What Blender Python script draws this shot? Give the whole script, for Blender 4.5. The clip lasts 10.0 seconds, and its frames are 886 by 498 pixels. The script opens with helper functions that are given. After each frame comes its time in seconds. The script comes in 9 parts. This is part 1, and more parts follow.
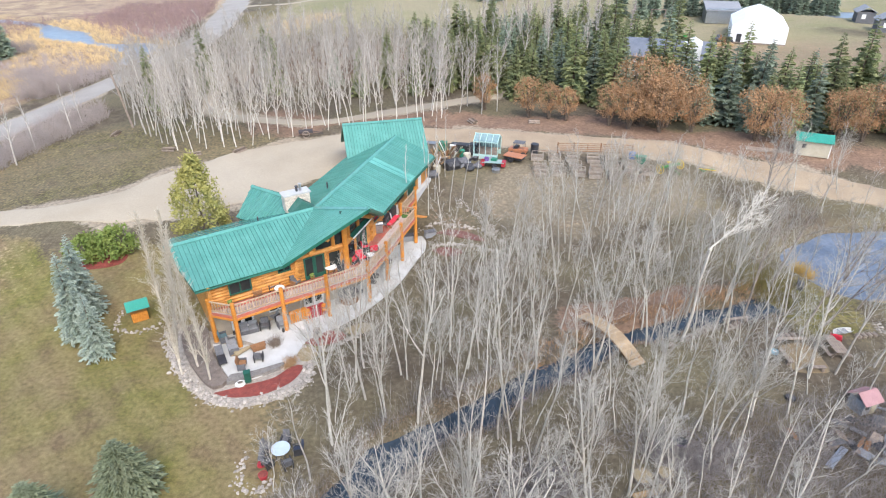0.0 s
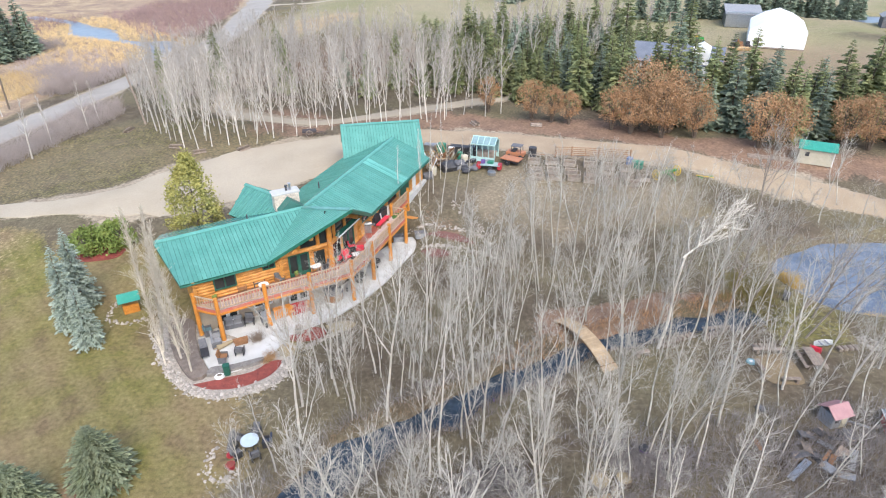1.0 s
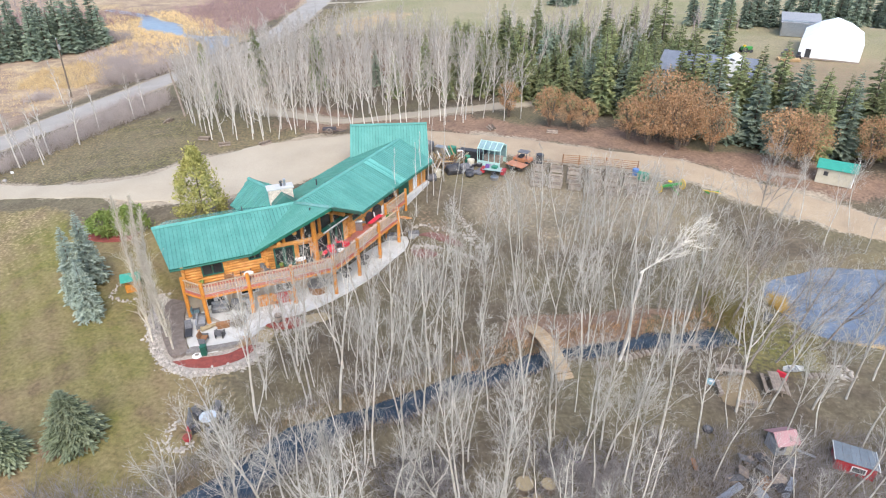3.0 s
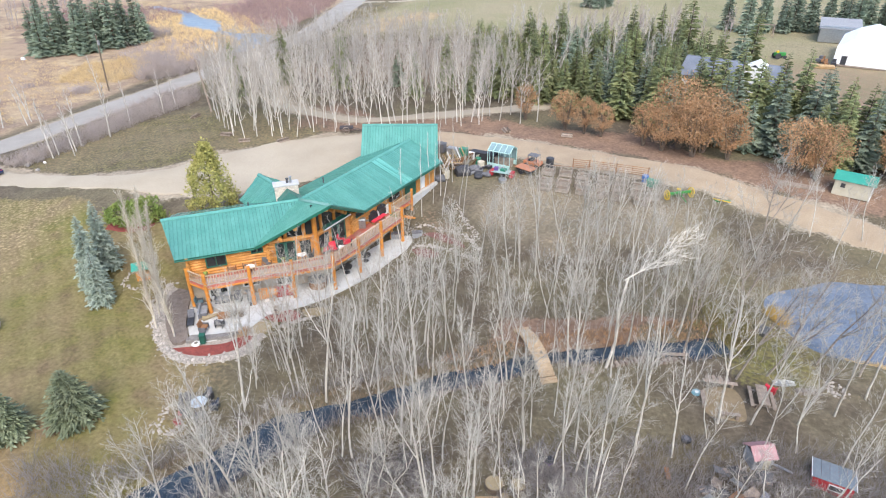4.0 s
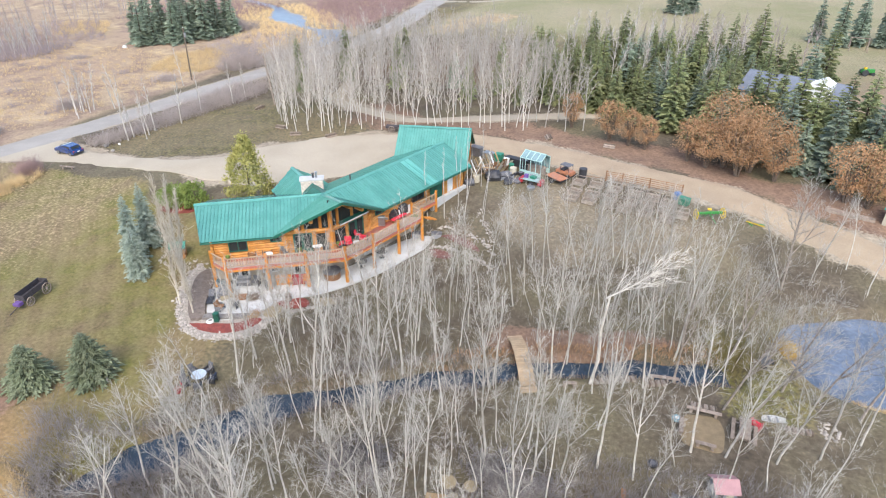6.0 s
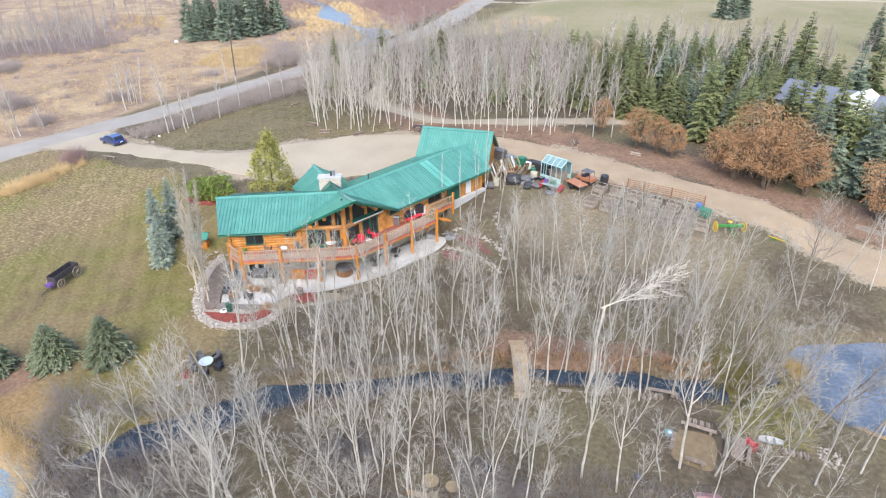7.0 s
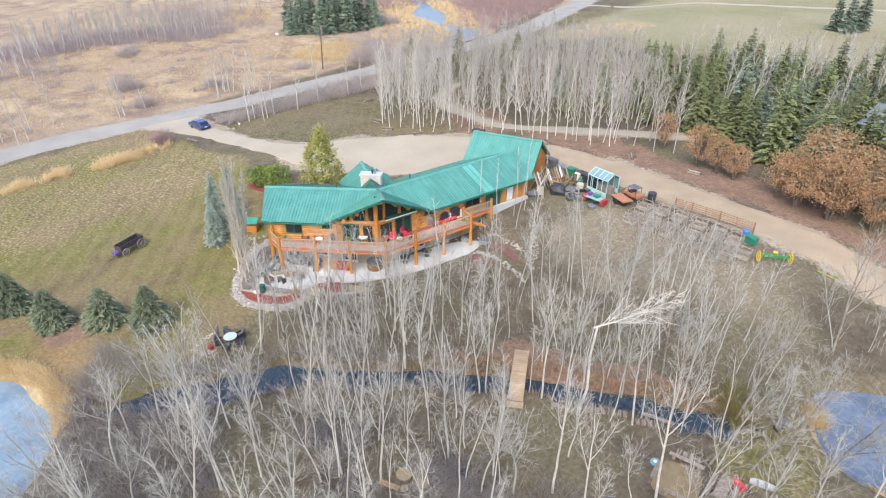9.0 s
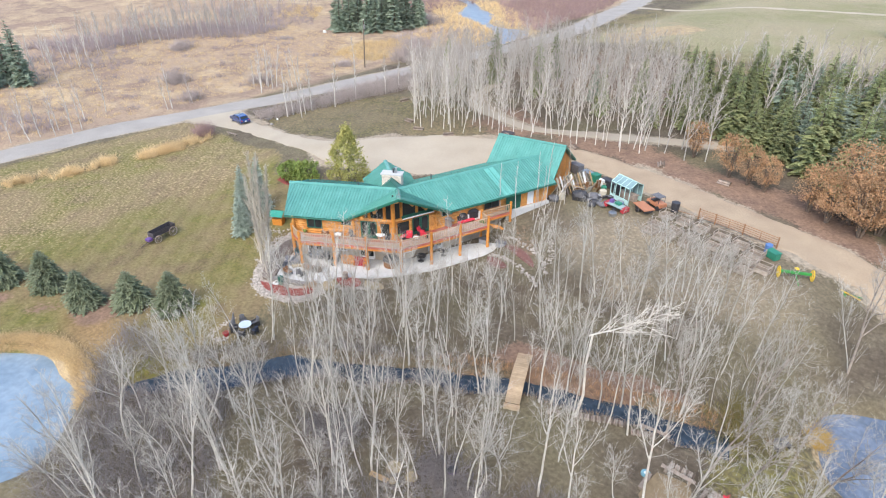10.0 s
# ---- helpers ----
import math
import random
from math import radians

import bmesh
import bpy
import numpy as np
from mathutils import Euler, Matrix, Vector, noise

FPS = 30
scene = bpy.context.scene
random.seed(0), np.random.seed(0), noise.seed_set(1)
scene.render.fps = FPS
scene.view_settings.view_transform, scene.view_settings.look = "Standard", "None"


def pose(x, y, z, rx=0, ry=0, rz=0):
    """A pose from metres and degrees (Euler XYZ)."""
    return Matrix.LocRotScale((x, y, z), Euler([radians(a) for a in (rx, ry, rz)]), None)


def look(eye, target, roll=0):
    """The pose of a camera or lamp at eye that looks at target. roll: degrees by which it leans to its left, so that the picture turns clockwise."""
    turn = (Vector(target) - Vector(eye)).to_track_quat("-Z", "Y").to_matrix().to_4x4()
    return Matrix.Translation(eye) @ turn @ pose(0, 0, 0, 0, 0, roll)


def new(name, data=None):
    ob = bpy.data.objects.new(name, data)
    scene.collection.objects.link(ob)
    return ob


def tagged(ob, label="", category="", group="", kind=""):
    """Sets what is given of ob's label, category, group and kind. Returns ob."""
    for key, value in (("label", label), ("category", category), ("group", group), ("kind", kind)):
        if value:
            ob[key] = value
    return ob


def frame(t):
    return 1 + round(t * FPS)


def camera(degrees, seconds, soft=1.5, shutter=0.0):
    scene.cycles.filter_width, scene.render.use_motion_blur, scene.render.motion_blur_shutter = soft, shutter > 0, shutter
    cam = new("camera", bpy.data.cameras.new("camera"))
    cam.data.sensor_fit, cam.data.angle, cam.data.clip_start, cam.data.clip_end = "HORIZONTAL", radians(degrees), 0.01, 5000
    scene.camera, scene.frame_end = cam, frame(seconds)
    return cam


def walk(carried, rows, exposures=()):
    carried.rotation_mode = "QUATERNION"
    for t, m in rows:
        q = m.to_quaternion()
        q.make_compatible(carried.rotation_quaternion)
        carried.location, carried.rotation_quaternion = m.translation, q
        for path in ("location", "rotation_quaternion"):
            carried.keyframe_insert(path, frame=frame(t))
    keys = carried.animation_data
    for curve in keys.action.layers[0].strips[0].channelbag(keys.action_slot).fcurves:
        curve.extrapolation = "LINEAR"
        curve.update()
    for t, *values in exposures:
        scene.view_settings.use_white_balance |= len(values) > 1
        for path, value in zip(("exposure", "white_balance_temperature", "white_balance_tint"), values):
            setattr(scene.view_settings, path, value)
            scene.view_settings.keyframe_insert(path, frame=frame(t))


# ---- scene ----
cam = camera(71.81, 10.0, 1.15)
PATH = [
    (0, (-0.838, -1.025, 30.730), (-1.815, 33.684, 10.873), -0.36),
    (0.5, (0.988, -1.236, 31.019), (-0.774, 33.430, 11.139), -0.34),
    (1, (2.835, -1.441, 31.306), (0.237, 33.158, 11.403), -0.31),
    (1.5, (4.694, -1.625, 31.592), (1.206, 32.882, 11.666), -0.28),
    (2, (6.557, -1.773, 31.879), (2.124, 32.612, 11.928), -0.25),
    (2.5, (8.416, -1.873, 32.165), (2.984, 32.354, 12.189), -0.22),
    (4, (13.911, -1.787, 33.029), (5.172, 31.701, 12.974), -0.13),
    (4.5, (15.700, -1.607, 33.321), (5.767, 31.529, 13.236), -0.11),
    (5, (17.461, -1.345, 33.615), (6.298, 31.378, 13.500), -0.08),
    (5.5, (19.192, -1.000, 33.911), (6.770, 31.247, 13.766), -0.05),
    (7, (24.193, 0.510, 34.823), (7.905, 30.920, 14.576), 0.04),
    (7.5, (25.797, 1.156, 35.135), (8.223, 30.816, 14.852), 0.07),
    (8, (27.370, 1.860, 35.453), (8.530, 30.706, 15.131), 0.10),
    (8.5, (28.916, 2.612, 35.776), (8.841, 30.583, 15.414), 0.13),
    (9, (30.439, 3.400, 36.105), (9.168, 30.441, 15.701), 0.15),
    (9.5, (31.941, 4.208, 36.440), (9.527, 30.275, 15.992), 0.18),
    (10, (33.428, 5.020, 36.782), (9.932, 30.079, 16.289), 0.21),
]
walk(cam, [(t, look(eye, target, roll)) for t, eye, target, roll in PATH])

# ---- light ----
SUN_EL, SUN_AZ = radians(50), radians(158)
world = bpy.data.worlds.new("world")
scene.world = world
world.use_nodes = True
wn = world.node_tree.nodes
wl = world.node_tree.links
sky = wn.new("ShaderNodeTexSky")
sky.sky_type, sky.sun_disc = "NISHITA", False
sky.sun_elevation, sky.sun_rotation = SUN_EL, SUN_AZ
sky.air_density, sky.dust_density, sky.ozone_density = 1.0, 1.5, 1.0
wl.new(sky.outputs[0], wn["Background"].inputs[0])
wn["Background"].inputs[1].default_value = 0.15
sun = new("sun", bpy.data.lights.new("sun", "SUN"))
sun.data.energy, sun.data.angle, sun.data.color = 1.3, radians(45), (1.0, 0.915, 0.785)
sun.matrix_world = look((math.sin(SUN_AZ) * 50, math.cos(SUN_AZ) * 50, 50 * math.tan(SUN_EL)), (0, 0, 0))
scene.view_settings.exposure = 1.37


# ---- materials ----
def surface(name, col_a, col_b, scale=4.0, rough=0.8, metal=0.0, fine=40.0, fine_amount=0.25, bump=0.3, jitter=0.0, coat=0.0, spec=0.5):
    """A node material: two colours mixed by a broad noise, a finer noise over it, and a bump."""
    m = bpy.data.materials.new(name)
    m.use_nodes = True
    nt = m.node_tree
    b = nt.nodes["Principled BSDF"]
    tc = nt.nodes.new("ShaderNodeTexCoord")
    n1 = nt.nodes.new("ShaderNodeTexNoise")
    n1.inputs["Scale"].default_value, n1.inputs["Detail"].default_value = scale, 5
    n2 = nt.nodes.new("ShaderNodeTexNoise")
    n2.inputs["Scale"].default_value, n2.inputs["Detail"].default_value = fine, 3
    for n in (n1, n2):
        nt.links.new(tc.outputs["Object"], n.inputs["Vector"])
    ramp = nt.nodes.new("ShaderNodeMapRange")
    ramp.inputs[1].default_value, ramp.inputs[2].default_value = 0.32, 0.68
    nt.links.new(n1.outputs[0], ramp.inputs[0])
    mix = nt.nodes.new("ShaderNodeMix")
    mix.data_type = "RGBA"
    mix.inputs[6].default_value, mix.inputs[7].default_value = (*col_a, 1), (*col_b, 1)
    nt.links.new(ramp.outputs[0], mix.inputs[0])
    hsv = nt.nodes.new("ShaderNodeHueSaturation")
    val = nt.nodes.new("ShaderNodeMapRange")
    val.inputs[3].default_value, val.inputs[4].default_value = 1 - fine_amount, 1 + fine_amount
    val.inputs[1].default_value, val.inputs[2].default_value = 0.3, 0.7
    nt.links.new(n2.outputs[0], val.inputs[0])
    out = val.outputs[0]
    if jitter:
        info = nt.nodes.new("ShaderNodeObjectInfo")
        r = nt.nodes.new("ShaderNodeMapRange")
        r.inputs[3].default_value, r.inputs[4].default_value = 1 - jitter, 1 + jitter
        nt.links.new(info.outputs["Random"], r.inputs[0])
        mul = nt.nodes.new("ShaderNodeMath")
        mul.operation = "MULTIPLY"
        nt.links.new(out, mul.inputs[0])
        nt.links.new(r.outputs[0], mul.inputs[1])
        out = mul.outputs[0]
    nt.links.new(out, hsv.inputs["Value"])
    nt.links.new(mix.outputs[2], hsv.inputs["Color"])
    nt.links.new(hsv.outputs[0], b.inputs["Base Color"])
    b.inputs["Roughness"].default_value, b.inputs["Metallic"].default_value = rough, metal
    b.inputs["Coat Weight"].default_value = coat
    b.inputs["Specular IOR Level"].default_value = spec
    if bump:
        bp = nt.nodes.new("ShaderNodeBump")
        bp.inputs["Strength"].default_value, bp.inputs["Distance"].default_value = bump, 0.02
        nt.links.new(n2.outputs[0], bp.inputs["Height"])
        nt.links.new(bp.outputs[0], b.inputs["Normal"])
    return m


ROOF = surface("roof_metal", (0.088, 0.272, 0.232), (0.112, 0.312, 0.268), 0.6, 0.24, 0.0, 6, 0.1, 0.05, 0.07)
FASCIA = surface("green_fascia", (0.01, 0.10, 0.065), (0.015, 0.13, 0.085), 1, 0.45, 0, 10, 0.1, 0.05)
LOG = surface("honey_log", (0.62, 0.30, 0.08), (0.50, 0.21, 0.05), 2.0, 0.5, 0, 18, 0.3, 0.3, 0.15)
POST = surface("orange_post", (0.60, 0.25, 0.045), (0.48, 0.18, 0.032), 2.0, 0.45, 0, 15, 0.25, 0.25, 0.12)
RAIL = surface("weathered_rail", (0.50, 0.38, 0.26), (0.42, 0.29, 0.19), 2.0, 0.7, 0, 20, 0.25, 0.3, 0.1)
DECKRED = surface("red_deck_paint", (0.42, 0.10, 0.07), (0.36, 0.16, 0.12), 1.5, 0.6, 0, 20, 0.2, 0.2, 0.1)
DECKGREY = surface("worn_deck_board", (0.54, 0.46, 0.41), (0.46, 0.33, 0.29), 0.8, 0.75, 0, 20, 0.2, 0.2, 0.1)
CONCRETE = surface("pale_concrete", (0.57, 0.57, 0.56), (0.47, 0.47, 0.455), 0.8, 0.8, 0, 25, 0.1, 0.2)
STUCCO = surface("lower_wall_render", (0.45, 0.38, 0.30), (0.37, 0.31, 0.24), 1.0, 0.9, 0, 30, 0.15, 0.4)
STONE = surface("chimney_stone", (0.60, 0.54, 0.46), (0.42, 0.37, 0.31), 3.0, 0.85, 0, 14, 0.25, 0.6, 0.15)
CAP = surface("chimney_cap_concrete", (0.50, 0.50, 0.50), (0.42, 0.42, 0.41), 2, 0.7, 0, 20, 0.1, 0.2)
STEEL = surface("galvanised_steel", (0.45, 0.46, 0.47), (0.35, 0.36, 0.37), 5, 0.35, 0.8, 30, 0.1, 0.05)
GREENPAINT = surface("green_frame_paint", (0.012, 0.085, 0.06), (0.018, 0.11, 0.075), 2, 0.5, 0, 20, 0.1, 0.05)
WHITE = surface("white_paint", (0.78, 0.78, 0.77), (0.70, 0.70, 0.69), 1.5, 0.55, 0, 20, 0.06, 0.05)
BLACK = surface("black_plastic", (0.03, 0.03, 0.035), (0.05, 0.05, 0.055), 3, 0.5, 0, 25, 0.2, 0.1)
DGREY = surface("dark_grey_wicker", (0.10, 0.10, 0.11), (0.15, 0.15, 0.16), 4, 0.7, 0, 60, 0.35, 0.5)
GREY = surface("grey_cushion", (0.30, 0.31, 0.33), (0.24, 0.25, 0.27), 3, 0.9, 0, 40, 0.15, 0.3)
BROWNWOOD = surface("brown_wood", (0.30, 0.15, 0.07), (0.22, 0.11, 0.05), 3, 0.7, 0, 25, 0.3, 0.3, 0.15)
GREYWOOD = surface("grey_wood", (0.33, 0.265, 0.215), (0.22, 0.175, 0.14), 3, 0.85, 0, 25, 0.3, 0.4, 0.2)
PALEPLANK = surface("pale_tan_plank", (0.46, 0.345, 0.225), (0.36, 0.265, 0.165), 2, 0.8, 0, 25, 0.25, 0.3, 0.12)
TANWOOD = surface("tan_board", (0.50, 0.34, 0.175), (0.40, 0.26, 0.125), 2, 0.75, 0, 25, 0.2, 0.3, 0.12)
RED = surface("red_fabric", (0.70, 0.04, 0.075), (0.58, 0.03, 0.055), 3, 0.8, 0, 40, 0.15, 0.2)
REDPAINT = surface("red_paint", (0.42, 0.035, 0.045), (0.32, 0.028, 0.035), 3, 0.45, 0, 40, 0.15, 0.1)
ORANGE = surface("orange_paint", (0.48, 0.19, 0.09), (0.36, 0.17, 0.10), 3, 0.5, 0, 30, 0.2, 0.1)
YELLOW = surface("yellow_paint", (0.75, 0.50, 0.03), (0.65, 0.42, 0.03), 3, 0.5, 0, 30, 0.2, 0.1)
JDGREEN = surface("machine_green", (0.04, 0.26, 0.05), (0.03, 0.20, 0.04), 3, 0.5, 0, 30, 0.2, 0.1)
GREENPLASTIC = surface("green_plastic", (0.03, 0.22, 0.14), (0.03, 0.18, 0.115), 3, 0.5, 0, 30, 0.12, 0.05)
BLUE = surface("blue_plastic", (0.10, 0.20, 0.42), (0.08, 0.16, 0.36), 3, 0.5, 0, 30, 0.12, 0.05)
CARBLUE = surface("blue_car_paint", (0.015, 0.05, 0.20), (0.015, 0.045, 0.17), 1, 0.25, 0.3, 50, 0.03, 0.0, coat=1.0)
PURPLE = surface("purple_paint", (0.16, 0.08, 0.28), (0.12, 0.07, 0.22), 3, 0.6, 0, 30, 0.15, 0.1)
PINK = surface("faded_pink_roof", (0.40, 0.225, 0.23), (0.33, 0.185, 0.195), 2, 0.8, 0, 30, 0.12, 0.2)
LIGHTBLUE = surface("light_blue_plastic", (0.18, 0.36, 0.42), (0.16, 0.32, 0.38), 2, 0.5, 0, 30, 0.1, 0.1)
TANPAINT = surface("cream_siding", (0.50, 0.46, 0.36), (0.43, 0.39, 0.30), 1.5, 0.75, 0, 30, 0.08, 0.15)
TEALSHED = surface("green_shed_roof", (0.03, 0.26, 0.20), (0.04, 0.30, 0.23), 1, 0.45, 0, 12, 0.1, 0.05)
MULCH = surface("red_mulch", (0.27, 0.062, 0.048), (0.18, 0.045, 0.036), 3.0, 0.95, 0, 30, 0.45, 0.9)
ROCK = surface("pale_fieldstone", (0.42, 0.38, 0.335), (0.30, 0.265, 0.23), 3, 0.9, 0, 15, 0.25, 0.5, 0.3)
DARKROCK = surface("grey_rubble", (0.30, 0.28, 0.26), (0.22, 0.20, 0.185), 3, 0.9, 0, 15, 0.3, 0.5, 0.3)
SAND = surface("sand_pad", (0.33, 0.265, 0.165), (0.27, 0.215, 0.13), 2, 0.95, 0, 30, 0.2, 0.3)
BARK = surface("aspen_bark", (0.54, 0.51, 0.465), (0.35, 0.32, 0.285), 1.6, 0.9, 0, 9, 0.22, 0.4, 0.14)
SLIMBARK = surface("pale_tan_bark", (0.58, 0.53, 0.44), (0.43, 0.385, 0.315), 1.2, 0.9, 0, 9, 0.2, 0.3, 0.1)
TWIG = surface("aspen_twig", (0.45, 0.425, 0.38), (0.32, 0.30, 0.265), 1.0, 0.9, 0, 9, 0.15, 0.0, 0.16)
FARTWIG = surface("grey_twig", (0.36, 0.31, 0.29), (0.30, 0.25, 0.235), 0.6, 0.9, 0, 5, 0.2, 0.0, 0.15)
SHRUBTWIG = surface("shrub_twig", (0.33, 0.285, 0.265), (0.25, 0.215, 0.20), 0.6, 0.9, 0, 5, 0.2, 0.0, 0.15)
BRUSHTWIG = surface("dark_brush_twig", (0.25, 0.228, 0.222), (0.175, 0.158, 0.155), 0.6, 0.9, 0, 5, 0.2, 0.0, 0.15)
BANKGRASS = surface("bank_grass", (0.30, 0.215, 0.135), (0.22, 0.155, 0.10), 0.5, 0.9, 0, 6, 0.3, 0.0, 0.12)
BELTTWIG = surface("pale_aspen_twig", (0.48, 0.44, 0.395), (0.36, 0.32, 0.285), 1.0, 0.9, 0, 9, 0.15, 0.0, 0.16)
WHITEBARK = surface("white_aspen_bark", (0.70, 0.66, 0.59), (0.48, 0.44, 0.385), 1.2, 0.9, 0, 9, 0.18, 0.3, 0.12)
REDTWIG = surface("red_willow_twig", (0.32, 0.215, 0.20), (0.26, 0.18, 0.17), 0.5, 0.9, 0, 5, 0.2, 0.0, 0.15)
GREYBARK = surface("grey_bark", (0.34, 0.29, 0.245), (0.21, 0.18, 0.155), 1.6, 0.95, 0, 9, 0.3, 0.5, 0.1)
DARKBARK = surface("dark_bark", (0.16, 0.12, 0.09), (0.11, 0.085, 0.065), 3, 0.95, 0, 15, 0.3, 0.6, 0.1)
SPRUCE = surface("spruce_needles", (0.165, 0.205, 0.095), (0.25, 0.255, 0.115), 0.5, 0.8, 0, 6, 0.35, 0.0, 0.28)
BLUESPRUCE = surface("blue_spruce_needles", (0.22, 0.27, 0.215), (0.32, 0.37, 0.31), 0.8, 0.8, 0, 8, 0.3, 0.0, 0.12)
GREYSPRUCE = surface("grey_green_needles", (0.135, 0.165, 0.09), (0.20, 0.225, 0.14), 0.8, 0.8, 0, 8, 0.3, 0.0, 0.12)
PINE = surface("pine_needles", (0.27, 0.26, 0.075), (0.36, 0.33, 0.10), 0.8, 0.8, 0, 8, 0.3, 0.0, 0.1)
JUNIPER = surface("juniper_needles", (0.13, 0.195, 0.04), (0.20, 0.245, 0.06), 0.8, 0.8, 0, 8, 0.3, 0.0, 0.1)
RUSSET = surface("russet_leaves", (0.43, 0.235, 0.115), (0.35, 0.225, 0.125), 0.5, 0.85, 0, 5, 0.35, 0.0, 0.12)
STRAW = surface("straw_grass", (0.60, 0.445, 0.24), (0.50, 0.36, 0.185), 0.5, 0.9, 0, 6, 0.3, 0.0, 0.12)
GROVEBARK = surface("grove_bark", (0.57, 0.535, 0.475), (0.33, 0.305, 0.265), 1.1, 0.9, 0, 9, 0.22, 0.3, 0.16)
FARSPRUCE = surface("blue_green_needles", (0.17, 0.225, 0.165), (0.25, 0.29, 0.21), 0.5, 0.8, 0, 6, 0.35, 0.0, 0.22)
MAUVETWIG = surface("mauve_twig", (0.33, 0.275, 0.275), (0.25, 0.205, 0.21), 0.3, 0.9, 0, 5, 0.2, 0.0, 0.15)
GLASSDARK = surface("dark_window_glass", (0.02, 0.025, 0.025), (0.035, 0.04, 0.04), 0.5, 0.06, 0, 3, 0.1, 0.0)


def water_material(name, deep, pale, rough, contrast, scale):
    m = surface(name, deep, pale, scale, rough, 0, scale * 6, contrast, 0.0)
    nt = m.node_tree
    b = nt.nodes["Principled BSDF"]
    n = nt.nodes.new("ShaderNodeTexNoise")
    n.inputs["Scale"].default_value = 3.0
    bp = nt.nodes.new("ShaderNodeBump")
    bp.inputs["Strength"].default_value, bp.inputs["Distance"].default_value = 0.12, 0.01
    nt.links.new(n.outputs[0], bp.inputs["Height"])
    nt.links.new(bp.outputs[0], b.inputs["Normal"])
    b.inputs["IOR"].default_value = 1.33
    return m


# the creek's base colour has some blue of the reflected sky mixed in
CREEK = water_material("creek_water", (0.03, 0.045, 0.065), (0.05, 0.072, 0.10), 0.08, 0.25, 0.4)
ICE = water_material("pale_pond_ice", (0.15, 0.215, 0.28), (0.25, 0.32, 0.385), 0.4, 0.12, 0.35)
ICEDARK = water_material("grey_pond_ice", (0.095, 0.125, 0.175), (0.17, 0.205, 0.26), 0.3, 0.2, 0.4)


# ---- building blocks ----
def part(name, bm, material, parent=None, label="", smooth=False):
    """Links a bmesh as one mesh object under a thing or a part."""
    me = bpy.data.meshes.new(name)
    bm.to_mesh(me)
    bm.free()
    return mesh_part(name, me, material, parent, label, smooth)


def mesh_part(name, me, material, parent=None, label="", smooth=False):
    if len(me.materials) == 0:
        me.materials.append(material)
    if smooth and me.users < 1:
        me.polygons.foreach_set("use_smooth", [True] * len(me.polygons))
    ob = new(name, me)
    if parent:
        ob.parent = parent
    if label:
        ob["label"] = label
    return ob


def thing(name, m, label, category, group="", kind=""):
    ob = new(name)
    ob.empty_display_size = 0.2
    ob.matrix_basis = m
    return tagged(ob, label, category, group, kind)


def raw(name, verts, faces):
    """A mesh from places and faces, which may be of mixed sizes."""
    me = bpy.data.meshes.new(name)
    verts = np.asarray(verts, np.float32)
    if isinstance(faces, np.ndarray):
        sizes, flat = np.full(len(faces), faces.shape[1]), faces.ravel()
    else:
        sizes = np.array([len(f) for f in faces])
        flat = np.array([i for f in faces for i in f])
    me.vertices.add(len(verts))
    me.vertices.foreach_set("co", verts.ravel())
    me.loops.add(len(flat))
    me.loops.foreach_set("vertex_index", flat.astype(np.int32))
    me.polygons.add(len(sizes))
    me.polygons.foreach_set("loop_start", np.concatenate([[0], np.cumsum(sizes)[:-1]]).astype(np.int32))
    me.update(calc_edges=True)
    me.validate()
    return me


def box(bm, c, s, rz=0.0, bevel=0.0, tilt=0.0, tip=0.0):
    """A box with its middle at c and its size s, turned by rz, tip and tilt degrees."""
    r = bmesh.ops.create_cube(bm, size=1.0, matrix=pose(*c, tilt, tip, rz) @ Matrix.Diagonal((*s, 1)))
    if bevel:
        es = list({e for v in r["verts"] for e in v.link_edges})
        bmesh.ops.bevel(bm, geom=es, offset=bevel, segments=2, affect="EDGES")
    return bm


def cyl(bm, p, q, r0, r1=None, n=10):
    """A tapered rod from p to q."""
    p, q = Vector(p), Vector(q)
    d = q - p
    m = Matrix.Translation((p + q) / 2) @ d.to_track_quat("Z", "Y").to_matrix().to_4x4()
    bmesh.ops.create_cone(bm, cap_ends=True, segments=n, radius1=r0, radius2=r0 if r1 is None else r1, depth=d.length, matrix=m)
    return bm


def ball(bm, c, s, sub=2, rough=0.0, seed=0):
    """A rounded lump, uneven if rough is given."""
    r = bmesh.ops.create_icosphere(bm, subdivisions=sub, radius=1.0)
    for v in r["verts"]:
        k = 1 + rough * noise.noise(v.co * 1.7 + Vector((seed * 3.1, seed * 1.3, 0)))
        v.co = Vector((v.co.x * s[0] * k + c[0], v.co.y * s[1] * k + c[1], v.co.z * s[2] * k + c[2]))
    return bm


def curve_points(pts, step):
    """Points at about even steps along a smooth line through pts, which may have any number of columns."""
    pts = [np.array(p, float) for p in pts]
    ext = [2 * pts[0] - pts[1]] + pts + [2 * pts[-1] - pts[-2]]
    out = []
    for i in range(1, len(ext) - 2):
        a, b, c, d = ext[i - 1:i + 3]
        n = max(2, int(np.linalg.norm((c - b)[:2]) / step))
        for k in range(n):
            t = k / n
            out.append(0.5 * (2 * b + (c - a) * t + (2 * a - 5 * b + 4 * c - d) * t * t + (3 * b - a - 3 * c + d) * t ** 3))
    out.append(pts[-1])
    return np.array(out)


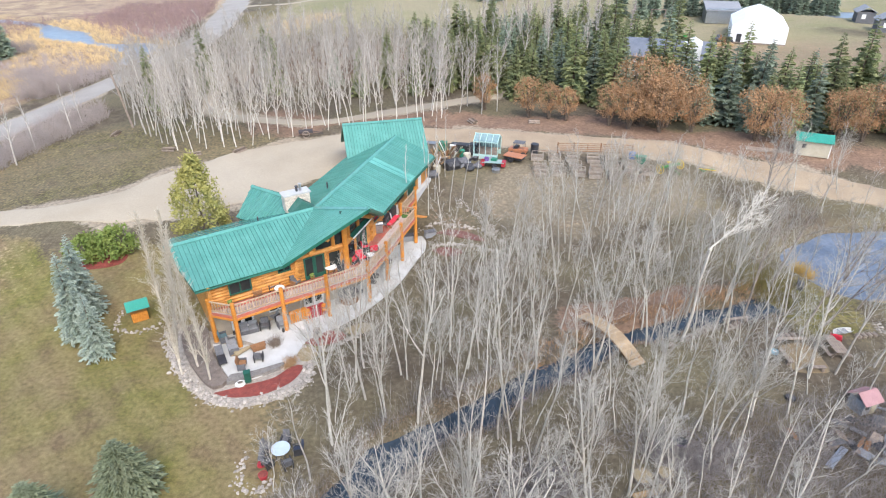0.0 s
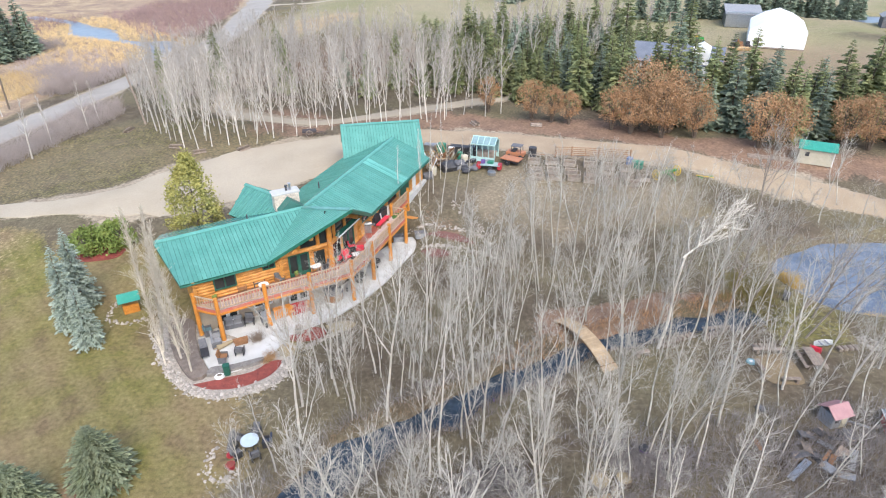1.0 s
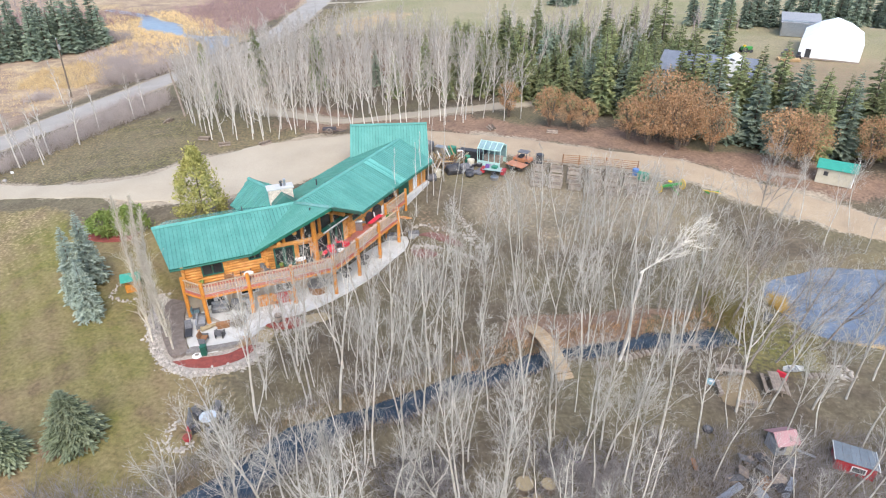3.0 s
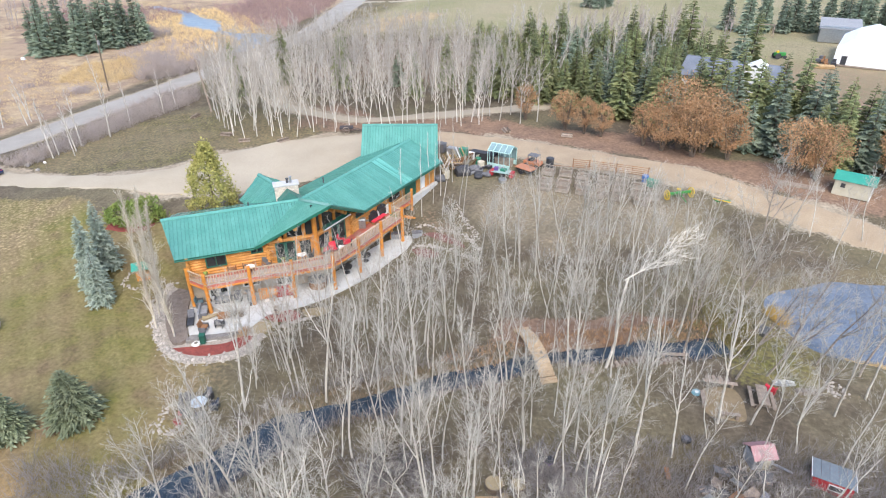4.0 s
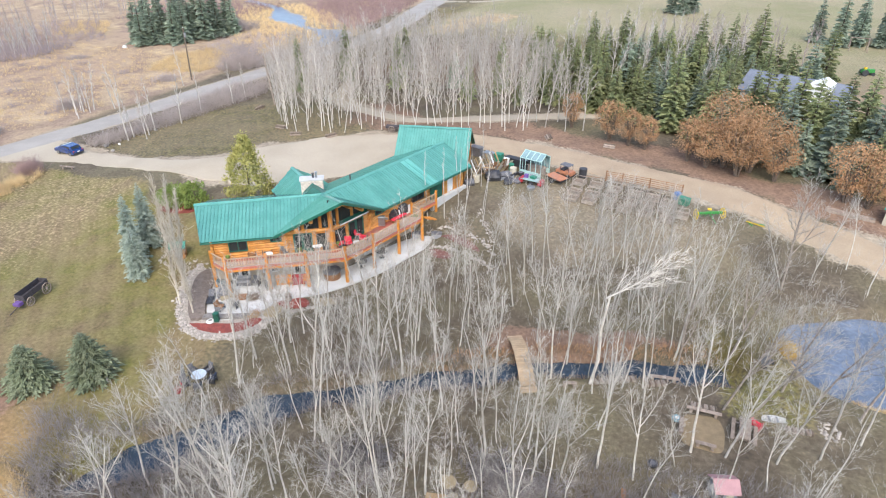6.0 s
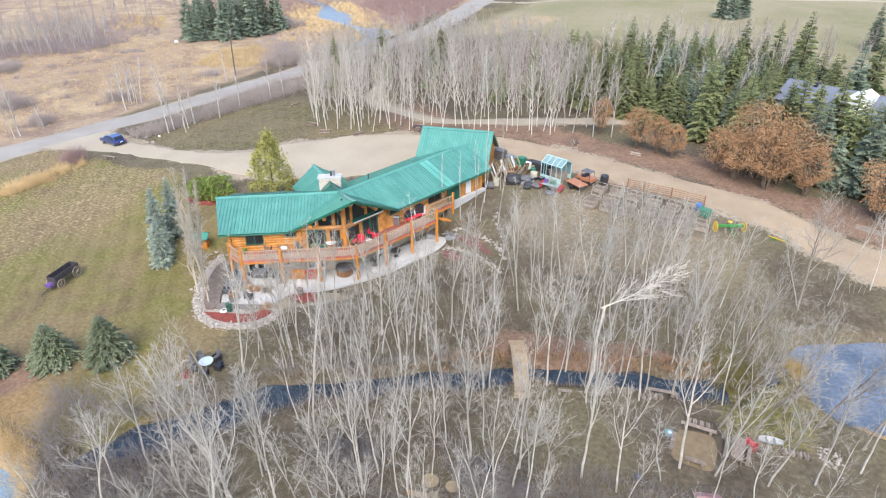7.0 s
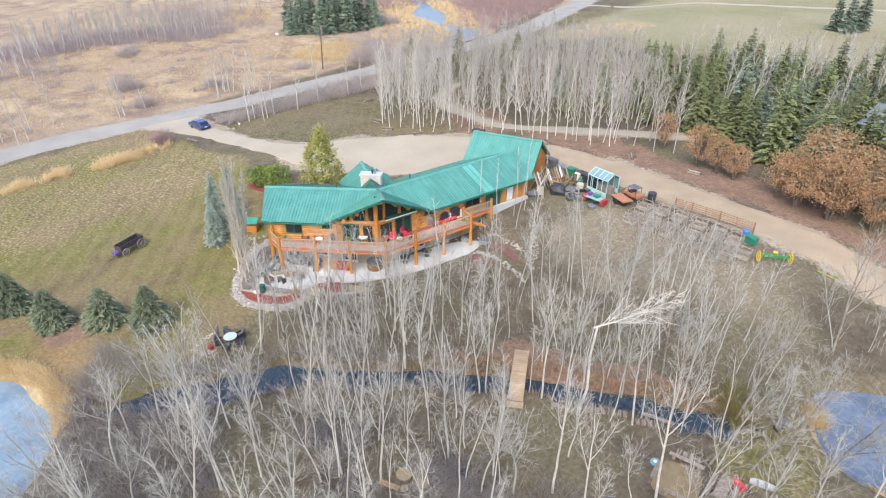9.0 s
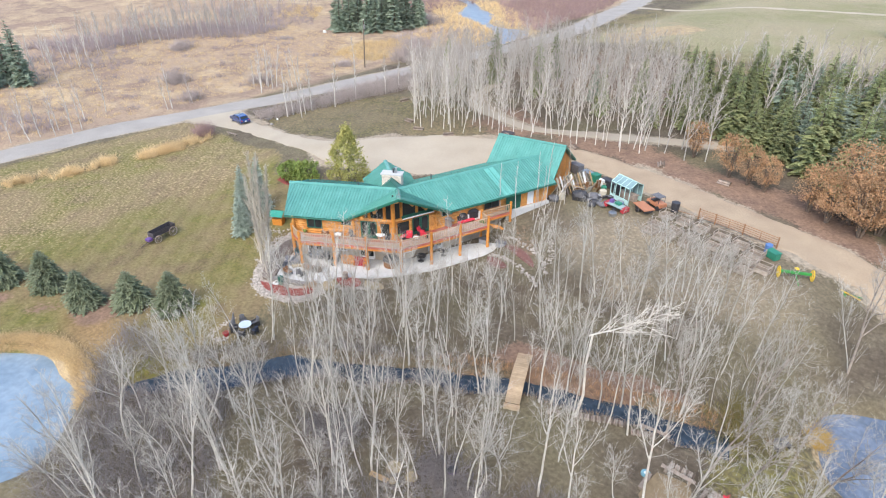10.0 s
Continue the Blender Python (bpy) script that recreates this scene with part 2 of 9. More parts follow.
def vnoise(x, y, seed=0):
    """Smooth value noise in -1..1 on numpy arrays."""
    x, y = np.asarray(x, float), np.asarray(y, float)
    xi, yi = np.floor(x), np.floor(y)
    u, v = x - xi, y - yi
    u, v = u * u * (3 - 2 * u), v * v * (3 - 2 * v)

    def lattice(a, b):
        s = np.sin(a * 127.1 + b * 311.7 + seed * 74.7) * 43758.5453
        return (s - np.floor(s)) * 2 - 1
    return (lattice(xi, yi) * (1 - u) + lattice(xi + 1, yi) * u) * (1 - v) + (lattice(xi, yi + 1) * (1 - u) + lattice(xi + 1, yi + 1) * u) * v


def sstep(t):
    t = np.clip(t, 0, 1)
    return t * t * (3 - 2 * t)


def line_distance(x, y, pts):
    """Distance from the points x, y to a line of (x, y, half width); less the half width."""
    best = np.full(np.shape(x), 1e9)
    for (ax, ay, aw), (bx, by, bw) in zip(pts[:-1], pts[1:]):
        dx, dy = bx - ax, by - ay
        t = np.clip(((x - ax) * dx + (y - ay) * dy) / (dx * dx + dy * dy), 0, 1)
        best = np.minimum(best, np.hypot(x - ax - t * dx, y - ay - t * dy) - (aw + (bw - aw) * t))
    return best

# ---- the ground ----
CREEK_LINE = [(-13.2, 14.2, 0.2), (-12.3, 16.0, 0.9), (-10.6, 18.4, 1.6), (-8, 21.9, 1.4), (-5.5, 25.9, 1.5), (-2.4, 28.7, 0.9), (0.6, 30.2, 1.3), (4.2, 33.4, 0.9), (7.7, 35.4, 0.8), (10.4, 37.7, 0.95), (13.4, 39.2, 0.85), (18.5, 41.4, 0.75), (20.8, 42.6, 0.9), (23, 42.8, 1.0), (25.6, 43.6, 1.2), (27.2, 44.2, 0.9)]
RIVER_LINE = [(-150, 203, 1.2), (-130, 194, 1.0), (-120, 184, 3.0), (-113, 177.5, 5.5), (-106, 171.5, 3.0), (-99, 166.5, 0.8), (-92, 163.5, 1.5), (-86, 162, 4.6), (-81, 157, 3.6), (-79.5, 149, 2.2), (-78, 142, 2.2), (-80, 138, 0.8)]
ROAD_LINE = [(-81, -40, 4.2), (-82, 0, 4.2), (-83, 23.5, 4.3), (-82.8, 42, 4.3), (-79.3, 58, 4.2), (-75.5, 75, 4.2), (-73.2, 92, 4.2), (-69.6, 122, 4.2), (-67.0, 150, 4.6), (-68.6, 172, 4.8), (-74, 197, 5.0), (-80, 226, 5.2), (-90, 262, 4.5), (-125, 360, 5)]
DRIVE_LINE = [(-77, 58, 6.0), (-68, 57.2, 3.0), (-60, 57.2, 2.0), (-51, 56.6, 1.9), (-43, 56.2, 2.2), (-36, 57.4, 4.2), (-30, 61.5, 7.0), (-25, 66, 7.6), (-20, 71, 6.3), (-14.5, 76.6, 3.6), (-8, 79.3, 2.9), (2, 78.2, 3.0), (12, 76.4, 3.3), (24, 74.0, 2.9), (34, 70.2, 2.6), (45, 65.0, 2.4), (60, 57, 2.3), (90, 40, 2.3)]
LANE_LINE = [(-43, 101, 1.2), (-40, 93, 1.3), (-37, 88.5, 1.3), (-33, 86.3, 1.3), (-23, 84.0, 1.3), (-15, 87.0, 1.4), (-7, 91.6, 1.5), (2, 96.5, 1.5), (14, 104, 1.5)]
FIELD_LANE = [(-77, 222, 2.0), (-56, 221, 1.8), (-3, 240, 1.8), (70, 268, 1.8)]
POND_LEFT = (-19.0, 4.4, 8.3, 7.3)
POND_RIGHT = (41.9, 51.0, 9.3, 6.8)
POND_FAR = (101, 182, 13, 6)
WATER, RIVER_Z = -0.75, -2.45


def in_pond(x, y, pond):
    """Metres outside a pond's shore, which wavers a little."""
    cx, cy, a, b = pond
    d = np.hypot((x - cx) / a, (y - cy) / b)
    ang = np.arctan2(y - cy, x - cx)
    return (d - 1 - 0.05 * np.sin(3 * ang + cx) - 0.035 * np.sin(7 * ang)) * min(a, b)


def height(x, y):
    """Height of the ground."""
    x, y = np.asarray(x, float), np.asarray(y, float)
    yy = y + 10 * sstep((-8 - x) / 10) - 10 * sstep((x - 22) / 12)
    h = 2.8 * sstep((yy - 44) / 26)
    h = h * (1 - sstep((-34 - x) / 28)) - 2.0 * sstep((-58 - x) / 32)
    h = h + 0.10 * vnoise(x / 7, y / 7, 3) + 0.05 * vnoise(x / 2.3, y / 2.3, 5)
    # a flat shelf for the terrace in front of the house
    shelf = line_distance(x, y, [(-16.6, 33.6, 1.8), (-17.6, 36.5, 3), (-13.5, 41.2, 3.2), (-9.0, 44.8, 3.2), (-7.2, 53.5, 2.6)])
    k = 1 - sstep(shelf / 2.2)
    h = h * (1 - k)
    far = np.hypot(x + 40, y - 120)
    h = h + 0.9 * vnoise(x / 40, y / 40, 9) * sstep((far - 90) / 80)
    for line, z, bank in ((CREEK_LINE, WATER - 0.45, 1.3), (RIVER_LINE, RIVER_Z - 0.4, 4.0)):
        d = line_distance(x, y, line) + 0.25 * vnoise(x / 1.1, y / 1.1, 11) + 0.35 * vnoise(x / 3.1, y / 3.1, 12)
        k = 1 - sstep((d + 0.3) / bank)
        h = h * (1 - k) + z * k
    for pond, z in ((POND_LEFT, WATER - 0.5), (POND_RIGHT, WATER - 0.5), (POND_FAR, 1.6)):
        d = in_pond(x, y, pond)
        k = 1 - sstep((d + 0.3) / 2.0)
        h = h * (1 - k) + z * k
    return h


def ground_z(x, y):
    return float(height(np.array([x]), np.array([y]))[0])


def steps(*spans):
    """Coordinates that run through spans of (end, step)."""
    out = [spans[0]]
    for end, step in spans[1:]:
        n = max(1, round((end - out[-1]) / step))
        out += list(np.linspace(out[-1], end, n + 1)[1:])
    return np.array(out)


def ground_sheet():
    xs = steps(-1600, (-500, 220), (-240, 30), (-160, 6), (-100, 2), (-28, 0.9), (48, 0.45), (70, 1.0), (140, 4), (260, 20), (1600, 260))
    ys = steps(-900, (-200, 200), (-40, 20), (2, 2.5), (62, 0.45), (110, 0.9), (215, 2), (300, 8), (500, 40), (1900, 280))
    X, Y = np.meshgrid(xs, ys)
    Z = height(X, Y)
    nx, ny = len(xs), len(ys)
    verts = np.stack([X.ravel(), Y.ravel(), Z.ravel()], 1)
    i = np.arange(ny - 1)[:, None] * nx + np.arange(nx - 1)[None, :]
    i = i.ravel()
    me = raw("ground", verts, np.stack([i, i + 1, i + nx + 1, i + nx], 1))
    x, y = verts[:, 0], verts[:, 1]
    wob = 3.0 * vnoise(x / 6, y / 6, 21) + 1.2 * vnoise(x / 1.7, y / 1.7, 22)
    lawn = sstep((-11.5 - x + wob) / 5) * sstep((50 + 5 * sstep((-38 - x) / 6) - y + wob) / 5) * sstep((x + 79) / 4)
    lawn = np.maximum(lawn, sstep((24 + wob - np.hypot(x + 46, (y - 72) * 1.3)) / 6) * 0.45)
    lawn = np.maximum(lawn, sstep((7 + wob - np.hypot(x - 30, y - 44)) / 4) * 0.62)
    lawn = np.maximum(lawn, sstep((60 - np.hypot((x + 12) / 1.2, y - 195) + 4 * wob) / 18) * 0.55)
    lawn = np.maximum(lawn, sstep((30 - np.hypot(x - 62, y - 140) + 2 * wob) / 12) * 0.75)
    straw = sstep((8 - line_distance(x, y, RIVER_LINE) + 2 * wob) / 7)
    straw = np.maximum(straw, sstep((9 - np.hypot((x + 97) / 1.3, y - 117) + 2 * wob) / 5))
    straw = np.maximum(straw, 0.8 * sstep((8 - np.hypot((x + 157) / 1.6, y - 135) + 2 * wob) / 5))
    straw = np.maximum(straw, 0.15 * sstep((9 + wob - np.abs(y - 63)) / 6) * sstep((x + 1) / 5) * sstep((24 - x) / 6))
    straw = np.maximum(straw, 0.85 * sstep((1.6 + 0.2 * wob - np.abs(in_pond(x, y, POND_LEFT) - 0.9)) / 1.2) * sstep((y - 9) / 3) * sstep((-13 - x) / 3))
    straw = np.maximum(straw, 0.7 * sstep((0.9 + 0.15 * wob - np.abs(in_pond(x, y, POND_RIGHT) - 0.6)) / 0.8) * sstep((54 - y) / 4))
    straw = np.maximum(straw, 0.9 * sstep((15 - np.hypot(x + 45, (y - 173) * 0.8) + 2 * wob) / 9))
    straw = np.maximum(straw, 0.30 * sstep((-36 - x) / 12) * lawn)
    dirt = sstep((1.0 - line_distance(x, y, DRIVE_LINE) + 0.5 * wob) / 1.6)
    dirt = np.maximum(dirt, sstep((0.8 - line_distance(x, y, ROAD_LINE) + 0.3 * wob) / 1.5))
    dirt = np.maximum(dirt, sstep((0.8 - line_distance(x, y, LANE_LINE) + 0.3 * wob) / 1.2))
    litter = sstep((5.5 - np.abs(y - 84.5 + 0.32 * np.maximum(x - 10, 0)) + wob) / 4) * sstep((x + 36) / 10) * sstep((60 - x) / 10)
    litter = np.maximum(litter, sstep((1.6 - np.abs(line_distance(x, y, CREEK_LINE) - 2.0) + 0.8 * wob) / 1.5) * sstep((x - 5) / 4) * sstep((y - x * 0.38 - 34.2) / 1.5))
    litter = np.maximum(litter, 0.55 * sstep((5 - np.hypot(x + 1, y - 56.5) + wob) / 4))
    litter = np.maximum(litter, 0.5 * sstep((y - 100) / 10) * sstep((160 - y) / 30) * sstep((x + 60) / 20))
    for cx, cy, r in ((-30, 13.5, 3.0), (-25.5, 17.2, 3.2), (-20.8, 22.6, 2.2), (-35, 11, 3.0)):
        litter = np.maximum(litter, 0.85 * sstep((r + 0.4 * wob - np.hypot(x - cx, y - cy)) / 1.6))
    col = np.stack([lawn * (1 - dirt), np.clip(straw, 0, 1), dirt, np.clip(litter, 0, 1)], 1).astype(np.float32)
    at = me.color_attributes.new("zone", "FLOAT_COLOR", "POINT")
    at.data.foreach_set("color", col.ravel())
    field = sstep((y - 148 + 2 * wob) / 14) * sstep((x + 62) / 8) * 0.95
    field = np.maximum(field, sstep((36 - np.hypot(x - 62, y - 138) + 2 * wob) / 14) * 0.85)
    yard = 0.85 * sstep((8.5 + 1.5 * wob - np.abs(y - 62)) / 8) * sstep((x + 3) / 6) * sstep((30 - x) / 9)
    rust = 0.8 * sstep((4.0 + 0.5 * wob - np.hypot((x + 22) / 2.1, y - 15.5)) / 3.5)
    meadow = sstep((-80 - x + 0.5 * wob) / 3)
    col = np.stack([field, yard, rust, meadow], 1).astype(np.float32)
    at = me.color_attributes.new("zone_b", "FLOAT_COLOR", "POINT")
    at.data.foreach_set("color", col.ravel())
    ob = mesh_part("ground", me, ground_material(), None, "", True)
    tagged(ob, "gently sloping autumn ground of patchy lawn and leaf litter", "ground", "", "structure")


def ground_material():
    m = bpy.data.materials.new("ground_cover")
    m.use_nodes = True
    nt = m.node_tree
    b = nt.nodes["Principled BSDF"]
    b.inputs["Roughness"].default_value = 0.95
    b.inputs["Specular IOR Level"].default_value = 0.2
    tc = nt.nodes.new("ShaderNodeTexCoord")

    def nz(scale, detail=4):
        n = nt.nodes.new("ShaderNodeTexNoise")
        n.inputs["Scale"].default_value, n.inputs["Detail"].default_value = scale, detail
        nt.links.new(tc.outputs["Object"], n.inputs["Vector"])
        return n.outputs[0]

    def span(sock, a, c, lo=0.0, hi=1.0):
        r = nt.nodes.new("ShaderNodeMapRange")
        r.inputs[1].default_value, r.inputs[2].default_value, r.inputs[3].default_value, r.inputs[4].default_value = a, c, lo, hi
        nt.links.new(sock, r.inputs[0])
        return r.outputs[0]

    def blend(f, a, c):
        x = nt.nodes.new("ShaderNodeMix")
        x.data_type = "RGBA"
        nt.links.new(f, x.inputs[0])
        for sock, v in ((x.inputs[6], a), (x.inputs[7], c)):
            if isinstance(v, tuple):
                sock.default_value = (*v, 1)
            else:
                nt.links.new(v, sock)
        return x.outputs[2]

    def math_node(op, a, c):
        x = nt.nodes.new("ShaderNodeMath")
        x.operation, x.use_clamp = op, True
        nt.links.new(a, x.inputs[0])
        nt.links.new(c, x.inputs[1])
        return x.outputs[0]

    attr = nt.nodes.new("ShaderNodeVertexColor")
    attr.layer_name = "zone"
    sep = nt.nodes.new("ShaderNodeSeparateColor")
    nt.links.new(attr.outputs[0], sep.inputs[0])
    big, mid, small, tiny = nz(0.09), nz(0.55, 5), nz(3.0, 5), nz(14, 3)
    base = blend(span(mid, 0.35, 0.65), (0.090, 0.072, 0.052), (0.145, 0.118, 0.084))
    base = blend(span(big, 0.4, 0.65), base, (0.155, 0.132, 0.080))
    lawn = blend(span(mid, 0.36, 0.66), (0.138, 0.134, 0.038), (0.190, 0.160, 0.064))
    lawn = blend(span(big, 0.42, 0.58), lawn, (0.205, 0.155, 0.084))
    lawn = blend(span(nz(0.25, 5), 0.5, 0.68, 0.0, 0.75), lawn, (0.150, 0.108, 0.066))
    wv = nt.nodes.new("ShaderNodeTexWave")
    wv.bands_direction = "DIAGONAL"
    wv.inputs["Scale"].default_value, wv.inputs["Distortion"].default_value, wv.inputs["Detail"].default_value = 0.22, 2.0, 2.0
    nt.links.new(tc.outputs["Object"], wv.inputs["Vector"])
    lawn = blend(span(wv.outputs[1], 0.3, 0.7, 0.0, 0.22), lawn, (0.25, 0.215, 0.10))
    straw = blend(span(mid, 0.35, 0.65), (0.42, 0.32, 0.185), (0.30, 0.225, 0.145))
    dirt = blend(span(mid, 0.35, 0.65), (0.35, 0.295, 0.22), (0.28, 0.23, 0.17))
    leaf = blend(span(mid, 0.35, 0.65), (0.245, 0.160, 0.112), (0.190, 0.125, 0.090))
    ragged = span(small, 0.3, 0.7, -0.28, 0.28)

    def mask(s):
        return span(math_node("ADD", s, ragged), 0.25, 0.75)
    c = blend(mask(sep.outputs[0]), base, lawn)
    attr_b = nt.nodes.new("ShaderNodeVertexColor")
    attr_b.layer_name = "zone_b"
    sep_b = nt.nodes.new("ShaderNodeSeparateColor")
    nt.links.new(attr_b.outputs[0], sep_b.inputs[0])
    broad, patch = nz(0.035, 5), nz(0.22, 6)
    fld = blend(span(broad, 0.4, 0.6), (0.235, 0.222, 0.120), (0.300, 0.262, 0.165))
    fld = blend(span(patch, 0.45, 0.7, 0.0, 0.6), fld, (0.300, 0.250, 0.165))
    yrd = blend(span(patch, 0.35, 0.65), (0.215, 0.180, 0.128), (0.260, 0.212, 0.148))
    rst = blend(span(patch, 0.35, 0.65), (0.250, 0.160, 0.075), (0.330, 0.215, 0.105))
    mdw = blend(span(patch, 0.36, 0.62), (0.285, 0.210, 0.145), (0.450, 0.345, 0.220))
    mdw = blend(span(broad, 0.42, 0.58), mdw, (0.340, 0.250, 0.175))
    mdw = blend(span(nz(0.13, 5), 0.5, 0.62, 0.0, 0.8), mdw, (0.235, 0.168, 0.130))
    mdw = blend(span(nz(0.6, 4), 0.52, 0.72, 0.0, 0.6), mdw, (0.230, 0.160, 0.125))
    c = blend(sep_b.outputs[0], c, fld)
    c = blend(sep_b.outputs[1], c, yrd)
    c = blend(sep_b.outputs[2], c, rst)
    c = blend(attr_b.outputs[1], c, mdw)
    c = blend(mask(attr.outputs[1]), c, leaf)
    c = blend(mask(sep.outputs[1]), c, straw)
    c = blend(mask(sep.outputs[2]), c, dirt)
    hsv = nt.nodes.new("ShaderNodeHueSaturation")
    nt.links.new(c, hsv.inputs["Color"])
    v = nt.nodes.new("ShaderNodeMath")
    v.operation = "MULTIPLY"
    nt.links.new(span(small, 0.3, 0.7, 0.75, 1.25), v.inputs[0])
    nt.links.new(span(tiny, 0.3, 0.7, 0.84, 1.16), v.inputs[1])
    nt.links.new(v.outputs[0], hsv.inputs["Value"])
    nt.links.new(hsv.outputs[0], b.inputs["Base Color"])
    bp = nt.nodes.new("ShaderNodeBump")
    bp.inputs["Strength"].default_value, bp.inputs["Distance"].default_value = 0.8, 0.06
    nt.links.new(tiny, bp.inputs["Height"])
    nt.links.new(bp.outputs[0], b.inputs["Normal"])
    return m


ground_sheet()


def strip(name, line, step, lift, material, label, category, cols=9, rag=0.35):
    """A road laid over the ground, with ragged edges."""
    p = curve_points(line, step)
    d = np.gradient(p[:, :2], axis=0)
    d /= np.linalg.norm(d, axis=1)[:, None]
    nrm = np.stack([-d[:, 1], d[:, 0]], 1)
    verts, faces = [], []
    for i, q in enumerate(p):
        for k in range(cols):
            u = 2 * k / (cols - 1) - 1
            edge = rag * (vnoise(i * step / 2.1, u * 3, 40) + 0.6 * vnoise(i * step / 0.8, u * 3, 41)) if abs(u) > 0.99 else 0
            w = u * (q[2] + edge)
            verts.append((q[0] + nrm[i, 0] * w, q[1] + nrm[i, 1] * w, abs(u)))
    verts = np.array(verts)
    u = verts[:, 2].copy()
    verts[:, 2] = height(verts[:, 0], verts[:, 1]) + lift * (1 - 1.6 * (u > 0.99))
    for i in range(len(p) - 1):
        for k in range(cols - 1):
            a = i * cols + k
            faces.append((a, a + 1, a + cols + 1, a + cols))
    me = raw(name, verts, faces)
    ob = mesh_part(name, me, material, None, "", True)
    return tagged(ob, label, category, "", "structure")


GRAVEL = surface("pale_gravel", (0.415, 0.355, 0.27), (0.36, 0.305, 0.228), 0.16, 0.95, 0, 7, 0.08, 0.25)
ROADGRAVEL = surface("grey_road_surface", (0.335, 0.308, 0.275), (0.28, 0.257, 0.228), 0.25, 0.95, 0, 8, 0.12, 0.4)
TRACKDIRT = surface("packed_dirt", (0.385, 0.30, 0.205), (0.31, 0.235, 0.16), 0.3, 0.95, 0, 9, 0.15, 0.5)
strip("road", ROAD_LINE, 2.0, 0.07, ROADGRAVEL, "pale grey gravel country road", "road")
strip("driveway", DRIVE_LINE[:11], 1.2, 0.05, GRAVEL, "wide pale gravel driveway beside the house", "driveway", 25, 0.8)
strip("dirt_track", DRIVE_LINE[9:], 1.0, 0.06, TRACKDIRT, "packed dirt track along the treeline", "track", 15, 0.5)
strip("wood_lane", LANE_LINE, 1.2, 0.05, GRAVEL, "narrow gravel lane through bare aspens", "lane", 7)
strip("field_lane", FIELD_LANE, 3.0, 0.06, GRAVEL, "distant pale gravel lane across a field", "lane", 5)


def pond_sheet(name, pond, z, material, label):
    cx, cy, a, b = pond
    verts, faces, rings, n = [(cx, cy, z)], [], 6, 48
    for r in range(1, rings + 1):
        for k in range(n):
            t = 2 * math.pi * k / n
            verts.append((cx + 1.18 * a * r / rings * math.cos(t), cy + 1.18 * b * r / rings * math.sin(t), z))
    for k in range(n):
        faces.append((0, 1 + k, 1 + (k + 1) % n))
        for r in range(rings - 1):
            i, j = 1 + r * n + k, 1 + r * n + (k + 1) % n
            faces.append((i, i + n, j + n, j))
    tagged(mesh_part(name, raw(name, verts, faces), material), label, "water", "", "structure")


def stream_sheet(name, line, z, material, label):
    p = curve_points(line, 1.5)
    d = np.gradient(p[:, :2], axis=0)
    d /= np.linalg.norm(d, axis=1)[:, None]
    verts, faces = [], []
    for i, q in enumerate(p):
        for s in (-1, 0, 1):
            verts.append((q[0] - d[i, 1] * s * (q[2] + 0.9), q[1] + d[i, 0] * s * (q[2] + 0.9), z))
    for i in range(len(p) - 1):
        for k in range(2):
            a = i * 3 + k
            faces.append((a, a + 3, a + 4, a + 1))
    tagged(mesh_part(name, raw(name, verts, faces), material), label, "water", "", "structure")


pond_sheet("pond_water", POND_LEFT, WATER, ICE, "pond under pale blue milky ice")
pond_sheet("pond_water", POND_RIGHT, WATER, ICEDARK, "pond under dark blue-grey ice")
pond_sheet("pond_water", POND_FAR, 2.0, ICEDARK, "far pond under grey ice")
stream_sheet("creek_water", CREEK_LINE, WATER, CREEK, "narrow still creek of dark blue water")
stream_sheet("river_water", RIVER_LINE, RIVER_Z, ICEDARK, "winding slough of pale blue water in reeds")

# ---- the log house ----
UP = Vector((0, 0, 1))
AX, AN = Vector((0.83, 0.558, 0)).normalized(), Vector((-0.558, 0.83, 0)).normalized()
BX, BN = Vector((0.28, 0.96, 0)).normalized(), Vector((-0.96, 0.28, 0)).normalized()
GX, GN = Vector((0.966, 0.258, 0)).normalized(), Vector((-0.258, 0.966, 0)).normalized()
W0 = Vector((-20.1, 37.62, 0))
C0 = Vector((-10.57, 43.99, 0))
LEFT_LEN = (C0 - W0).dot(AX)
RIGHT_LEN = 21.3
FLOOR = 3.02
HOUSE_AT = Vector((-13.5, 47.5, 0))
house = thing("log_house", pose(*HOUSE_AT), "long honey-coloured log house with a green metal roof", "house")


def under(ob, parent, root=HOUSE_AT):
    """Puts ob, whose mesh is in world places, under a part of a thing that stands at root."""
    ob.parent = parent
    ob.matrix_parent_inverse = Matrix.Translation(-root) if parent.parent is None else Matrix.Identity(4)
    return ob


def house_part(name, bm, material, parent=None, label=""):
    ob = part(name, bm, material, None, label)
    return under(ob, parent or house)


def plane_frame(pts, along):
    nrm = Vector((0, 0, 0))
    for p, q in zip(pts, pts[1:] + pts[:1]):
        nrm += p.cross(q)
    nrm.normalize()
    if nrm.z < 0:
        nrm = -nrm
    u = (along - nrm * along.dot(nrm)).normalized()
    return nrm, u, nrm.cross(u)


def clip(poly, axis, limit, keep_above):
    out = []
    for p, q in zip(poly, poly[1:] + poly[:1]):
        a = (p[axis] - limit) * (1 if keep_above else -1)
        b = (q[axis] - limit) * (1 if keep_above else -1)
        if a >= 0:
            out.append(p)
        if a * b < 0:
            t = a / (a - b)
            out.append(tuple(p[i] + (q[i] - p[i]) * t for i in range(2)))
    return out


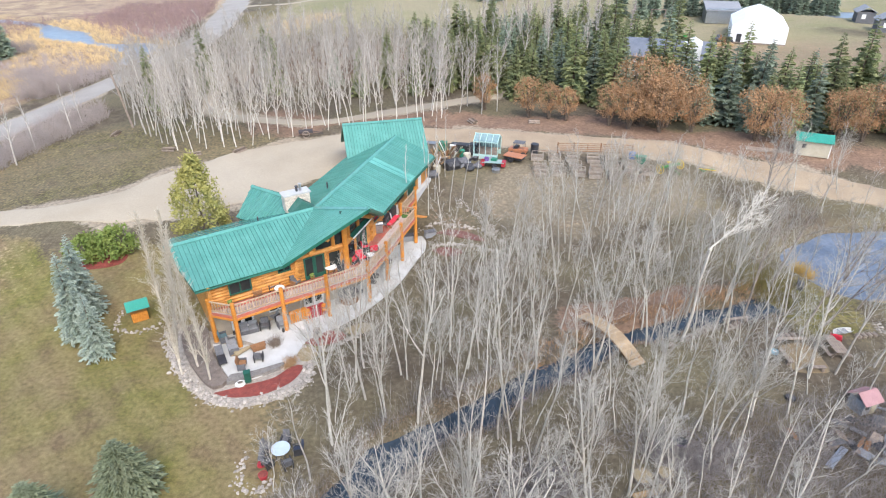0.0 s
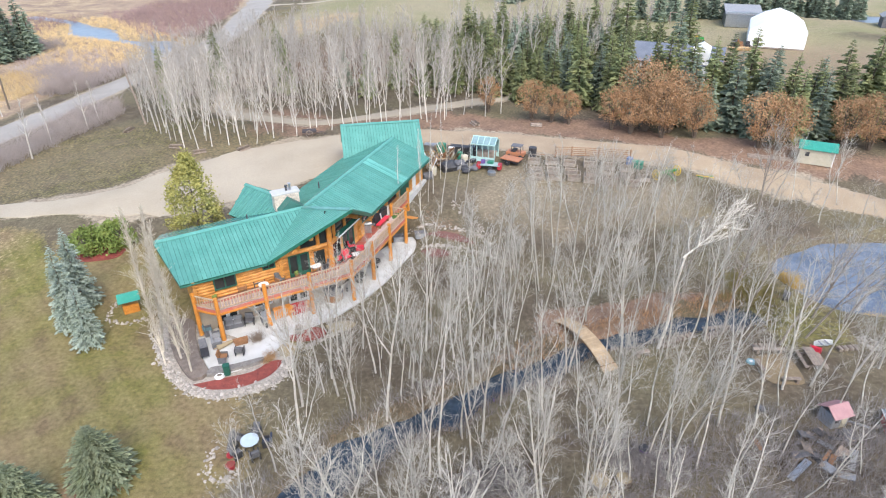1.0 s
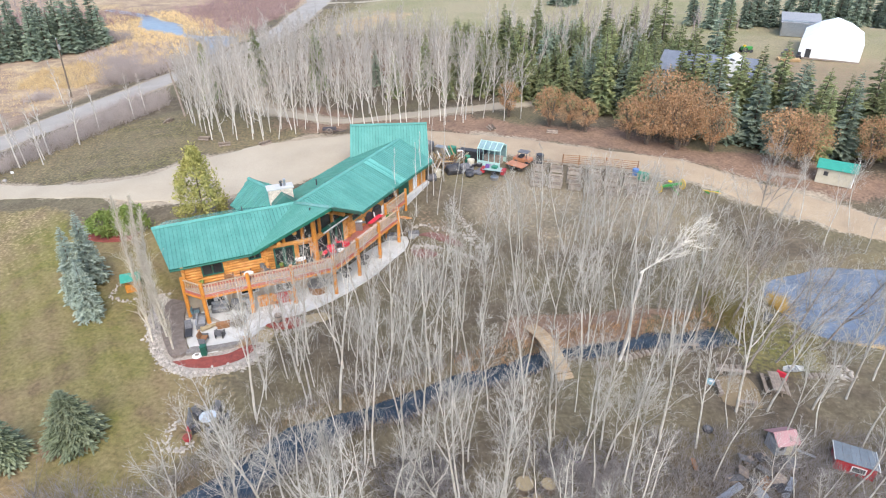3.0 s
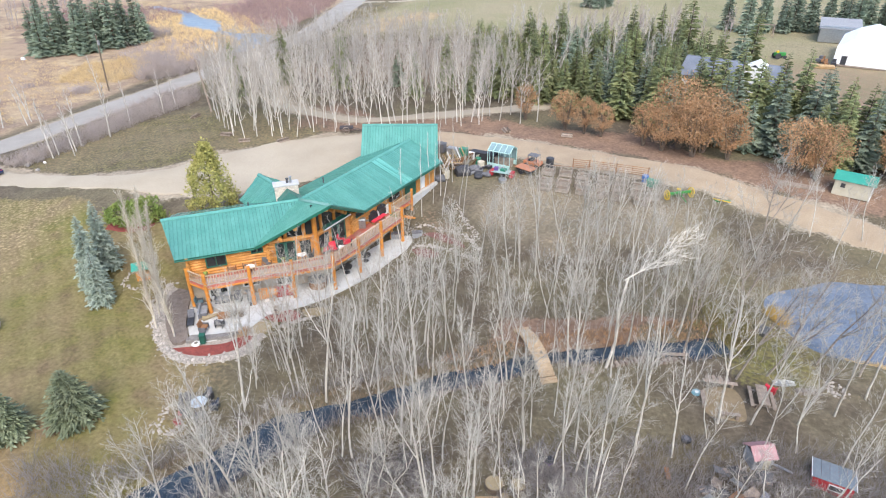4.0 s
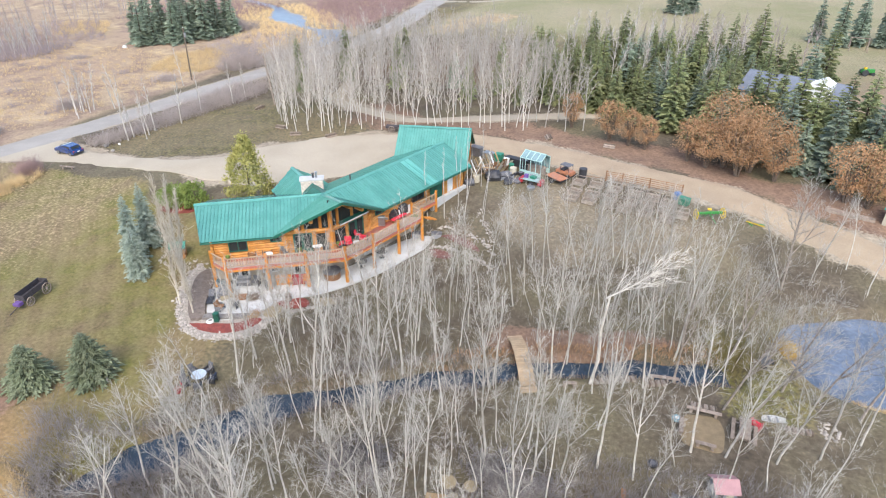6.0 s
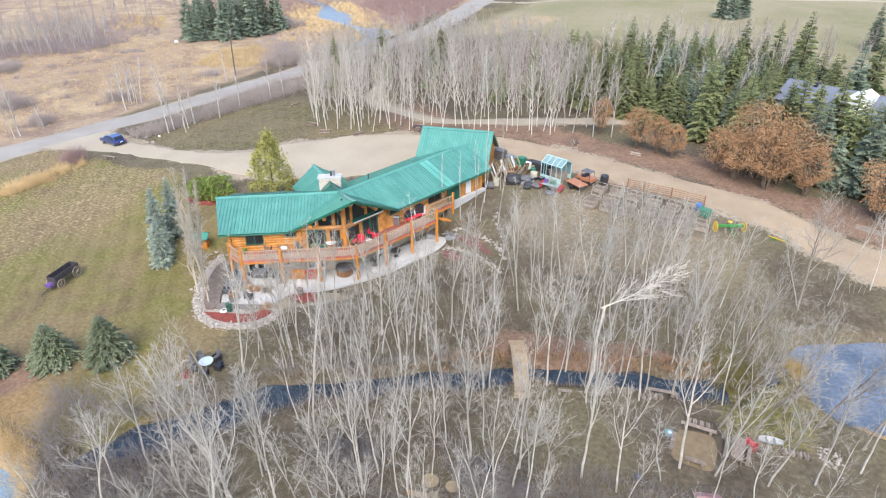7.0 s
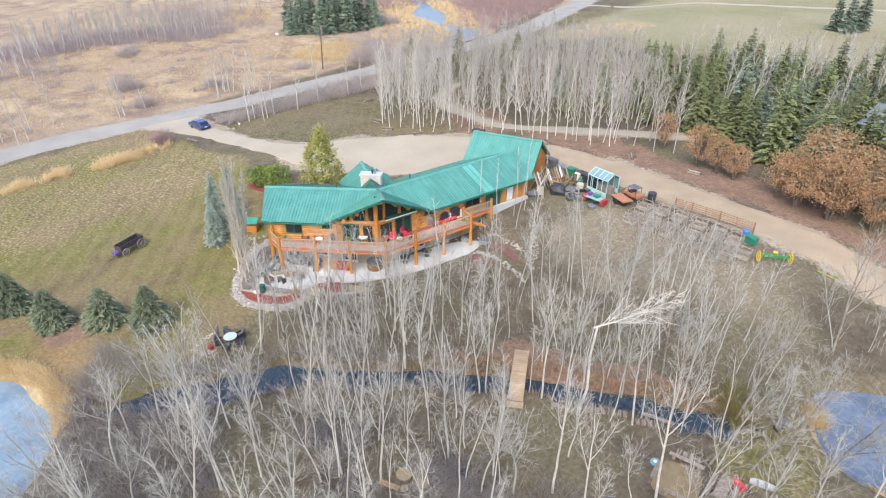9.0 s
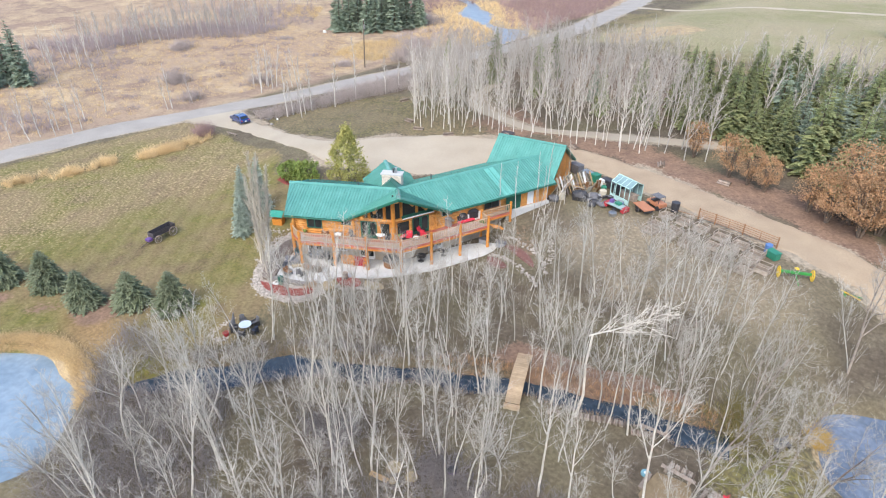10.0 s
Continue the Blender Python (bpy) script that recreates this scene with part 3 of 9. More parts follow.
def slab(bm, pts, nrm, lo, hi):
    """A flat plate over the outline pts, from lo to hi along its normal."""
    bot = [bm.verts.new(p + nrm * lo) for p in pts]
    top = [bm.verts.new(p + nrm * hi) for p in pts]
    bm.faces.new(top)
    bm.faces.new(bot[::-1])
    for i in range(len(pts)):
        j = (i + 1) % len(pts)
        bm.faces.new((bot[i], bot[j], top[j], top[i]))
    bmesh.ops.recalc_face_normals(bm, faces=bm.faces)


def metal_roof(pts, along, owner, root, width=0.34, ribs=None, panel_mat=ROOF, edge_gap_mat=FASCIA, thick=0.26, place=None):
    """One slope of a ribbed metal roof: a plate with its fascia, and the panels on it, with dark gaps that stand in for
    rib shade.
    """
    pts = [Vector(p) for p in pts]
    nrm, u, w = plane_frame(pts, along)
    if ribs:
        w = (ribs - nrm * ribs.dot(nrm)).normalized()
        u = w.cross(nrm)
    bm = bmesh.new()
    slab(bm, pts, nrm, -thick, 0)
    base = part("roof", bm, edge_gap_mat)
    under(base, owner, root)
    o = pts[0]
    flat = [((p - o).dot(u), (p - o).dot(w)) for p in pts]
    lo, hi = min(p[0] for p in flat), max(p[0] for p in flat)
    k = lo
    while k < hi - 0.02:
        # the dark plate left bare between panels imitates the shade beside each rib
        c = clip(clip(flat, 0, k, True), 0, min(k + width - 0.028, hi), False)
        if len(c) >= 3:
            bm = bmesh.new()
            slab(bm, [o + u * p[0] + w * p[1] for p in c], nrm, 0.004, 0.03)
            for line in (k + 0.03,):
                edge = [p[1] for p in clip(c, 0, line, True) if abs(p[0] - line) < 1e-4]
                if len(edge) > 1 and max(edge) - min(edge) > 0.1:
                    m = Matrix((u, w, nrm)).transposed().to_4x4()
                    m.translation = o + u * line + w * (min(edge) + max(edge)) / 2 + nrm * 0.055
                    bmesh.ops.create_cube(bm, size=1.0, matrix=m @ Matrix.Diagonal((0.05, max(edge) - min(edge), 0.065, 1)))
            p = part("roof_panel", bm, panel_mat)
            p.parent = base
        k += width
    return base


def cap_strip(p, q, owner, root, material=ROOF, r=0.13):
    """A ridge cap."""
    p, q = Vector(p), Vector(q)
    d = (q - p).normalized()
    s = d.cross(UP).normalized()
    n = s.cross(d)
    bm = bmesh.new()
    rows = []
    for e in (p, q):
        rows.append([bm.verts.new(e + s * a + n * b) for a, b in ((-r * 1.9, -0.03), (-r * 1.8, 0.03), (0, 0.16), (r * 1.8, 0.03), (r * 1.9, -0.03))])
    for i in range(5):
        bm.faces.new((rows[0][i], rows[0][(i + 1) % 5], rows[1][(i + 1) % 5], rows[1][i]))
    bm.faces.new(rows[0])
    bm.faces.new(rows[1])
    bmesh.ops.recalc_face_normals(bm, faces=bm.faces)
    under(part("ridge_cap", bm, material), owner, root)


RIDGE = 7.0
LL, EFL, VL, VR = Vector((-24.05, 40.27, RIDGE)), Vector((-20.6, 36.82, 5.2)), Vector((-14.96, 40.62, 5.2)), Vector((-7.9, 50.2, 5.2))
GP, J, RR = Vector((-7.9, 42.5, 9.45)), Vector((-13.6, 47.55, RIDGE)), Vector((-8.0, 67.1, RIDGE))
GL, GR = Vector((-14.25, 66.7, 8.3)), Vector((-5.25, 69.1, 8.3))
GFL, GFR = GL - GN * 4.15 + Vector((0, 0, -3.1)), GR - GN * 4.15 + Vector((0, 0, -3.1))
GBL, GBR = GL + GN * 5.2 + Vector((0, 0, -3.6)), GR + GN * 5.2 + Vector((0, 0, -3.6))
ENTRY = Vector((-20.4, 51.85, 7.2))
ED = (ENTRY - J)
ED.z = 0
ED.normalize()
EP = Vector((-ED.y, ED.x, 0))
ER = (VR + BX * 15.3)
BL = LL + AN * 5.0 + AX * 0.9 + Vector((0, 0, -1.85))
BLE = J + AN * 5.0 + AX * 1.3 + Vector((0, 0, -1.85))
BRS = J + BN * 4.7 - BX * 1.2 + Vector((0, 0, -1.8))
BRE = RR + BN * 4.7 + Vector((0, 0, -1.8))
for pts, along in (
    ([EFL, VL, J, LL], AX),
    ([VL, GP, J], (GP - J)),
    ([GP, VR, J], (GP - J)),
    ([VR, ER, RR, J], BX),
    ([LL, J, BLE, BL], AX),
    ([J, RR, BRE, BRS], BX),
    ([GFL, GFR, GR, GL], GX),
    ([GL, GR, GBR, GBL], GX),
    ([ENTRY, J + ED * 1.0 + Vector((0, 0, 0.18)), J + ED * 1.6 + EP * 3.0 + Vector((0, 0, -1.6)), ENTRY + EP * 3.0 - ED * 0.9 + Vector((0, 0, -1.8))], ED),
    ([ENTRY, J + ED * 1.0 + Vector((0, 0, 0.18)), J + ED * 1.6 - EP * 3.0 + Vector((0, 0, -1.6)), ENTRY - EP * 3.0 - ED * 0.9 + Vector((0, 0, -1.8))], ED),
):
    rake = GP - VL if pts[0] is VL else (GP - VR if pts[0] is GP else None)
    metal_roof(pts, Vector((along[0], along[1], 0)).normalized(), house, HOUSE_AT, ribs=rake)
for p, q in ((LL, J), (J, RR), (J, GP), (GL, GR), (ENTRY, J + ED * 0.9 + Vector((0, 0, 0.2)))):
    cap_strip(p, q, house, HOUSE_AT)
# the pale translucent panels on the long slope
for k in (0.30, 1.05):
    top, low = J + BX * (11.3 + k), VR + BX * (7.6 + k)
    low = low + (J - low) * 0.02
    nrm, u, w = plane_frame([VR, ER, RR, J], BX)
    bm = bmesh.new()
    slab(bm, [top + nrm * 0.03, top + u * 0.62 + nrm * 0.03, low + u * 0.62 + nrm * 0.03, low + nrm * 0.03], nrm, 0, 0.035)
    house_part("light_panel", bm, surface("faded_roof_panel", (0.11, 0.355, 0.30), (0.13, 0.39, 0.33), 0.6, 0.4, 0, 6, 0.08, 0.05), None, "paler green roof panel")

# chimney
CH0 = Vector((-15.15, 48.1, 0))
CHX = (Vector((-14.05, 48.8, 0)) - Vector((-16.2, 47.45, 0))).normalized()
CHA = math.degrees(math.atan2(CHX.y, CHX.x))
chimney_mid = CH0 + Vector((-CHX.y, CHX.x, 0)) * 0.45
bm = bmesh.new()
box(bm, (*chimney_mid.xy, 7.0), (2.3, 1.0, 2.1), CHA, 0.02)
chimney = house_part("chimney", bm, STONE, None, "broad cream stone chimney")
for row in range(7):
    n = 5
    for i in range(n):
        for face in (-1, 1):
            w = 2.3 / n
            bm = bmesh.new()
            at = chimney_mid + CHX * ((i + 0.5 + (0.25 if row % 2 else -0.25) * (0 < i < n - 1)) * w - 1.15) + Vector((-CHX.y, CHX.x, 0)) * face * 0.5
            box(bm, (*at.xy, 6.1 + row * 0.27), (w * random.uniform(0.82, 0.95), 0.07, 0.235), CHA, 0.015)
            p = part("stone", bm, STONE)
            p.parent = chimney
bm = bmesh.new()
box(bm, (*chimney_mid.xy, 8.13), (2.55, 1.22, 0.14), CHA, 0.03)
p = part("chimney_cap", bm, CAP)
p.parent = chimney
for k, h in ((-0.05, 0.45), (0.28, 0.62)):
    bm = bmesh.new()
    at = chimney_mid + CHX * (k + 0.2)
    cyl(bm, (*at.xy, 8.2), (*at.xy, 8.2 + h), 0.11, 0.11, 12)
    cyl(bm, (*at.xy, 8.2 + h), (*at.xy, 8.25 + h), 0.17, 0.15, 12)
    p = part("flue", bm, STEEL if k > 0 else BLACK)
    p.parent = chimney
# saddle roof in front of the chimney
K = Vector((-14.45, 47.25, 7.85))
KB = K + (chimney_mid - Vector((K.x, K.y, 0))).normalized() * 1.0
KB.z = 7.85
bm = bmesh.new()
fl, fr = Vector((-15.55, 46.75, 6.75)), Vector((-13.4, 47.75, 6.9))
vs = [bm.verts.new(v) for v in (K, KB, fl, fr, Vector((-16.0, 47.5, 6.8)), Vector((-13.9, 48.8, 6.8)))]
for f in ((0, 2, 3), (0, 1, 4, 2), (0, 3, 5, 1)):
    bm.faces.new([vs[i] for i in f])
bmesh.ops.solidify(bm, geom=bm.faces[:], thickness=0.04)
house_part("chimney_saddle", bm, ROOF)
bm = bmesh.new()
for at in (LL + (J - LL) * 0.62 + AN * 0.9, J + BX * 5.2 + BN * 1.4):
    cyl(bm, (at.x, at.y, RIDGE - 0.6), (at.x, at.y, RIDGE + 0.15), 0.07, 0.07, 8)
house_part("roof_vent", bm, BLACK)


def log_wall(name, p, d, length, z0, z1, holes, out, r=0.15, label=""):
    """A wall of round logs from p along d; holes are (from, to, low, high)."""
    bm = bmesh.new()
    box(bm, (*(p + d * length / 2 - out * 0.14).xy, (z0 + z1) / 2), (length, 0.10, z1 - z0 + 0.05), math.degrees(math.atan2(d.y, d.x)))
    wall = house_part(name, bm, LOG, None, label)
    n = round((z1 - z0) / (2 * r * 0.94))
    for i in range(n):
        z = z0 + (i + 0.5) * (z1 - z0) / n
        cuts = sorted((a, b) for a, b, lo, hi in holes if lo - 0.05 < z < hi + 0.05)
        s = 0.0
        for a, b in cuts + [(length, length)]:
            if a - s > 0.15:
                bm = bmesh.new()
                g0, g1 = p + d * s, p + d * a
                cyl(bm, (g0.x, g0.y, z), (g1.x, g1.y, z), r * random.uniform(0.95, 1.06), r * random.uniform(0.95, 1.06), 8)
                lp = part("log", bm, LOG, None, "", True)
                lp.parent = wall
            s = max(s, b)
    return wall


def opening(kind, p, d, out, a, b, lo, hi, leaves=2, frame_mat=GREENPAINT):
    """A window or glazed door in a wall, with its frame, bars and panes."""
    ang = math.degrees(math.atan2(d.y, d.x))
    mid = p + d * (a + b) / 2 + out * 0.05
    w, h, z = b - a, hi - lo, (lo + hi) / 2
    bm = bmesh.new()
    t = 0.10
    for c, s in (((0, 0, h / 2 - t / 2), (w, 0.16, t)), ((0, 0, -h / 2 + t / 2), (w, 0.16, t)), ((-w / 2 + t / 2, 0, 0), (t, 0.16, h)), ((w / 2 - t / 2, 0, 0), (t, 0.16, h))):
        at = mid + d * c[0]
        box(bm, (at.x, at.y, z + c[2]), s, ang)
    for i in range(1, leaves):
        at = mid + d * (w * i / leaves - w / 2)
        box(bm, (at.x, at.y, z), (0.14 if kind == "door" else 0.08, 0.13, h - 0.1), ang)
    fr = house_part(kind, bm, frame_mat, None, "green-framed glazed " + kind)
    for i in range(leaves):
        bm = bmesh.new()
        at = mid + d * (w * (i + 0.5) / leaves - w / 2)
        pw = w / leaves - (0.30 if kind == "door" else 0.12)
        box(bm, (at.x, at.y, z + (0.08 if kind == "door" else 0)), (pw, 0.05, h - (0.45 if kind == "door" else 0.2)), ang)
        g = part("pane", bm, GLASSDARK)
        g.parent = fr
        if kind == "door":
            bm = bmesh.new()
            for e in (-1, 1):
                ee = at + d * e * (pw / 2 + 0.05)
                box(bm, (ee.x, ee.y, z), (0.11, 0.09, h - 0.12), ang)
            box(bm, (at.x, at.y, lo + 0.2), (pw, 0.09, 0.3), ang)
            g = part("door_leaf", bm, frame_mat)
            g.parent = fr
    return fr


LF, RF = -AN, -BN
WIN_L = [(1.6, 3.4, 3.75, 5.0), (5.6, 6.7, 4.45, 5.0), (7.8, 9.65, FLOOR + 0.02, 5.12), (9.95, 11.15, FLOOR + 0.3, 5.1)]
log_wall("wall", W0, AX, LEFT_LEN - 0.05, FLOOR, 5.2, WIN_L, LF, label="stacked honey-coloured logs")
opening("window", W0, AX, LF, *WIN_L[0], 2)
opening("window", W0, AX, LF, *WIN_L[1], 2)
opening("door", W0, AX, LF, *WIN_L[2], 2)
opening("window", W0, AX, LF, *WIN_L[3], 1, POST)
WIN_R = [(0.35, 2.0, FLOOR + 0.3, 5.1), (2.3, 4.4, FLOOR + 0.02, 5.1), (6.1, 7.5, 4.35, 5.0), (11.9, 14.0, 3.7, 5.0), (15.0, 17.2, 2.6, 5.0), (18.2, 19.2, 2.9, 4.95)]
log_wall("wall", C0, BX, RIGHT_LEN, FLOOR - 0.4, 5.2, WIN_R, RF, label="stacked honey-coloured logs")
opening("window", C0, BX, RF, *WIN_R[0], 1, POST)
opening("door", C0, BX, RF, *WIN_R[1], 2)
opening("window", C0, BX, RF, *WIN_R[2], 1)
opening("window", C0, BX, RF, *WIN_R[3], 2, BLACK)
# upright board panels, the green hoarding and the white door along the far part of the long wall
for a, b, lo, hi, mat_, nm in ((8.2, 11.6, 3.0, 5.0, LOG, "board_panel"), (15.0, 17.2, 2.5, 5.0, GREENPAINT, "green_panel"), (18.2, 19.15, 2.9, 4.95, WHITE, "white_door"), (17.35, 18.1, 2.6, 5.0, LOG, "board_panel"), (19.3, 21.2, 2.6, 5.0, LOG, "board_panel")):
    n = 1 if nm == "white_door" else max(1, round((b - a) / 0.35))
    for i in range(n):
        bm = bmesh.new()
        at = C0 + BX * (a + (i + 0.5) * (b - a) / n) + RF * 0.17
        box(bm, (at.x, at.y, (lo + hi) / 2), ((b - a) / n - 0.02, 0.06, hi - lo), math.degrees(math.atan2(BX.y, BX.x)), 0.008)
        house_part(nm, bm, mat_)
# log ends of the cross walls
for at, dr, out in ((W0 + AX * 7.1, AX, LF), (C0 + BX * 5.2, BX, RF), (W0 + AX * 0.1, AX, LF)):
    bm = bmesh.new()
    for i in range(8):
        q = at + out * (0.32 + 0.14 * (i % 2))
        cyl(bm, (*(at - out * 0.1).xy, FLOOR + 0.14 + i * 0.275), (*q.xy, FLOOR + 0.14 + i * 0.275), 0.15, 0.14, 9)
    house_part("log_ends", bm, LOG)


def roof_z(a, b, c, x, y):
    n = (b - a).cross(c - a)
    return a.z - (n.x * (x - a.x) + n.y * (y - a.y)) / n.z


# the glazed prow gable
PROW_A = 6.9
for p0, d, out, tri in ((W0 + AX * PROW_A, AX, LF, (VL, GP, J)), (C0 + BX * 5.0, -BX, RF, (GP, VR, J))):
    L = LEFT_LEN - PROW_A if d is AX else 5.0
    bm = bmesh.new()
    pts = [Vector((*(p0 + out * 0.02).xy, 5.45)), Vector((*(p0 + d * L + out * 0.02).xy, 5.45))]
    for s in (L, 0.0):
        q = p0 + d * s
        pts.append(Vector((q.x, q.y, max(5.5, roof_z(*tri, q.x, q.y) - 0.3))))
    slab(bm, pts, out, -0.05, 0.0)
    house_part("gable_glass", bm, GLASSDARK)
    for s in (L * 0.42, L * 0.8):
        q = p0 + d * s + out * 0.05
        bm = bmesh.new()
        top = roof_z(*tri, q.x, q.y) - 0.25
        if top > 5.7:
            cyl(bm, (q.x, q.y, 5.35), (q.x, q.y, top), 0.17, 0.17, 10)
            house_part("gable_post", bm, POST)
    bm = bmesh.new()
    q0, q1 = p0 - d * 0.2 + out * 0.1, p0 + d * L + out * 0.1
    cyl(bm, (q0.x, q0.y, 5.35), (q1.x, q1.y, 5.35), 0.19, 0.19, 12)
    house_part("tie_beam", bm, LOG)
    bm = bmesh.new()
    for k in (0.30, 0.62):
        q = p0 + d * (L * k)
        zq = roof_z(*tri, q.x, q.y) - 0.42
        cyl(bm, (*(q - out * 0.2).xy, zq), (*(q + out * 1.1).xy, zq), 0.2, 0.2, 12)
    house_part("purlin", bm, LOG)
bm = bmesh.new()
q = C0 - (AN + BN).normalized() * 0.25
cyl(bm, (q.x, q.y, FLOOR), (q.x, q.y, roof_z(VL, GP, J, q.x, q.y) - 0.2), 0.25, 0.23, 14)
house_part("prow_column", bm, POST, None, "tall orange log column")
bm = bmesh.new()
q = q + (GP - q) * 0.0
cyl(bm, (*C0.xy, roof_z(VL, GP, J, *C0.xy) - 0.5), (GP.x - 0.5, GP.y + 0.25, GP.z - 0.55), 0.2, 0.2, 12)
house_part("ridge_pole", bm, LOG)
# lower storey, back and end walls
bm = bmesh.new()
for p, d, L, lo, hi in ((W0, AX, LEFT_LEN, -0.4, FLOOR), (C0, BX, RIGHT_LEN, -0.4, FLOOR - 0.3)):
    mid = p + d * L / 2 + (AN if d is AX else BN) * 0.25
    box(bm, (mid.x, mid.y, (lo + hi) / 2), (L, 0.25, hi - lo), math.degrees(math.atan2(d.y, d.x)))
house_part("lower_wall", bm, STUCCO)
for a, b, lo, hi, kind in ((1.3, 3.1, 0.25, 2.3, "door"), (4.4, 6.0, 1.0, 2.2, "window"), (7.4, 9.2, 0.25, 2.3, "door")):
    opening(kind, W0 + AN * 0.1, AX, LF, a, b, lo, hi, 2, WHITE)
for a, b, lo, hi, kind in ((1.4, 3.0, 0.9, 2.2, "window"), (4.4, 6.2, 0.25, 2.3, "door")):
    opening(kind, C0 + BN * 0.1, BX, RF, a, b, lo, hi, 2, WHITE)
BW = AN * 9.2
bm = bmesh.new()
for p, q, hi in ((W0 + AX * 0.1 + AN * 0.2, W0 + AX * 0.1 + BW, 5.25), (W0 + AX * 0.1 + BW, W0 + AX * 10.8 + BW, 5.2), (C0 + BN * 8.4 + BX * 4.0, C0 + BN * 8.4 + BX * 21, 5.2)):
    d = (q - p).normalized()
    mid = (p + q) / 2
    box(bm, (mid.x, mid.y, hi / 2 - 0.2), ((q - p).length, 0.25, hi + 0.4), math.degrees(math.atan2(d.y, d.x)))
house_part("back_wall", bm, LOG)
bm = bmesh.new()
m0 = W0 + AX * 0.1
vs = [Vector((*(m0 + AN * 0.3).xy, 5.1)), Vector((*(m0 + BW - AN * 0.1).xy, 5.1)), Vector((*(m0 + AN * 4.7).xy, 6.65))]
slab(bm, vs, AX, -0.1, 0.1)
house_part("end_gable", bm, LOG)
# entry porch walls
bm = bmesh.new()
e0 = ENTRY - ED * 1.2
slab(bm, [Vector((*(e0 + EP * 2.6).xy, 1.5)), Vector((*(e0 - EP * 2.6).xy, 1.5)), Vector((*(e0 - EP * 2.6).xy, 5.3)), Vector((*e0.xy, 6.85)), Vector((*(e0 + EP * 2.6).xy, 5.3))], ED, -0.1, 0.1)
for s in (-1, 1):
    mid = e0 + EP * 2.5 * s - ED * 1.6
    box(bm, (mid.x, mid.y, 3.3), (3.2, 0.2, 3.9), math.degrees(math.atan2(ED.y, ED.x)))
house_part("entry_wall", bm, LOG)
# garage walls
bm = bmesh.new()
g0, g1 = GR - GX * 0.6, GL + GX * 0.6
for g in (g0, g1):
    slab(bm, [Vector((*(g - GN * 3.8).xy, 1.2)), Vector((*(g + GN * 4.8).xy, 1.2)), Vector((*(g + GN * 4.8).xy, 4.75)), Vector((*g.xy, 7.95)), Vector((*(g - GN * 3.8).xy, 5.2))], GX, -0.1, 0.1)
for s in (4.8,):
    mid = (g0 + g1) / 2 + GN * s
    box(bm, (mid.x, mid.y, 3.0), ((g1 - g0).length, 0.2, 3.6), math.degrees(math.atan2(GX.y, GX.x)))
garage_walls = house_part("garage_wall", bm, LOG)
for i in range(14):
    s = -3.6 + i * 0.6
    top = 7.9 - abs(s) * (0.75 if s < 0 else 0.69)
    bm = bmesh.new()
    q = g0 + GN * s + GX * 0.12
    box(bm, (q.x, q.y, (2.9 + top) / 2), (0.05, 0.57, top - 2.9), math.degrees(math.atan2(GX.y, GX.x)), 0.01)
    p = part("siding_board", bm, POST)
    p.parent = garage_walls
bm = bmesh.new()
mid = g0 + GN * 0.5 + GX * 0.13
box(bm, (mid.x, mid.y, 2.1), (0.10, 8.6, 1.7), math.degrees(math.atan2(GX.y, GX.x)))
house_part("garage_base", bm, TANPAINT)
# gutter along the eaves, and the plinth of the far wall
bm = bmesh.new()
for p, q in ((EFL, VL), (VR, ER)):
    o = (LF if p is EFL else RF) * 0.08
    cyl(bm, (p.x + o.x, p.y + o.y, p.z - 0.12), (q.x + o.x, q.y + o.y, q.z - 0.12), 0.08, 0.08, 8)
house_part("gutter", bm, FASCIA)
bm = bmesh.new()
mid = C0 + BX * 18.2 + RF * 0.35
box(bm, (mid.x, mid.y, 2.0), (6.4, 0.5, 1.6), math.degrees(math.atan2(BX.y, BX.x)), 0.03)
house_part("concrete_plinth", bm, CONCRETE)
# awning over the long window
bm = bmesh.new()
p, q = C0 + BX * 0.9 + RF * 0.15, C0 + BX * 4.8 + RF * 0.15
slab(bm, [Vector((*p.xy, 5.75)), Vector((*q.xy, 5.75)), Vector((*(q + RF * 0.4).xy, 5.58)), Vector((*(p + RF * 0.4).xy, 5.58))], UP, 0, 0.03)
aw = house_part("awning", bm, GREENPAINT, None, "narrow green awning with a white front bar")
bm = bmesh.new()
cyl(bm, (*(p + RF * 0.43).xy, 5.58), (*(q + RF * 0.43).xy, 5.58), 0.07, 0.07, 8)
b_ = part("awning_bar", bm, WHITE)
b_.parent = aw

# ---- the raised deck ----
DECK_AT = Vector((-10.0, 42.5, 0))
deck = thing("raised_deck", pose(*DECK_AT), "raised timber deck with log posts and slatted railing", "deck")
POSTS = [Vector(p + (0,)) for p in ((-20.05, 37.3), (-17.95, 36.75), (-14.8, 38.95), (-11.62, 40.95), (-8.5, 43.15), (-7.3, 46.6), (-6.24, 50.2), (-5.15, 53.8))]
DECK_IN = [W0 + LF * 0.12, W0 + AX * 2.4 + LF * 0.12, W0 + AX * 6 + LF * 0.12, W0 + AX * 9.5 + LF * 0.12, C0 + LF * 0.1, C0 + BX * 3.6 + RF * 0.14, C0 + BX * 7.2 + RF * 0.14, C0 + BX * 11 + RF * 0.14]


def deck_part(name, bm, material, parent=None, label=""):
    return under(part(name, bm, material, None, label), parent or deck, DECK_AT)


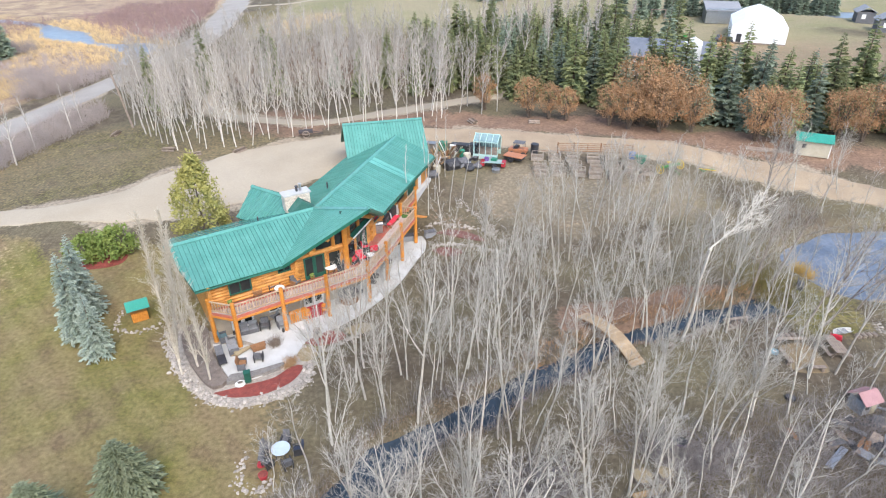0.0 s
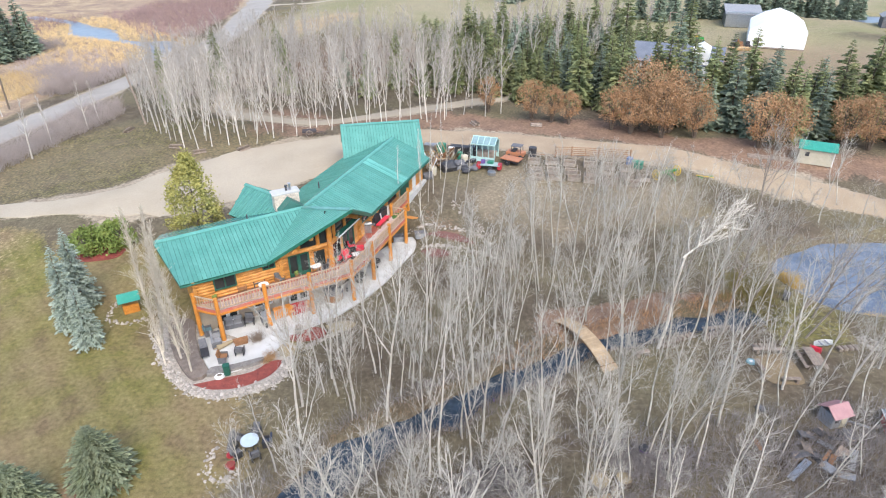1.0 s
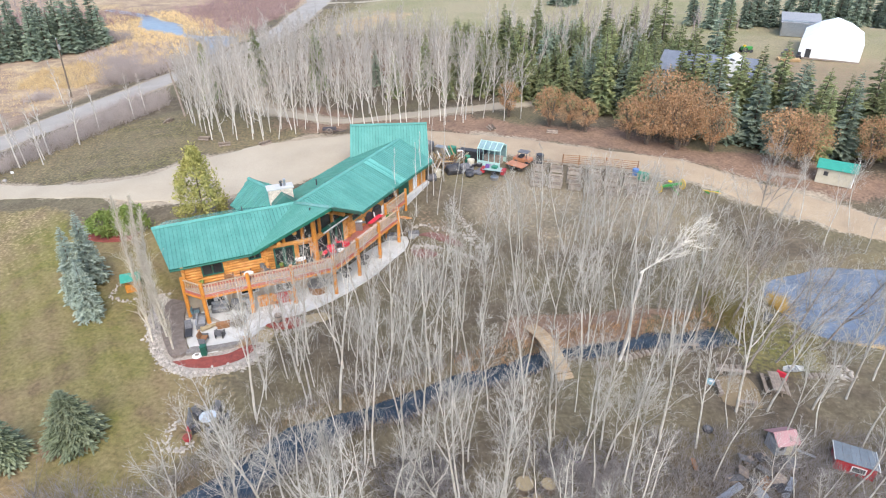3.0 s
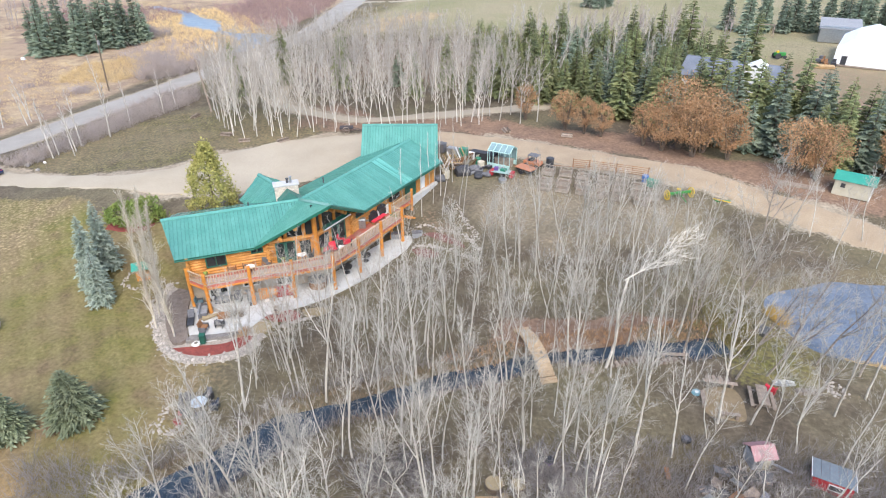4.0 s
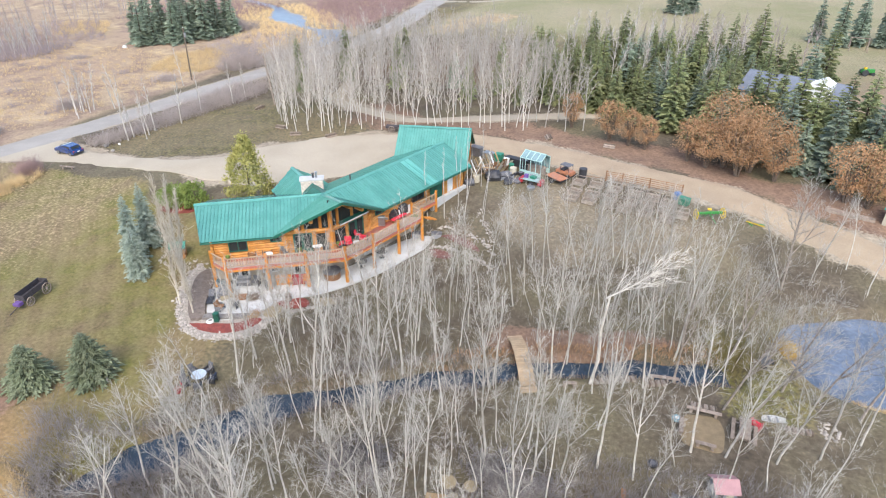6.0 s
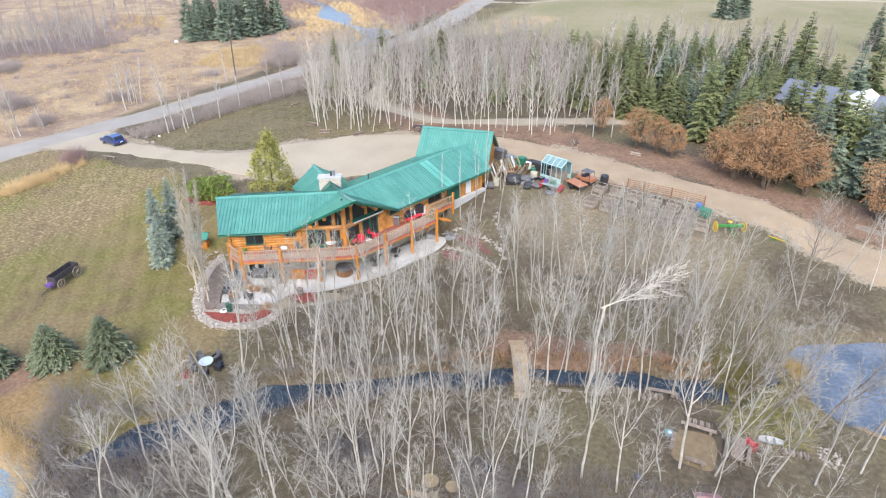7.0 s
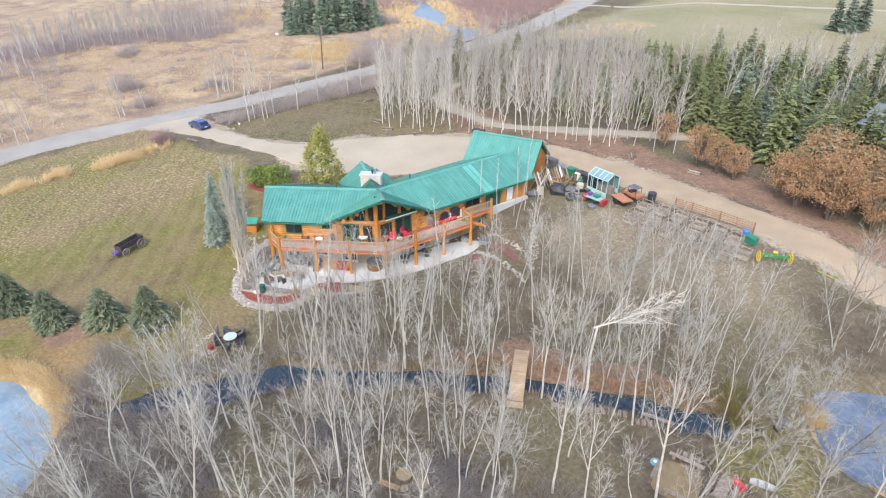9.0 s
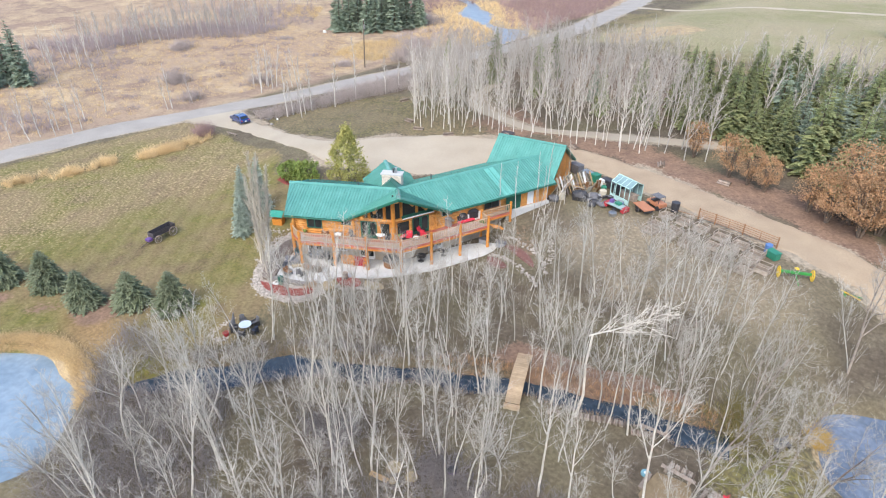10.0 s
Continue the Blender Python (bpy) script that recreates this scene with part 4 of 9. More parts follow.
for i in range(len(POSTS) - 1):
    a, b, c, d = POSTS[i], POSTS[i + 1], DECK_IN[i + 1], DECK_IN[i]
    n = 11
    for k in range(n):
        t0, t1 = k / n, (k + 1) / n - 0.012
        q = [a.lerp(d, t0), b.lerp(c, t0), b.lerp(c, t1), a.lerp(d, t1)]
        bm = bmesh.new()
        slab(bm, [Vector((v.x, v.y, FLOOR - 0.04)) for v in q], UP, 0, 0.04)
        deck_part("deck_board", bm, DECKGREY if k < 7 else DECKRED)
bm = bmesh.new()
for i in range(len(POSTS) - 1):
    a, b, c, d = POSTS[i], POSTS[i + 1], DECK_IN[i + 1], DECK_IN[i]
    for k in range(5):
        t = (k + 0.5) / 5
        p, q = a.lerp(b, t), d.lerp(c, t)
        dd = q - p
        box(bm, (*((p + q) / 2).xy, FLOOR - 0.2), (dd.length, 0.06, 0.24), math.degrees(math.atan2(dd.y, dd.x)))
deck_part("joists", bm, BROWNWOOD)
bal = bmesh.new()
box(bal, (0, 0, 0), (0.07, 0.05, 0.72))
bal_me = bpy.data.meshes.new("baluster")
bal.to_mesh(bal_me)
bal.free()
bal_me.materials.append(RAIL)
rails = []
runs = list(zip(POSTS[:-1], POSTS[1:])) + [(POSTS[0], W0 + LF * 0.2)] + [(POSTS[-1], C0 + BX * 11.0 + RF * 0.9), (C0 + BX * 11 + RF * 0.9, C0 + BX * 15.2 + RF * 0.9)]
for a, b in runs:
    d = b - a
    L = d.length
    if L < 0.3:
        continue
    ang = math.degrees(math.atan2(d.y, d.x))
    mid = (a + b) / 2
    bm = bmesh.new()
    box(bm, (mid.x, mid.y, FLOOR + 0.98), (L - 0.1, 0.14, 0.07), ang, 0.012)
    box(bm, (mid.x, mid.y, FLOOR + 0.18), (L - 0.1, 0.08, 0.08), ang, 0.012)
    rail = deck_part("railing", bm, RAIL, None, "pale weathered slatted railing")
    bm = bmesh.new()
    box(bm, (mid.x, mid.y, FLOOR - 0.16), (L, 0.10, 0.30), ang, 0.01)
    deck_part("rim_beam", bm, DECKRED)
    bm = bmesh.new()
    box(bm, (mid.x, mid.y, FLOOR - 0.36), (L, 0.2, 0.2), ang, 0.02)
    deck_part("carrier_beam", bm, POST)
    n = int(L / 0.235)
    for k in range(n):
        q = a + d * ((k + 0.5) / n)
        o = new("baluster", bal_me)
        o.parent = rail
        o.matrix_basis = pose(q.x, q.y, FLOOR + 0.58, 0, 0, ang)
for i, p in enumerate(POSTS):
    bm = bmesh.new()
    lo = ground_z(p.x, p.y) - 0.15
    cyl(bm, (p.x, p.y, lo), (p.x, p.y, FLOOR + 1.18), 0.19, 0.165, 12)
    deck_part("post", bm, POST)
for p in (C0 + BX * 11.0 + RF * 0.9, C0 + BX * 15.2 + RF * 0.9):
    bm = bmesh.new()
    cyl(bm, (p.x, p.y, ground_z(p.x, p.y) - 0.1), (p.x, p.y, FLOOR + 1.3), 0.17, 0.15, 12)
    deck_part("post", bm, POST)
bm = bmesh.new()
for k in range(8):
    q = C0 + BX * (11.0 + k * 0.53) + RF * 0.5
    box(bm, (q.x, q.y, FLOOR - 0.05), (0.5, 0.85, 0.05), math.degrees(math.atan2(BX.y, BX.x)))
deck_part("walkway_boards", bm, DECKGREY)
for k in range(5):
    bm = bmesh.new()
    q = POSTS[-1] + BX * (0.5 + 0.28 * k) + RF * 0.15
    box(bm, (q.x, q.y, FLOOR - 0.15 - 0.13 * k), (0.3, 1.0, 0.05), math.degrees(math.atan2(BX.y, BX.x)))
    deck_part("ramp_board", bm, POST)

# ---- trees ----
class Sticks:
    """Gathers tapered rods and leaf quads into one mesh."""

    def __init__(self):
        self.v, self.f = [], []

    def rod(self, pts, radii, sides):
        base = len(self.v)
        n = len(pts)
        for i, p in enumerate(pts):
            d = (pts[min(i + 1, n - 1)] - pts[max(i - 1, 0)])
            d = d / (np.linalg.norm(d) + 1e-9)
            a = np.cross(d, (0.3, 0.9, 0.1) if abs(d[2]) > 0.9 else (0, 0, 1))
            a = a / (np.linalg.norm(a) + 1e-9)
            b = np.cross(d, a)
            for k in range(sides):
                t = 2 * math.pi * k / sides
                self.v.append(p + radii[i] * (math.cos(t) * a + math.sin(t) * b))
        for i in range(n - 1):
            for k in range(sides):
                q, r = base + i * sides + k, base + i * sides + (k + 1) % sides
                self.f.append((q, r, r + sides, q + sides))

    def spike(self, p, q, r):
        base = len(self.v)
        d = q - p
        a = np.cross(d, (0.31, 0.2, 0.93))
        a = a / (np.linalg.norm(a) + 1e-9) * r
        b = np.cross(d, a)
        b = b / (np.linalg.norm(b) + 1e-9) * r
        self.v += [p + a, p - 0.5 * a + 0.87 * b, p - 0.5 * a - 0.87 * b, q]
        self.f += [(base, base + 1, base + 3), (base + 1, base + 2, base + 3), (base + 2, base, base + 3)]

    def twig(self, p, q, r):
        base = len(self.v)
        d = q - p
        a = np.cross(d, (0.31, 0.2, 0.93))
        a = a / (np.linalg.norm(a) + 1e-9) * r
        b = np.cross(d, a)
        b = b / (np.linalg.norm(b) + 1e-9) * r
        self.v += [p + a, p - a, p + b, p - b, q]
        self.f += [(base, base + 1, base + 4), (base + 2, base + 3, base + 4)]

    def kite(self, p, q, side, width, k=0.4):
        base = len(self.v)
        m = p + (q - p) * k
        self.v += [p, m + side * width, q, m - side * width]
        self.f += [(base, base + 1, base + 2, base + 3)]

    def mesh(self, name):
        return raw(name, self.v, self.f)


def unit(v):
    return v / (np.linalg.norm(v) + 1e-9)


def tree_of(name, trunk, crown, bark, leaf, label, group, m, category="tree"):
    t = thing(name, m, label, category, group)
    mesh_part("trunk", trunk, bark, t, "", True)
    mesh_part("crown", crown, leaf, t)
    return t


def bare_meshes(seed, h, n_branch, n_sub, n_twig, up=0.62, reach=0.24, start=0.36, thick=1.0, forks=0, lean=0.05, twig=1.0):
    """Trunk and bare crown of a leafless aspen."""
    r = np.random.RandomState(seed)
    T, C = Sticks(), Sticks()
    drift = np.array([r.normal(0, lean), r.normal(0, lean), 0])
    pts = [np.zeros(3)]
    bend = r.normal(0, 0.02, 3)
    for i in range(1, 10):
        bend = bend + r.normal(0, 0.035, 3)
        step = np.array([drift[0] + bend[0], drift[1] + bend[1], 1.0]) * h / 9
        pts.append(pts[-1] + step)
    rad = [thick * (0.0078 * h * (1 - i / 9) ** 0.8 + 0.009) for i in range(10)]
    T.rod([pts[0] - np.array([0, 0, 0.3])] + pts, [rad[0] * 1.25] + rad, 7)
    axes = [(np.array(pts), 1.0, start, n_branch)]
    for i in range(forks):
        t = r.uniform(0.32, 0.55)
        k = int(t * 9)
        p, az = pts[k], r.uniform(0, 6.283)
        d = unit(np.array([math.cos(az) * 0.42, math.sin(az) * 0.42, 1.0]))
        arm = [p]
        for j in range(9):
            d = unit(d + r.normal(0, 0.07, 3) + np.array([0, 0, 0.05]))
            arm.append(arm[-1] + d * h * (1 - t) * 0.95 / 9)
        ar = rad[k] * 0.7
        T.rod(arm, [max(0.01, ar * (1 - j / 9.5) ** 0.8) for j in range(10)], 6)
        axes.append((np.array(arm), 0.75, 0.18, int(n_branch * 0.6)))
    for pts, scale, begin, count in axes:
        span_ = np.linalg.norm(pts[-1] - pts[0])
        for i in range(count):
            t = begin + (0.98 - begin) * ((i + r.uniform(0, 1)) / count) ** 0.85
            k = min(8, int(t * 9))
            p = pts[k] + (pts[k + 1] - pts[k]) * (t * 9 - k)
            az = i * 2.4 + r.uniform(-0.6, 0.6)
            L = h * reach * scale * (1.15 - t) ** 0.7 * r.uniform(0.6, 1.25) * (0.75 if t < begin + 0.1 else 1)
            out = np.array([math.cos(az), math.sin(az), 0])
            e = up + r.uniform(-0.15, 0.15)
            d0 = unit(out * (1 - e) + np.array([0, 0, e]))
            d1 = unit(d0 + np.array([0, 0, 0.45]) + r.normal(0, 0.18, 3))
            b = [p, p + d0 * L * 0.4, p + d0 * L * 0.4 + d1 * L * 0.35, p + d0 * L * 0.4 + d1 * L * 0.35 + unit(d1 + r.normal(0, 0.25, 3)) * L * 0.3]
            br = max(0.013, thick * 0.0046 * h * (1.1 - t) * scale) * twig ** 0.6
            T.rod(b, [br, br * 0.72, br * 0.5, 0.007 * thick], 4)
            for j in range(n_sub):
                u = 0.2 + 0.8 * (j + r.uniform(0, 1)) / n_sub
                if u < 0.36:
                    q = b[0] + (b[1] - b[0]) * u / 0.36
                elif u < 0.68:
                    q = b[1] + (b[2] - b[1]) * (u - 0.36) / 0.32
                else:
                    q = b[2] + (b[3] - b[2]) * (u - 0.68) / 0.32
                d = unit(d1 * 0.9 + r.normal(0, 0.42, 3) + np.array([0, 0, 0.3]))
                l = L * r.uniform(0.28, 0.6)
                C.spike(q, q + d * l, max(0.009 * twig, br * 0.42) * thick)
                for w in range(n_twig):
                    s = q + d * l * r.uniform(0.2, 0.95)
                    dd = unit(d + r.normal(0, 0.45, 3) + np.array([0, 0, 0.2]))
                    C.twig(s, s + dd * l * r.uniform(0.35, 0.85), 0.0072 * thick * twig)
    return T.mesh("trunk"), C.mesh("crown")


def grove_meshes(seed, h, leaders, sub, twigs, fork=0.42, spread=0.34, thick=1.0, fan=0.62):
    """Trunk and crown of a leafless aspen that forks into rising leaders, each with rising boughs and twigs."""
    r = np.random.RandomState(seed)
    T, C = Sticks(), Sticks()
    up = np.array([0, 0, 1.0])
    foot, d = np.zeros(3), unit(np.array([r.normal(0, 0.05), r.normal(0, 0.05), 1.0]))
    stem = [foot]
    for i in range(10):
        d = unit(d + r.normal(0, 0.06, 3) * np.array([1, 1, 0.2]) + up * 0.06)
        stem.append(stem[-1] + d * h / 10)
    r0 = thick * 0.0098 * h
    T.rod([stem[0] - up * 0.3] + stem, [r0 * 1.25] + [thick * 0.012 + r0 * (1 - i / 10) ** 0.75 for i in range(11)], 7)
    arms = [(stem, fork, r0 * 0.6, h)]
    for i in range(leaders):
        t = fork + (0.72 - fork) * (i + r.uniform(0, 0.8)) / max(1, leaders)
        k = int(t * 10)
        p = stem[k] + (stem[k + 1] - stem[k]) * (t * 10 - k)
        az = i * 2.4 + r.uniform(-0.5, 0.5)
        d = unit(np.array([math.cos(az) * spread * 2, math.sin(az) * spread * 2, 1.0]))
        L = (h - p[2]) * r.uniform(0.72, 1.0)
        arm = [p]
        for j in range(7):
            d = unit(d + r.normal(0, 0.09, 3) + up * 0.10)
            arm.append(arm[-1] + d * L / 7)
        ar = r0 * 0.55 * (1.05 - t * 0.5)
        T.rod(arm, [thick * 0.010 + ar * (1 - j / 7) ** 0.8 for j in range(8)], 5)
        arms.append((arm, 0.2, ar, L * 1.5))
    for pts, begin, ar, size in arms:
        n = len(pts) - 1
        count = sub + (3 if pts is stem else 0)
        for i in range(count):
            t = begin + (0.985 - begin) * (i + r.uniform(0, 1)) / count
            k = min(n - 1, int(t * n))
            p = pts[k] + (pts[k + 1] - pts[k]) * (t * n - k)
            axis = unit(pts[k + 1] - pts[k])
            az = i * 2.4 + r.uniform(-0.7, 0.7)
            out = np.array([math.cos(az), math.sin(az), 0])
            L = size * 0.24 * (1.12 - t) ** 0.6 * r.uniform(0.55, 1.2)
            d0 = unit(axis * 0.8 + out * fan + r.normal(0, 0.12, 3))
            d1 = unit(d0 + up * 0.28 + r.normal(0, 0.18, 3))
            a, b = p + d0 * L * 0.5, p + d0 * L * 0.5 + d1 * L * 0.5
            br = max(0.016, ar * 0.5 * (1.15 - t)) * thick
            T.rod([p, a, b], [br, br * 0.7, 0.008 * thick], 3)
            for j in range(twigs):
                u = 0.25 + 0.75 * (j + r.uniform(0, 1)) / twigs
                q = p + (a - p) * u * 2 if u < 0.5 else a + (b - a) * (u * 2 - 1)
                e = unit(d1 + r.normal(0, 0.45, 3) + up * 0.15)
                l = L * r.uniform(0.3, 0.6)
                C.spike(q, q + e * l, max(0.011, br * 0.45) * thick)
                for w in range(3):
                    g = q + e * l * r.uniform(0.25, 0.95)
                    C.twig(g, g + unit(e + r.normal(0, 0.5, 3) + up * 0.1) * l * r.uniform(0.4, 0.8), 0.0085 * thick)
    return T.mesh("trunk"), C.mesh("crown")


def grove_kind(label, group, bark, twig_mat, *args, **kw):
    tr, cr = grove_meshes(*args, **kw)
    return lambda m: tree_of("aspen_tree", tr, cr, bark, twig_mat, label, group, m)


def spruce_meshes(seed, h, radius, gap, count, width=0.30):
    """Trunk and layered needle boughs of a spruce."""
    r = np.random.RandomState(seed)
    T, C = Sticks(), Sticks()
    T.rod([np.array([0, 0, -0.3]), np.array([0, 0, h * 0.5]), np.array([0, 0, h * 0.97])], [0.018 * h, 0.011 * h, 0.01], 7)
    z = 0.05 * h
    while z < h * 0.985:
        k = 1 - z / h
        R = radius * (k ** 0.72) * (0.9 + 0.2 * r.rand()) + 0.06
        n = max(4, int(count * (0.45 + 0.55 * k)))
        a0 = r.uniform(0, 6.28)
        for i in range(n):
            az = a0 + 6.283 * (i + r.uniform(-0.3, 0.3)) / n
            L = R * r.uniform(0.72, 1.12)
            out = np.array([math.cos(az), math.sin(az), 0])
            side = np.array([-out[1], out[0], 0])
            rise = 0.15 - 0.5 * k * r.uniform(0.6, 1.2)
            p = np.array([0, 0, z + r.uniform(-0.4, 0.4) * gap])
            q = p + out * L + np.array([0, 0, rise * L * 0.6])
            tip = q + np.array([0, 0, 0.06 * L])
            w = width * L * r.uniform(0.7, 1.2)
            C.kite(p, tip, unit(side + np.array([0, 0, r.uniform(-0.35, 0.35)])), w, 0.55)
            C.kite(p + np.array([0, 0, -0.02]), tip, np.array([0, 0, 1.0]), w * 0.45, 0.5)
            for s in (0.38, 0.62, 0.82):
                for sg in (-1, 1):
                    c = p + (q - p) * s
                    e = c + out * L * 0.22 + side * sg * L * 0.30 * (1.15 - s) + np.array([0, 0, -0.10 * L * r.uniform(0, 1)])
                    C.kite(c, e, unit(np.cross(e - c, (0, 0, 1)) + np.array([0, 0, r.uniform(-0.6, 0.6)])), w * 0.32, 0.5)
        z += gap * (0.55 + 0.45 * k)
    return T.mesh("trunk"), C.mesh("crown")


def leafy_meshes(seed, h, radius, clumps, leaves, size, low=0.25, stems=4, cone=0.0, spread=0.11):
    """Stems and a crown of small leaves in uneven clumps."""
    r = np.random.RandomState(seed)
    T, C = Sticks(), Sticks()
    tops = []
    for i in range(stems):
        az = 6.283 * i / stems + r.uniform(-0.5, 0.5)
        out = np.array([math.cos(az), math.sin(az), 0]) * radius * (0.45 if stems > 1 else 0.05)
        b = np.array([out[0] * 0.15, out[1] * 0.15, -0.2])
        pts = [b, b + out * 0.35 + np.array([0, 0, h * 0.35]), b + out * 0.8 + np.array([0, 0, h * 0.65]), b + out * 1.1 + np.array([0, 0, h * 0.9])]
        T.rod(pts, [0.016 * h, 0.012 * h, 0.007 * h, 0.01], 6)
        for k in range(9):
            s = pts[1] + (pts[3] - pts[1]) * r.uniform(0, 0.9)
            T.spike(s, s + unit(r.normal(0, 1, 3) + np.array([0, 0, 0.6])) * radius * 0.6, 0.02)
    for i in range(clumps):
        d = unit(r.normal(0, 1, 3))
        zf = low + (1 - low) * (0.5 + 0.5 * d[2])
        k = (1 - cone) + cone * (1 - zf) * 1.7
        lump = 1 + 0.42 * math.sin(d[0] * 3.3 + seed) * math.cos(d[1] * 4.2 + d[2] * 2.5 + seed * 2) + r.uniform(-0.12, 0.12)
        rr = radius * k * lump * r.uniform(0.55, 1.0) ** 0.5
        c = np.array([d[0] * rr, d[1] * rr, h * (low + (1 - low) * (0.5 + 0.5 * d[2] * (0.75 + 0.25 * lump)))])
        for j in range(leaves):
            p = c + r.normal(0, spread * radius, 3)
            u = unit(r.normal(0, 1, 3) + np.array([0, 0, 0.2]))
            s = unit(np.cross(u, r.normal(0, 1, 3)))
            l = size * r.uniform(0.6, 1.3)
            C.kite(p, p + u * l, s, l * 0.33, 0.45)
    return T.mesh("trunk"), C.mesh("crown")


def inside(poly, x, y):
    c = False
    for (ax, ay), (bx, by) in zip(poly, poly[1:] + poly[:1]):
        if (ay > y) != (by > y) and x < (bx - ax) * (y - ay) / (by - ay) + ax:
            c = not c
    return c


def scatter(poly, gap, seed, keep=lambda x, y: True, most=2000):
    """Random places in a polygon, at least gap apart."""
    r = random.Random(seed)
    xs, ys = [p[0] for p in poly], [p[1] for p in poly]
    area = (max(xs) - min(xs)) * (max(ys) - min(ys))
    out, cells = [], {}
    for _ in range(int(area / gap / gap * 6)):
        x, y = r.uniform(min(xs), max(xs)), r.uniform(min(ys), max(ys))
        if not inside(poly, x, y) or not keep(x, y):
            continue
        c = (int(x // gap), int(y // gap))
        if all((x - a) ** 2 + (y - b) ** 2 > gap * gap for i in (-1, 0, 1) for j in (-1, 0, 1) for a, b in cells.get((c[0] + i, c[1] + j), ())):
            cells.setdefault(c, []).append((x, y))
            out.append((x, y))
            if len(out) >= most:
                break
    return out


_near = {}


def line_gap(line, x, y):
    """Metres to a line, looked up on a half-metre grid."""
    key = (id(line), round(x * 2), round(y * 2))
    if key not in _near:
        _near[key] = float(line_distance(np.array([key[1] / 2]), np.array([key[2] / 2]), line)[0])
    return _near[key]


def clear_of_water(x, y, margin=0.4):
    return line_gap(CREEK_LINE, x, y) > margin and float(in_pond(np.array([x]), np.array([y]), POND_RIGHT)[0]) > margin and float(in_pond(np.array([x]), np.array([y]), POND_LEFT)[0]) > margin


def off_lane(x, y, m=1.0):
    return min(line_gap(LANE_LINE, x, y), line_gap(DRIVE_LINE, x, y), line_gap(ROAD_LINE, x, y)) > m


def plant(kinds, places, seed, size=(0.8, 1.15), tilt=4.0):
    """Trees of the kinds at the places, sharing their meshes, with turns, sizes and slight leans of their own."""
    r = random.Random(seed)
    for x, y in places:
        make = r.choice(kinds)
        s = r.uniform(*size)
        m = pose(x, y, ground_z(x, y), r.gauss(0, tilt), r.gauss(0, tilt), r.uniform(0, 360)) @ Matrix.Diagonal((s, s, s * r.uniform(0.92, 1.1), 1))
        make(m)


def wood(name, kinds, places, seed, bark, leaf, label, size=(0.8, 1.15), tilt=3.0):
    """Many trees of a far stand joined into one object."""
    r = random.Random(seed)
    data = []
    for pair in kinds:
        sets = []
        for me in pair:
            co = np.empty(len(me.vertices) * 3, np.float32)
            me.vertices.foreach_get("co", co)
            li = np.empty(len(me.loops), np.int32)
            me.loops.foreach_get("vertex_index", li)
            ls = np.empty(len(me.polygons), np.int32)
            me.polygons.foreach_get("loop_total", ls)
            sets.append((co.reshape(-1, 3), li, ls))
        data.append(sets)
    V, LI, LS, MI, base = [], [], [], [], 0
    for x, y in places:
        s = r.uniform(*size)
        m = np.array(pose(x, y, ground_z(x, y), r.gauss(0, tilt), r.gauss(0, tilt), r.uniform(0, 360)) @ Matrix.Scale(s, 4))
        for k, (co, li, ls) in enumerate(r.choice(data)):
            V.append(co @ m[:3, :3].T + m[:3, 3])
            LI.append(li + base)
            LS.append(ls)
            MI.append(np.full(len(ls), k))
            base += len(co)
    V, LI, LS, MI = np.concatenate(V).astype(np.float32), np.concatenate(LI), np.concatenate(LS), np.concatenate(MI)
    me = bpy.data.meshes.new(name)
    me.vertices.add(len(V))
    me.vertices.foreach_set("co", V.ravel())
    me.loops.add(len(LI))
    me.loops.foreach_set("vertex_index", LI.astype(np.int32))
    me.polygons.add(len(LS))
    me.polygons.foreach_set("loop_start", np.concatenate([[0], np.cumsum(LS)[:-1]]).astype(np.int32))
    me.materials.append(bark)
    me.materials.append(leaf)
    me.polygons.foreach_set("material_index", MI.astype(np.int32))
    me.update(calc_edges=True)
    return tagged(new(name, me), label, "wood", "", "stuff")


def bare_kind(name, label, group, bark, twig_mat, *args, **kw):
    tr, cr = bare_meshes(*args, **kw)
    return lambda m: tree_of(name, tr, cr, bark, twig_mat, label, group, m)


def spruce_kind(name, label, group, leaf, *args):
    tr, cr = spruce_meshes(*args)
    return lambda m: tree_of(name, tr, cr, DARKBARK, leaf, label, group, m)


def leafy_kind(name, label, group, leaf, *args, category="tree", **kw):
    tr, cr = leafy_meshes(*args, **kw)
    return lambda m: tree_of(name, tr, cr, DARKBARK, leaf, label, group, m, category)


GROVE_G = "bare aspens of the creek grove"
near_aspens = [grove_kind("leafless pale-barked aspen in the creek grove", GROVE_G, GROVEBARK, TWIG, sd, h, n, 13, 7, fork=0.40, spread=0.18, thick=0.62, fan=0.66) for sd, h, n in ((1, 10.2, 1), (2, 9.2, 2), (3, 11.0, 1), (4, 9.6, 2), (5, 8.2, 1), (6, 10.4, 0))]
GROVE = [(-12.5, 21.5), (-10.5, 28.5), (-7.5, 35.5), (-3.0, 41.5), (-0.5, 47), (2.5, 50.5), (5, 52.5), (10, 54.5), (18, 56), (25, 55), (29.5, 50.5), (30, 45), (28, 40.5), (23, 40), (19.5, 37.5), (15.5, 31), (19, 24), (15, 15), (6, 8.5), (-3, 7), (-8, 12)]


CLEARING = [(5, 29), (12.5, 36.5), (21, 41), (29, 41), (29, 34), (24, 31), (15, 26.5), (8, 25.5)]


